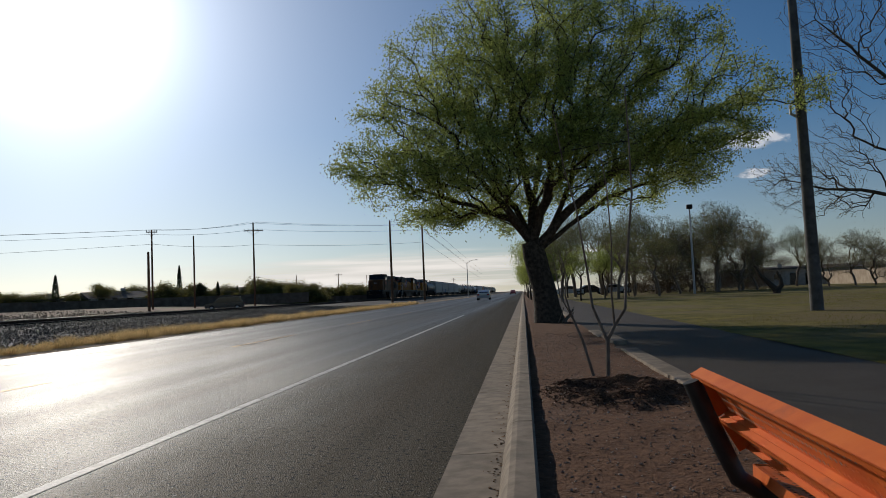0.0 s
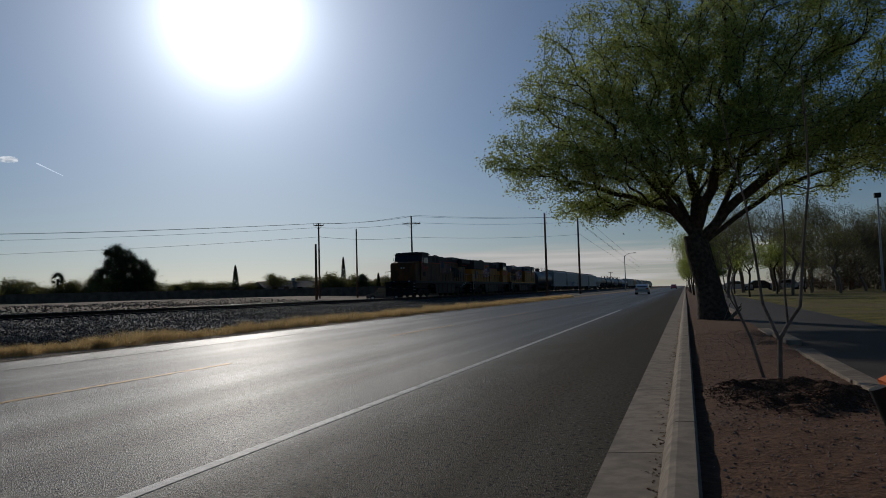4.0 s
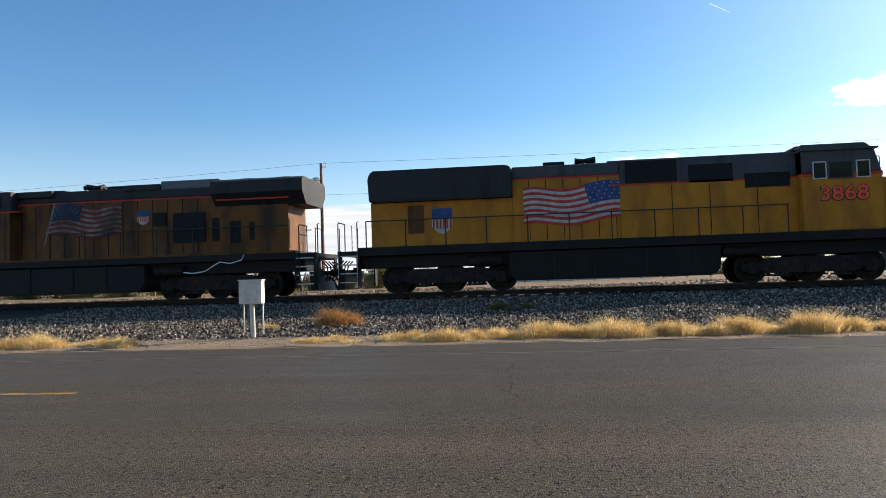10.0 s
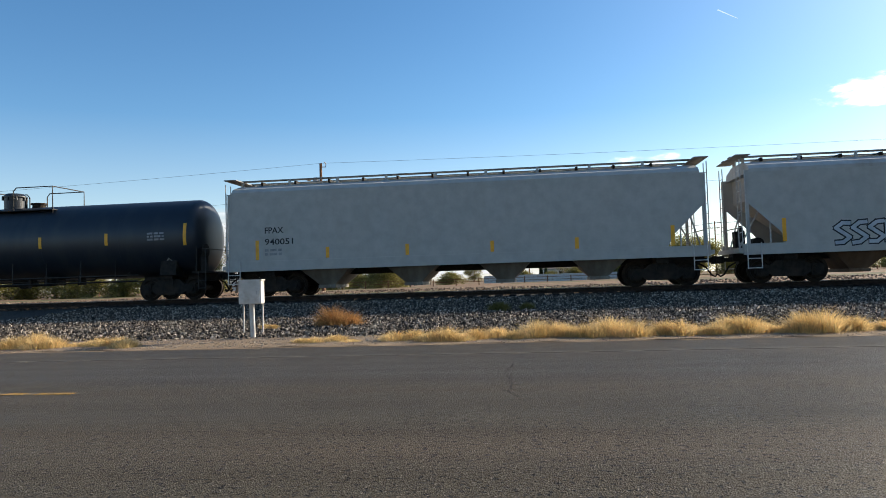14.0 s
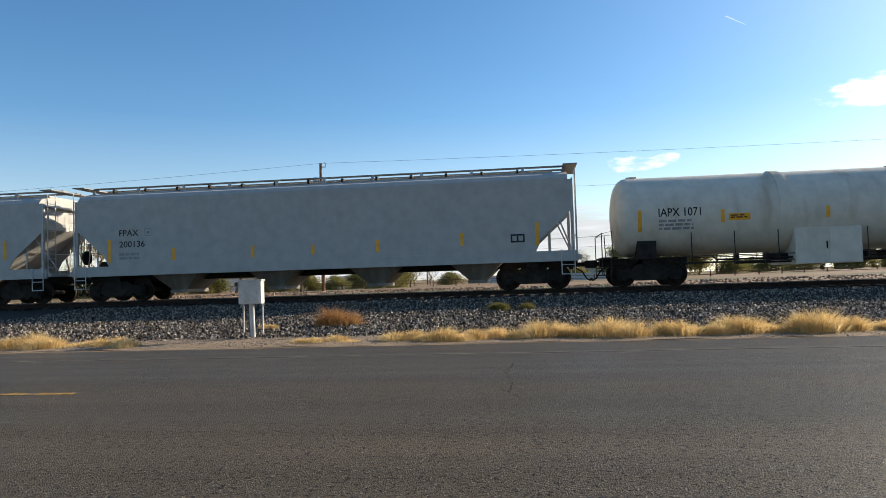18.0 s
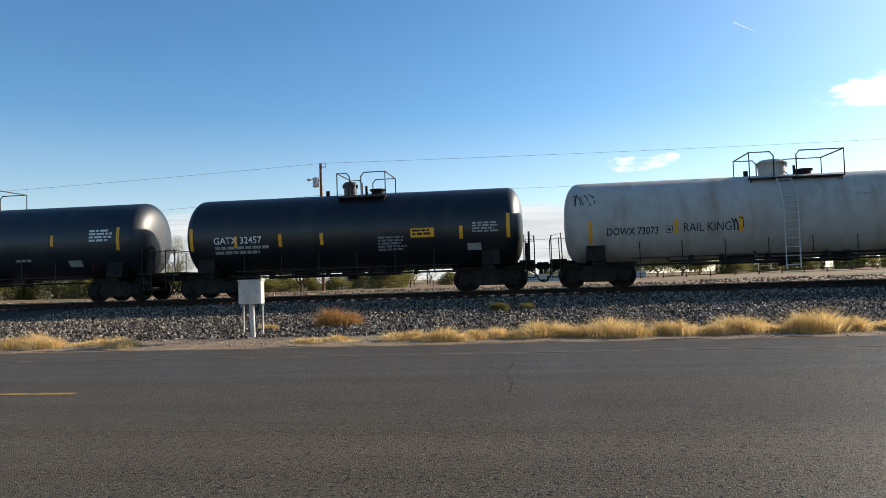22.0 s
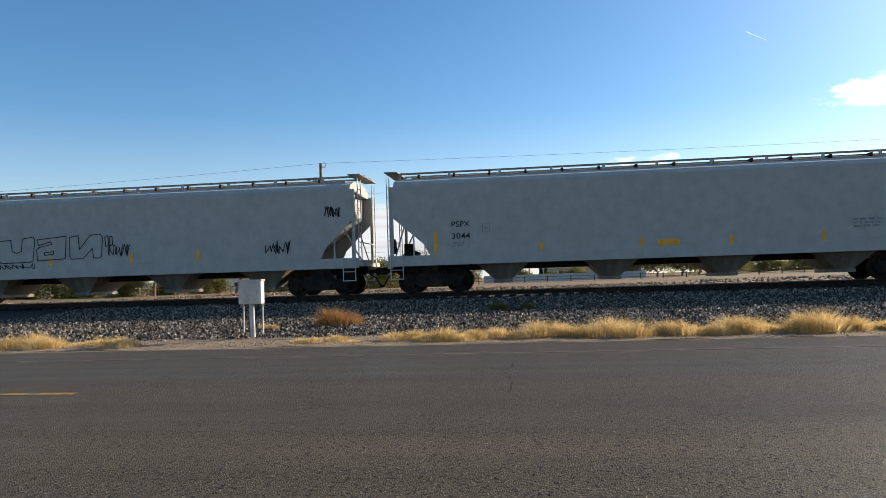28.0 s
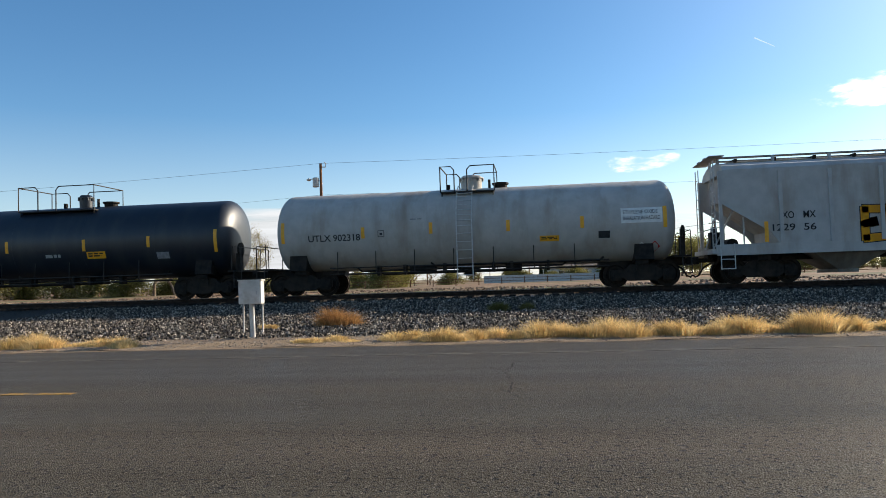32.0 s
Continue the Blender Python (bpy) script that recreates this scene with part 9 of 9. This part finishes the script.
def house(az, r, w, d, h, roof, mat, label, turn=0.0, gable=True):
    p = around(az, r, 0.15)
    ob = empty("house", pose(p.x, p.y, p.z, 0, 0, az + turn))
    tagged(ob, label, "house", "houses beyond the railway")
    part("wall", boxed(-w / 2, w / 2, 0, d, -0.2, h), mat, ob)
    if gable:
        bm = prism(bmesh.new(), [(-0.5, h - 0.05), (d / 2, h + roof), (d + 0.5, h - 0.05)], "x", -w / 2 - 0.5, w / 2 + 0.5)
    else:
        bm = boxed(-w / 2 - 0.4, w / 2 + 0.4, -0.4, d + 0.4, h, h + 0.3)
    part("roof", bm, ROOF, ob)
    k = -w / 2 + 1.2
    i = 0
    while k < w / 2 - 1.6:
        if i % 3 == 1:
            part("door", boxed(k, k + 0.95, -0.05, 0.02, 0, 2.05), DARK_CAR, ob)
        else:
            wn_ = part("window", boxed(k, k + 1.3, -0.05, 0.02, 0.9, 2.0), STUCCO_W, ob)
            part("pane", boxed(k + 0.07, k + 1.23, -0.06, -0.051, 0.97, 1.93), GLASS_DARK, wn_)
        k += 2.6
        i += 1
    part("chimney", boxed(w * 0.2, w * 0.2 + 0.7, d * 0.5, d * 0.5 + 0.7, h, h + roof + 0.6), mat, ob)


for a in ((35.2, 150, 9, 7, 1.8, 0.7, STUCCO, "low stucco house far beyond the tracks", 0, False), (30.0, 150, 10, 8, 1.9, 1.3, STUCCO_W, "pale house with a low gable roof", 20, True),
          (26.9, 155, 9, 7, 2.2, 1.0, STUCCO, "tan house behind shrubs", 0, True), (22.0, 160, 9, 7, 2.4, 1.0, STUCCO, "low house behind bushes", -10, True),
          (48.2, 160, 10, 8, 2.0, 0.6, STUCCO, "flat roofed tan house", 0, False), (61.2, 170, 9, 7, 2.2, 0.8, STUCCO_W, "pale low house among dark trees", 0, True), (59.6, 165, 6, 6, 2.0, 0.7, STUCCO, "small low shed-like house", 10, True),
          (104.5, 118, 3.8, 3.5, 1.3, 0.8, STUCCO_W, "small white gabled building behind bushes", 10, True), (87.4, 165, 13, 8, 2.6, 0.9, STUCCO_W, "long white low house", 4, True),
          (113.5, 170, 12, 8, 2.8, 0.5, STUCCO_W, "distant low white building", 0, False), (83.6, 160, 8, 7, 2.4, 0.8, STUCCO, "low tan house behind trees", 0, True), (-22.0, 150, 24, 9, 2.8, 0.7, STUCCO, "low tan building beyond the park", 0, True), (-17.5, 140, 14, 8, 2.7, 0.5, STUCCO, "tan park building with a flat dark roof", 0, False)):
    house(*a)
for az, r, w, h, mt, lb in ((-23.5, 125, 64, 2.0, BLOCK, "tan block wall along the far side of the park"), (88.0, 120, 26, 1.3, BOX_PAINT, "grey yard wall beyond the track"), (30, 125, 60, 1.5, ADOBE, "low dusty yard wall beyond the railway"), (46.5, 118, 46, 1.5, ADOBE, "low dusty yard wall beyond the railway"), (17, 150, 30, 1.3, ADOBE, "low dusty yard wall beyond the railway")):
    p = around(az, r, 0.05)
    ob = empty("yard_wall", pose(p.x, p.y, p.z, 0, 0, 88 if az < 0 else az))
    tagged(ob, lb, "wall")
    part("panel", boxed(-w / 2, w / 2, 0, 0.2, -0.1, h), mt, ob)
    part("coping", boxed(-w / 2, w / 2, -0.04, 0.24, h, h + 0.08), mt, ob)
fence = empty("fence", pose(*around(91, 96, 0.2), 0, 0, 95))
tagged(fence, "weathered wooden post and rail fence beyond the track", "fence")
post = None
for k in range(40):
    m = Matrix.Translation((-60 + 3 * k, 0.4 * math.sin(k), 0))
    if post is None:
        post = part("post", boxed(-0.06, 0.06, -0.06, 0.06, -0.2, 1.0), POLE_WOOD, fence, m=m)
    else:
        again(post, "post", m)
for z in (0.5, 0.85):
    part("fence_rail", boxed(-60, 57, -0.03, 0.03, z - 0.03, z + 0.03), POLE_WOOD, fence)


# ---------------------------------------------------------------- clouds
def cloud_material(name, bright, sx, sy, cover, seed, soft):
    m = bpy.data.materials.new(name)
    m.use_nodes = True
    nt = m.node_tree
    nt.nodes.clear()
    out = nt.nodes.new("ShaderNodeOutputMaterial")
    tc = nt.nodes.new("ShaderNodeTexCoord")
    sep = nt.nodes.new("ShaderNodeSeparateXYZ")
    nt.links.new(tc.outputs["Generated"], sep.inputs[0])
    def node(op, *v):
        q = nt.nodes.new("ShaderNodeMath")
        q.operation = op
        for i, s in enumerate(v):
            if hasattr(s, "is_linked"):
                nt.links.new(s, q.inputs[i])
            else:
                q.inputs[i].default_value = s
        return q.outputs[0]
    u = node("MULTIPLY", node("MULTIPLY", sep.outputs[0], node("SUBTRACT", 1.0, sep.outputs[0])), 4.0)
    v = node("MULTIPLY", node("MULTIPLY", sep.outputs[2], node("SUBTRACT", 1.0, sep.outputs[2])), 4.0)
    mp = nt.nodes.new("ShaderNodeMapping")
    mp.inputs["Scale"].default_value, mp.inputs["Location"].default_value = (sx, 1, sy), (seed, seed * 0.7, 0)
    nt.links.new(tc.outputs["Generated"], mp.inputs["Vector"])
    nz = nt.nodes.new("ShaderNodeTexNoise")
    nz.inputs["Scale"].default_value, nz.inputs["Detail"].default_value, nz.inputs["Roughness"].default_value = 1.0, 7, 0.55
    nt.links.new(mp.outputs[0], nz.inputs["Vector"])
    edge = node("MULTIPLY", node("POWER", u, 0.5), node("POWER", v, 0.5))
    a = node("SUBTRACT", node("ADD", node("MULTIPLY", edge, 0.75), node("MULTIPLY", nz.outputs["Fac"], 1.1)), 1.28 - cover)
    al = nt.nodes.new("ShaderNodeMapRange")
    al.interpolation_type = "SMOOTHSTEP"
    al.inputs[1].default_value, al.inputs[2].default_value = 0.0, soft
    nt.links.new(a, al.inputs[0])
    em = nt.nodes.new("ShaderNodeEmission")
    nt.links.new(ramp(nt, nz.outputs["Fac"], tuple(0.66 * b for b in bright), bright, 0.35, 0.62), em.inputs["Color"])
    tr = nt.nodes.new("ShaderNodeBsdfTransparent")
    mx = nt.nodes.new("ShaderNodeMixShader")
    nt.links.new(al.outputs[0], mx.inputs[0])
    nt.links.new(tr.outputs[0], mx.inputs[1])
    nt.links.new(em.outputs[0], mx.inputs[2])
    nt.links.new(mx.outputs[0], out.inputs["Surface"])
    return m


def cloud(az0, az1, el0, el1, bright, sx, sy, cover, seed, label, soft=0.42, r=3200.0):
    """A thin far cloud: an upright curved sheet between two bearings and two heights."""
    n = 12
    verts, faces = [], []
    c = around((az0 + az1) / 2, r)
    half = radians(abs(az1 - az0) / 2) * r
    for k in range(n + 1):
        x = -half + 2 * half * k / n
        for el in (el0, el1):
            verts.append((x, 0.02 * x * x / r, r * math.tan(radians(el))))
    for k in range(n):
        faces.append((2 * k, 2 * k + 2, 2 * k + 3, 2 * k + 1))
    ob = raw("cloud", verts, faces, cloud_material("cloud", bright, sx, sy, cover, seed, soft))
    ob.matrix_basis = pose(c.x, c.y, 0, 0, 0, (az0 + az1) / 2)
    ob.visible_shadow = False
    return tagged(ob, label, "cloud", "", "structure")


cloud(62.7, 71.0, 10.0, 13.6, (1.15, 1.15, 1.15), 2.4, 3.4, 0.19, 2.0, "small bright white cloud", 0.26)
cloud(78.0, 85.2, 7.4, 9.4, (0.85, 0.88, 0.92), 3, 3.2, 0.17, 3.0, "thin wispy white cloud", 0.34)
cloud(72, 132, -0.6, 6.4, (0.50, 0.53, 0.58), 4, 7.5, 0.44, 5.0, "long grey-white cloud bank low over the horizon", 0.34)
cloud(49, 64.0, 2.4, 4.8, (1.5, 1.47, 1.42), 3, 4, 0.24, 8.0, "flat bright cloud streak", 0.3)
cloud(48.2, 49.8, 9.5, 10.05, (2.4, 2.45, 2.5), 2, 1.6, 0.35, 11.0, "tiny white cloud", 0.3)
cloud(-18, 34, -0.2, 3.8, (1.75, 1.64, 1.5), 2.2, 5, 0.36, 14.0, "cream coloured haze cloud along the horizon")
cloud(-20.5, -14.5, 9.3, 11.0, (1.1, 1.14, 1.22), 3, 2.4, 0.3, 17.0, "pale flat cloud", 0.3)
cloud(-19.2, -15.8, 7.3, 8.2, (1.1, 1.14, 1.22), 3, 2.4, 0.3, 19.0, "pale flat cloud", 0.3)


def contrail(length, glow):
    bm = bmesh.new()
    bm.faces.new([bm.verts.new(v) for v in ((-length, 0, -2.4), (length, 0, -1.0), (length, 0, 1.0), (-length, 0, 2.4))])
    m = bpy.data.materials.new("contrail")
    m.use_nodes = True
    nt = m.node_tree
    b = nt.nodes["Principled BSDF"]
    b.inputs["Base Color"].default_value = (0.8, 0.8, 0.82, 1)
    b.inputs["Emission Color"].default_value = (0.75, 0.8, 0.88, 1)
    b.inputs["Emission Strength"].default_value = glow
    b.inputs["Alpha"].default_value = 0.45
    ob = part("contrail", bm, m)
    ob.visible_shadow = False
    return tagged(ob, "short thin white aircraft trail in the sky", "contrail", "", "structure")


TRAIL_A, TRAIL_B = contrail(48, 3.4), contrail(42, 0.62)


# ---------------------------------------------------------------- rubble beyond the track, cracks in the road
n = 9000
xx, yy = -33.5 - rng.random(n) ** 1.5 * 26, -45 + rng.random(n) * 130
pts = [(x, y, ground_height(x, y) + 0.03) for x, y in zip(xx, yy)]
scatter_stones("dirt_rubble", pts, 0.09, island_vary(surface("rubble", (0.13, 0.085, 0.055), (0.28, 0.20, 0.14), 6, 0.9), 0.6), "brown clods and broken stones on the dirt bank", 0.8)


def crack(points, width):
    """A thin dark crack in the road, uneven along its length."""
    rnd = random.Random(31)
    verts, faces = [], []
    path = []
    for (xa, ya), (xb, yb) in zip(points, points[1:]):
        for k in range(8):
            f = k / 8
            path.append((xa + (xb - xa) * f + rnd.gauss(0, 0.02), ya + (yb - ya) * f + rnd.gauss(0, 0.02)))
    for k, (x, y) in enumerate(path):
        w = width * rnd.uniform(0.2, 1.0)
        verts += [(x, y - w, 0.003), (x, y + w, 0.003)]
        if k:
            faces.append((2 * k - 2, 2 * k - 1, 2 * k + 1, 2 * k))
    ob = raw("road_crack", verts, faces, surface("crack", (0.008, 0.007, 0.006), (0.02, 0.017, 0.014), 20, 0.9))
    structure(ob, "thin dark crack across the worn asphalt", "road crack")


crack([(-9.6, -0.36), (-8.6, -0.42), (-7.9, -0.3), (-7.2, -0.3), (-6.7, -0.2)], 0.010)
crack([(-9.3, -0.75), (-8.9, -0.5), (-8.6, -0.42)], 0.006)


# ---------------------------------------------------------------- what moves
SHIFT = (134.096, -517.918, -42.290, 70.343, -24.085)


def train_at(t):
    """Where the head of the train is along the track."""
    u = t / 32
    return sum(c * u ** k for k, c in enumerate(SHIFT))


def motions():
    for car, off in CONSIST:
        walk(car, [(t, pose(TRACK_X, train_at(t) + off, RAIL_Z)) for t in (0, 4, 8, 12, 16, 20, 24, 28, 32)])
    # the aircraft trails drift slowly down the sky
    def sky_pose(az, el, tilt):
        p = around(az, 3000, 3000 * math.tan(radians(el)) + 2)
        return pose(p.x, p.y, p.z, 0, tilt, az)
    walk(TRAIL_A, [(t, sky_pose(46.35 - 0.05 * (t - 7), 9.05 - 0.04 * (t - 7), 26)) for t in (0, 8, 16, 24, 32)])
    walk(TRAIL_B, [(t, sky_pose(75.9 - 0.135 * (t - 9), 18.93 - 0.126 * (t - 9), 33)) for t in (0, 8, 16, 24, 32)])


motions()
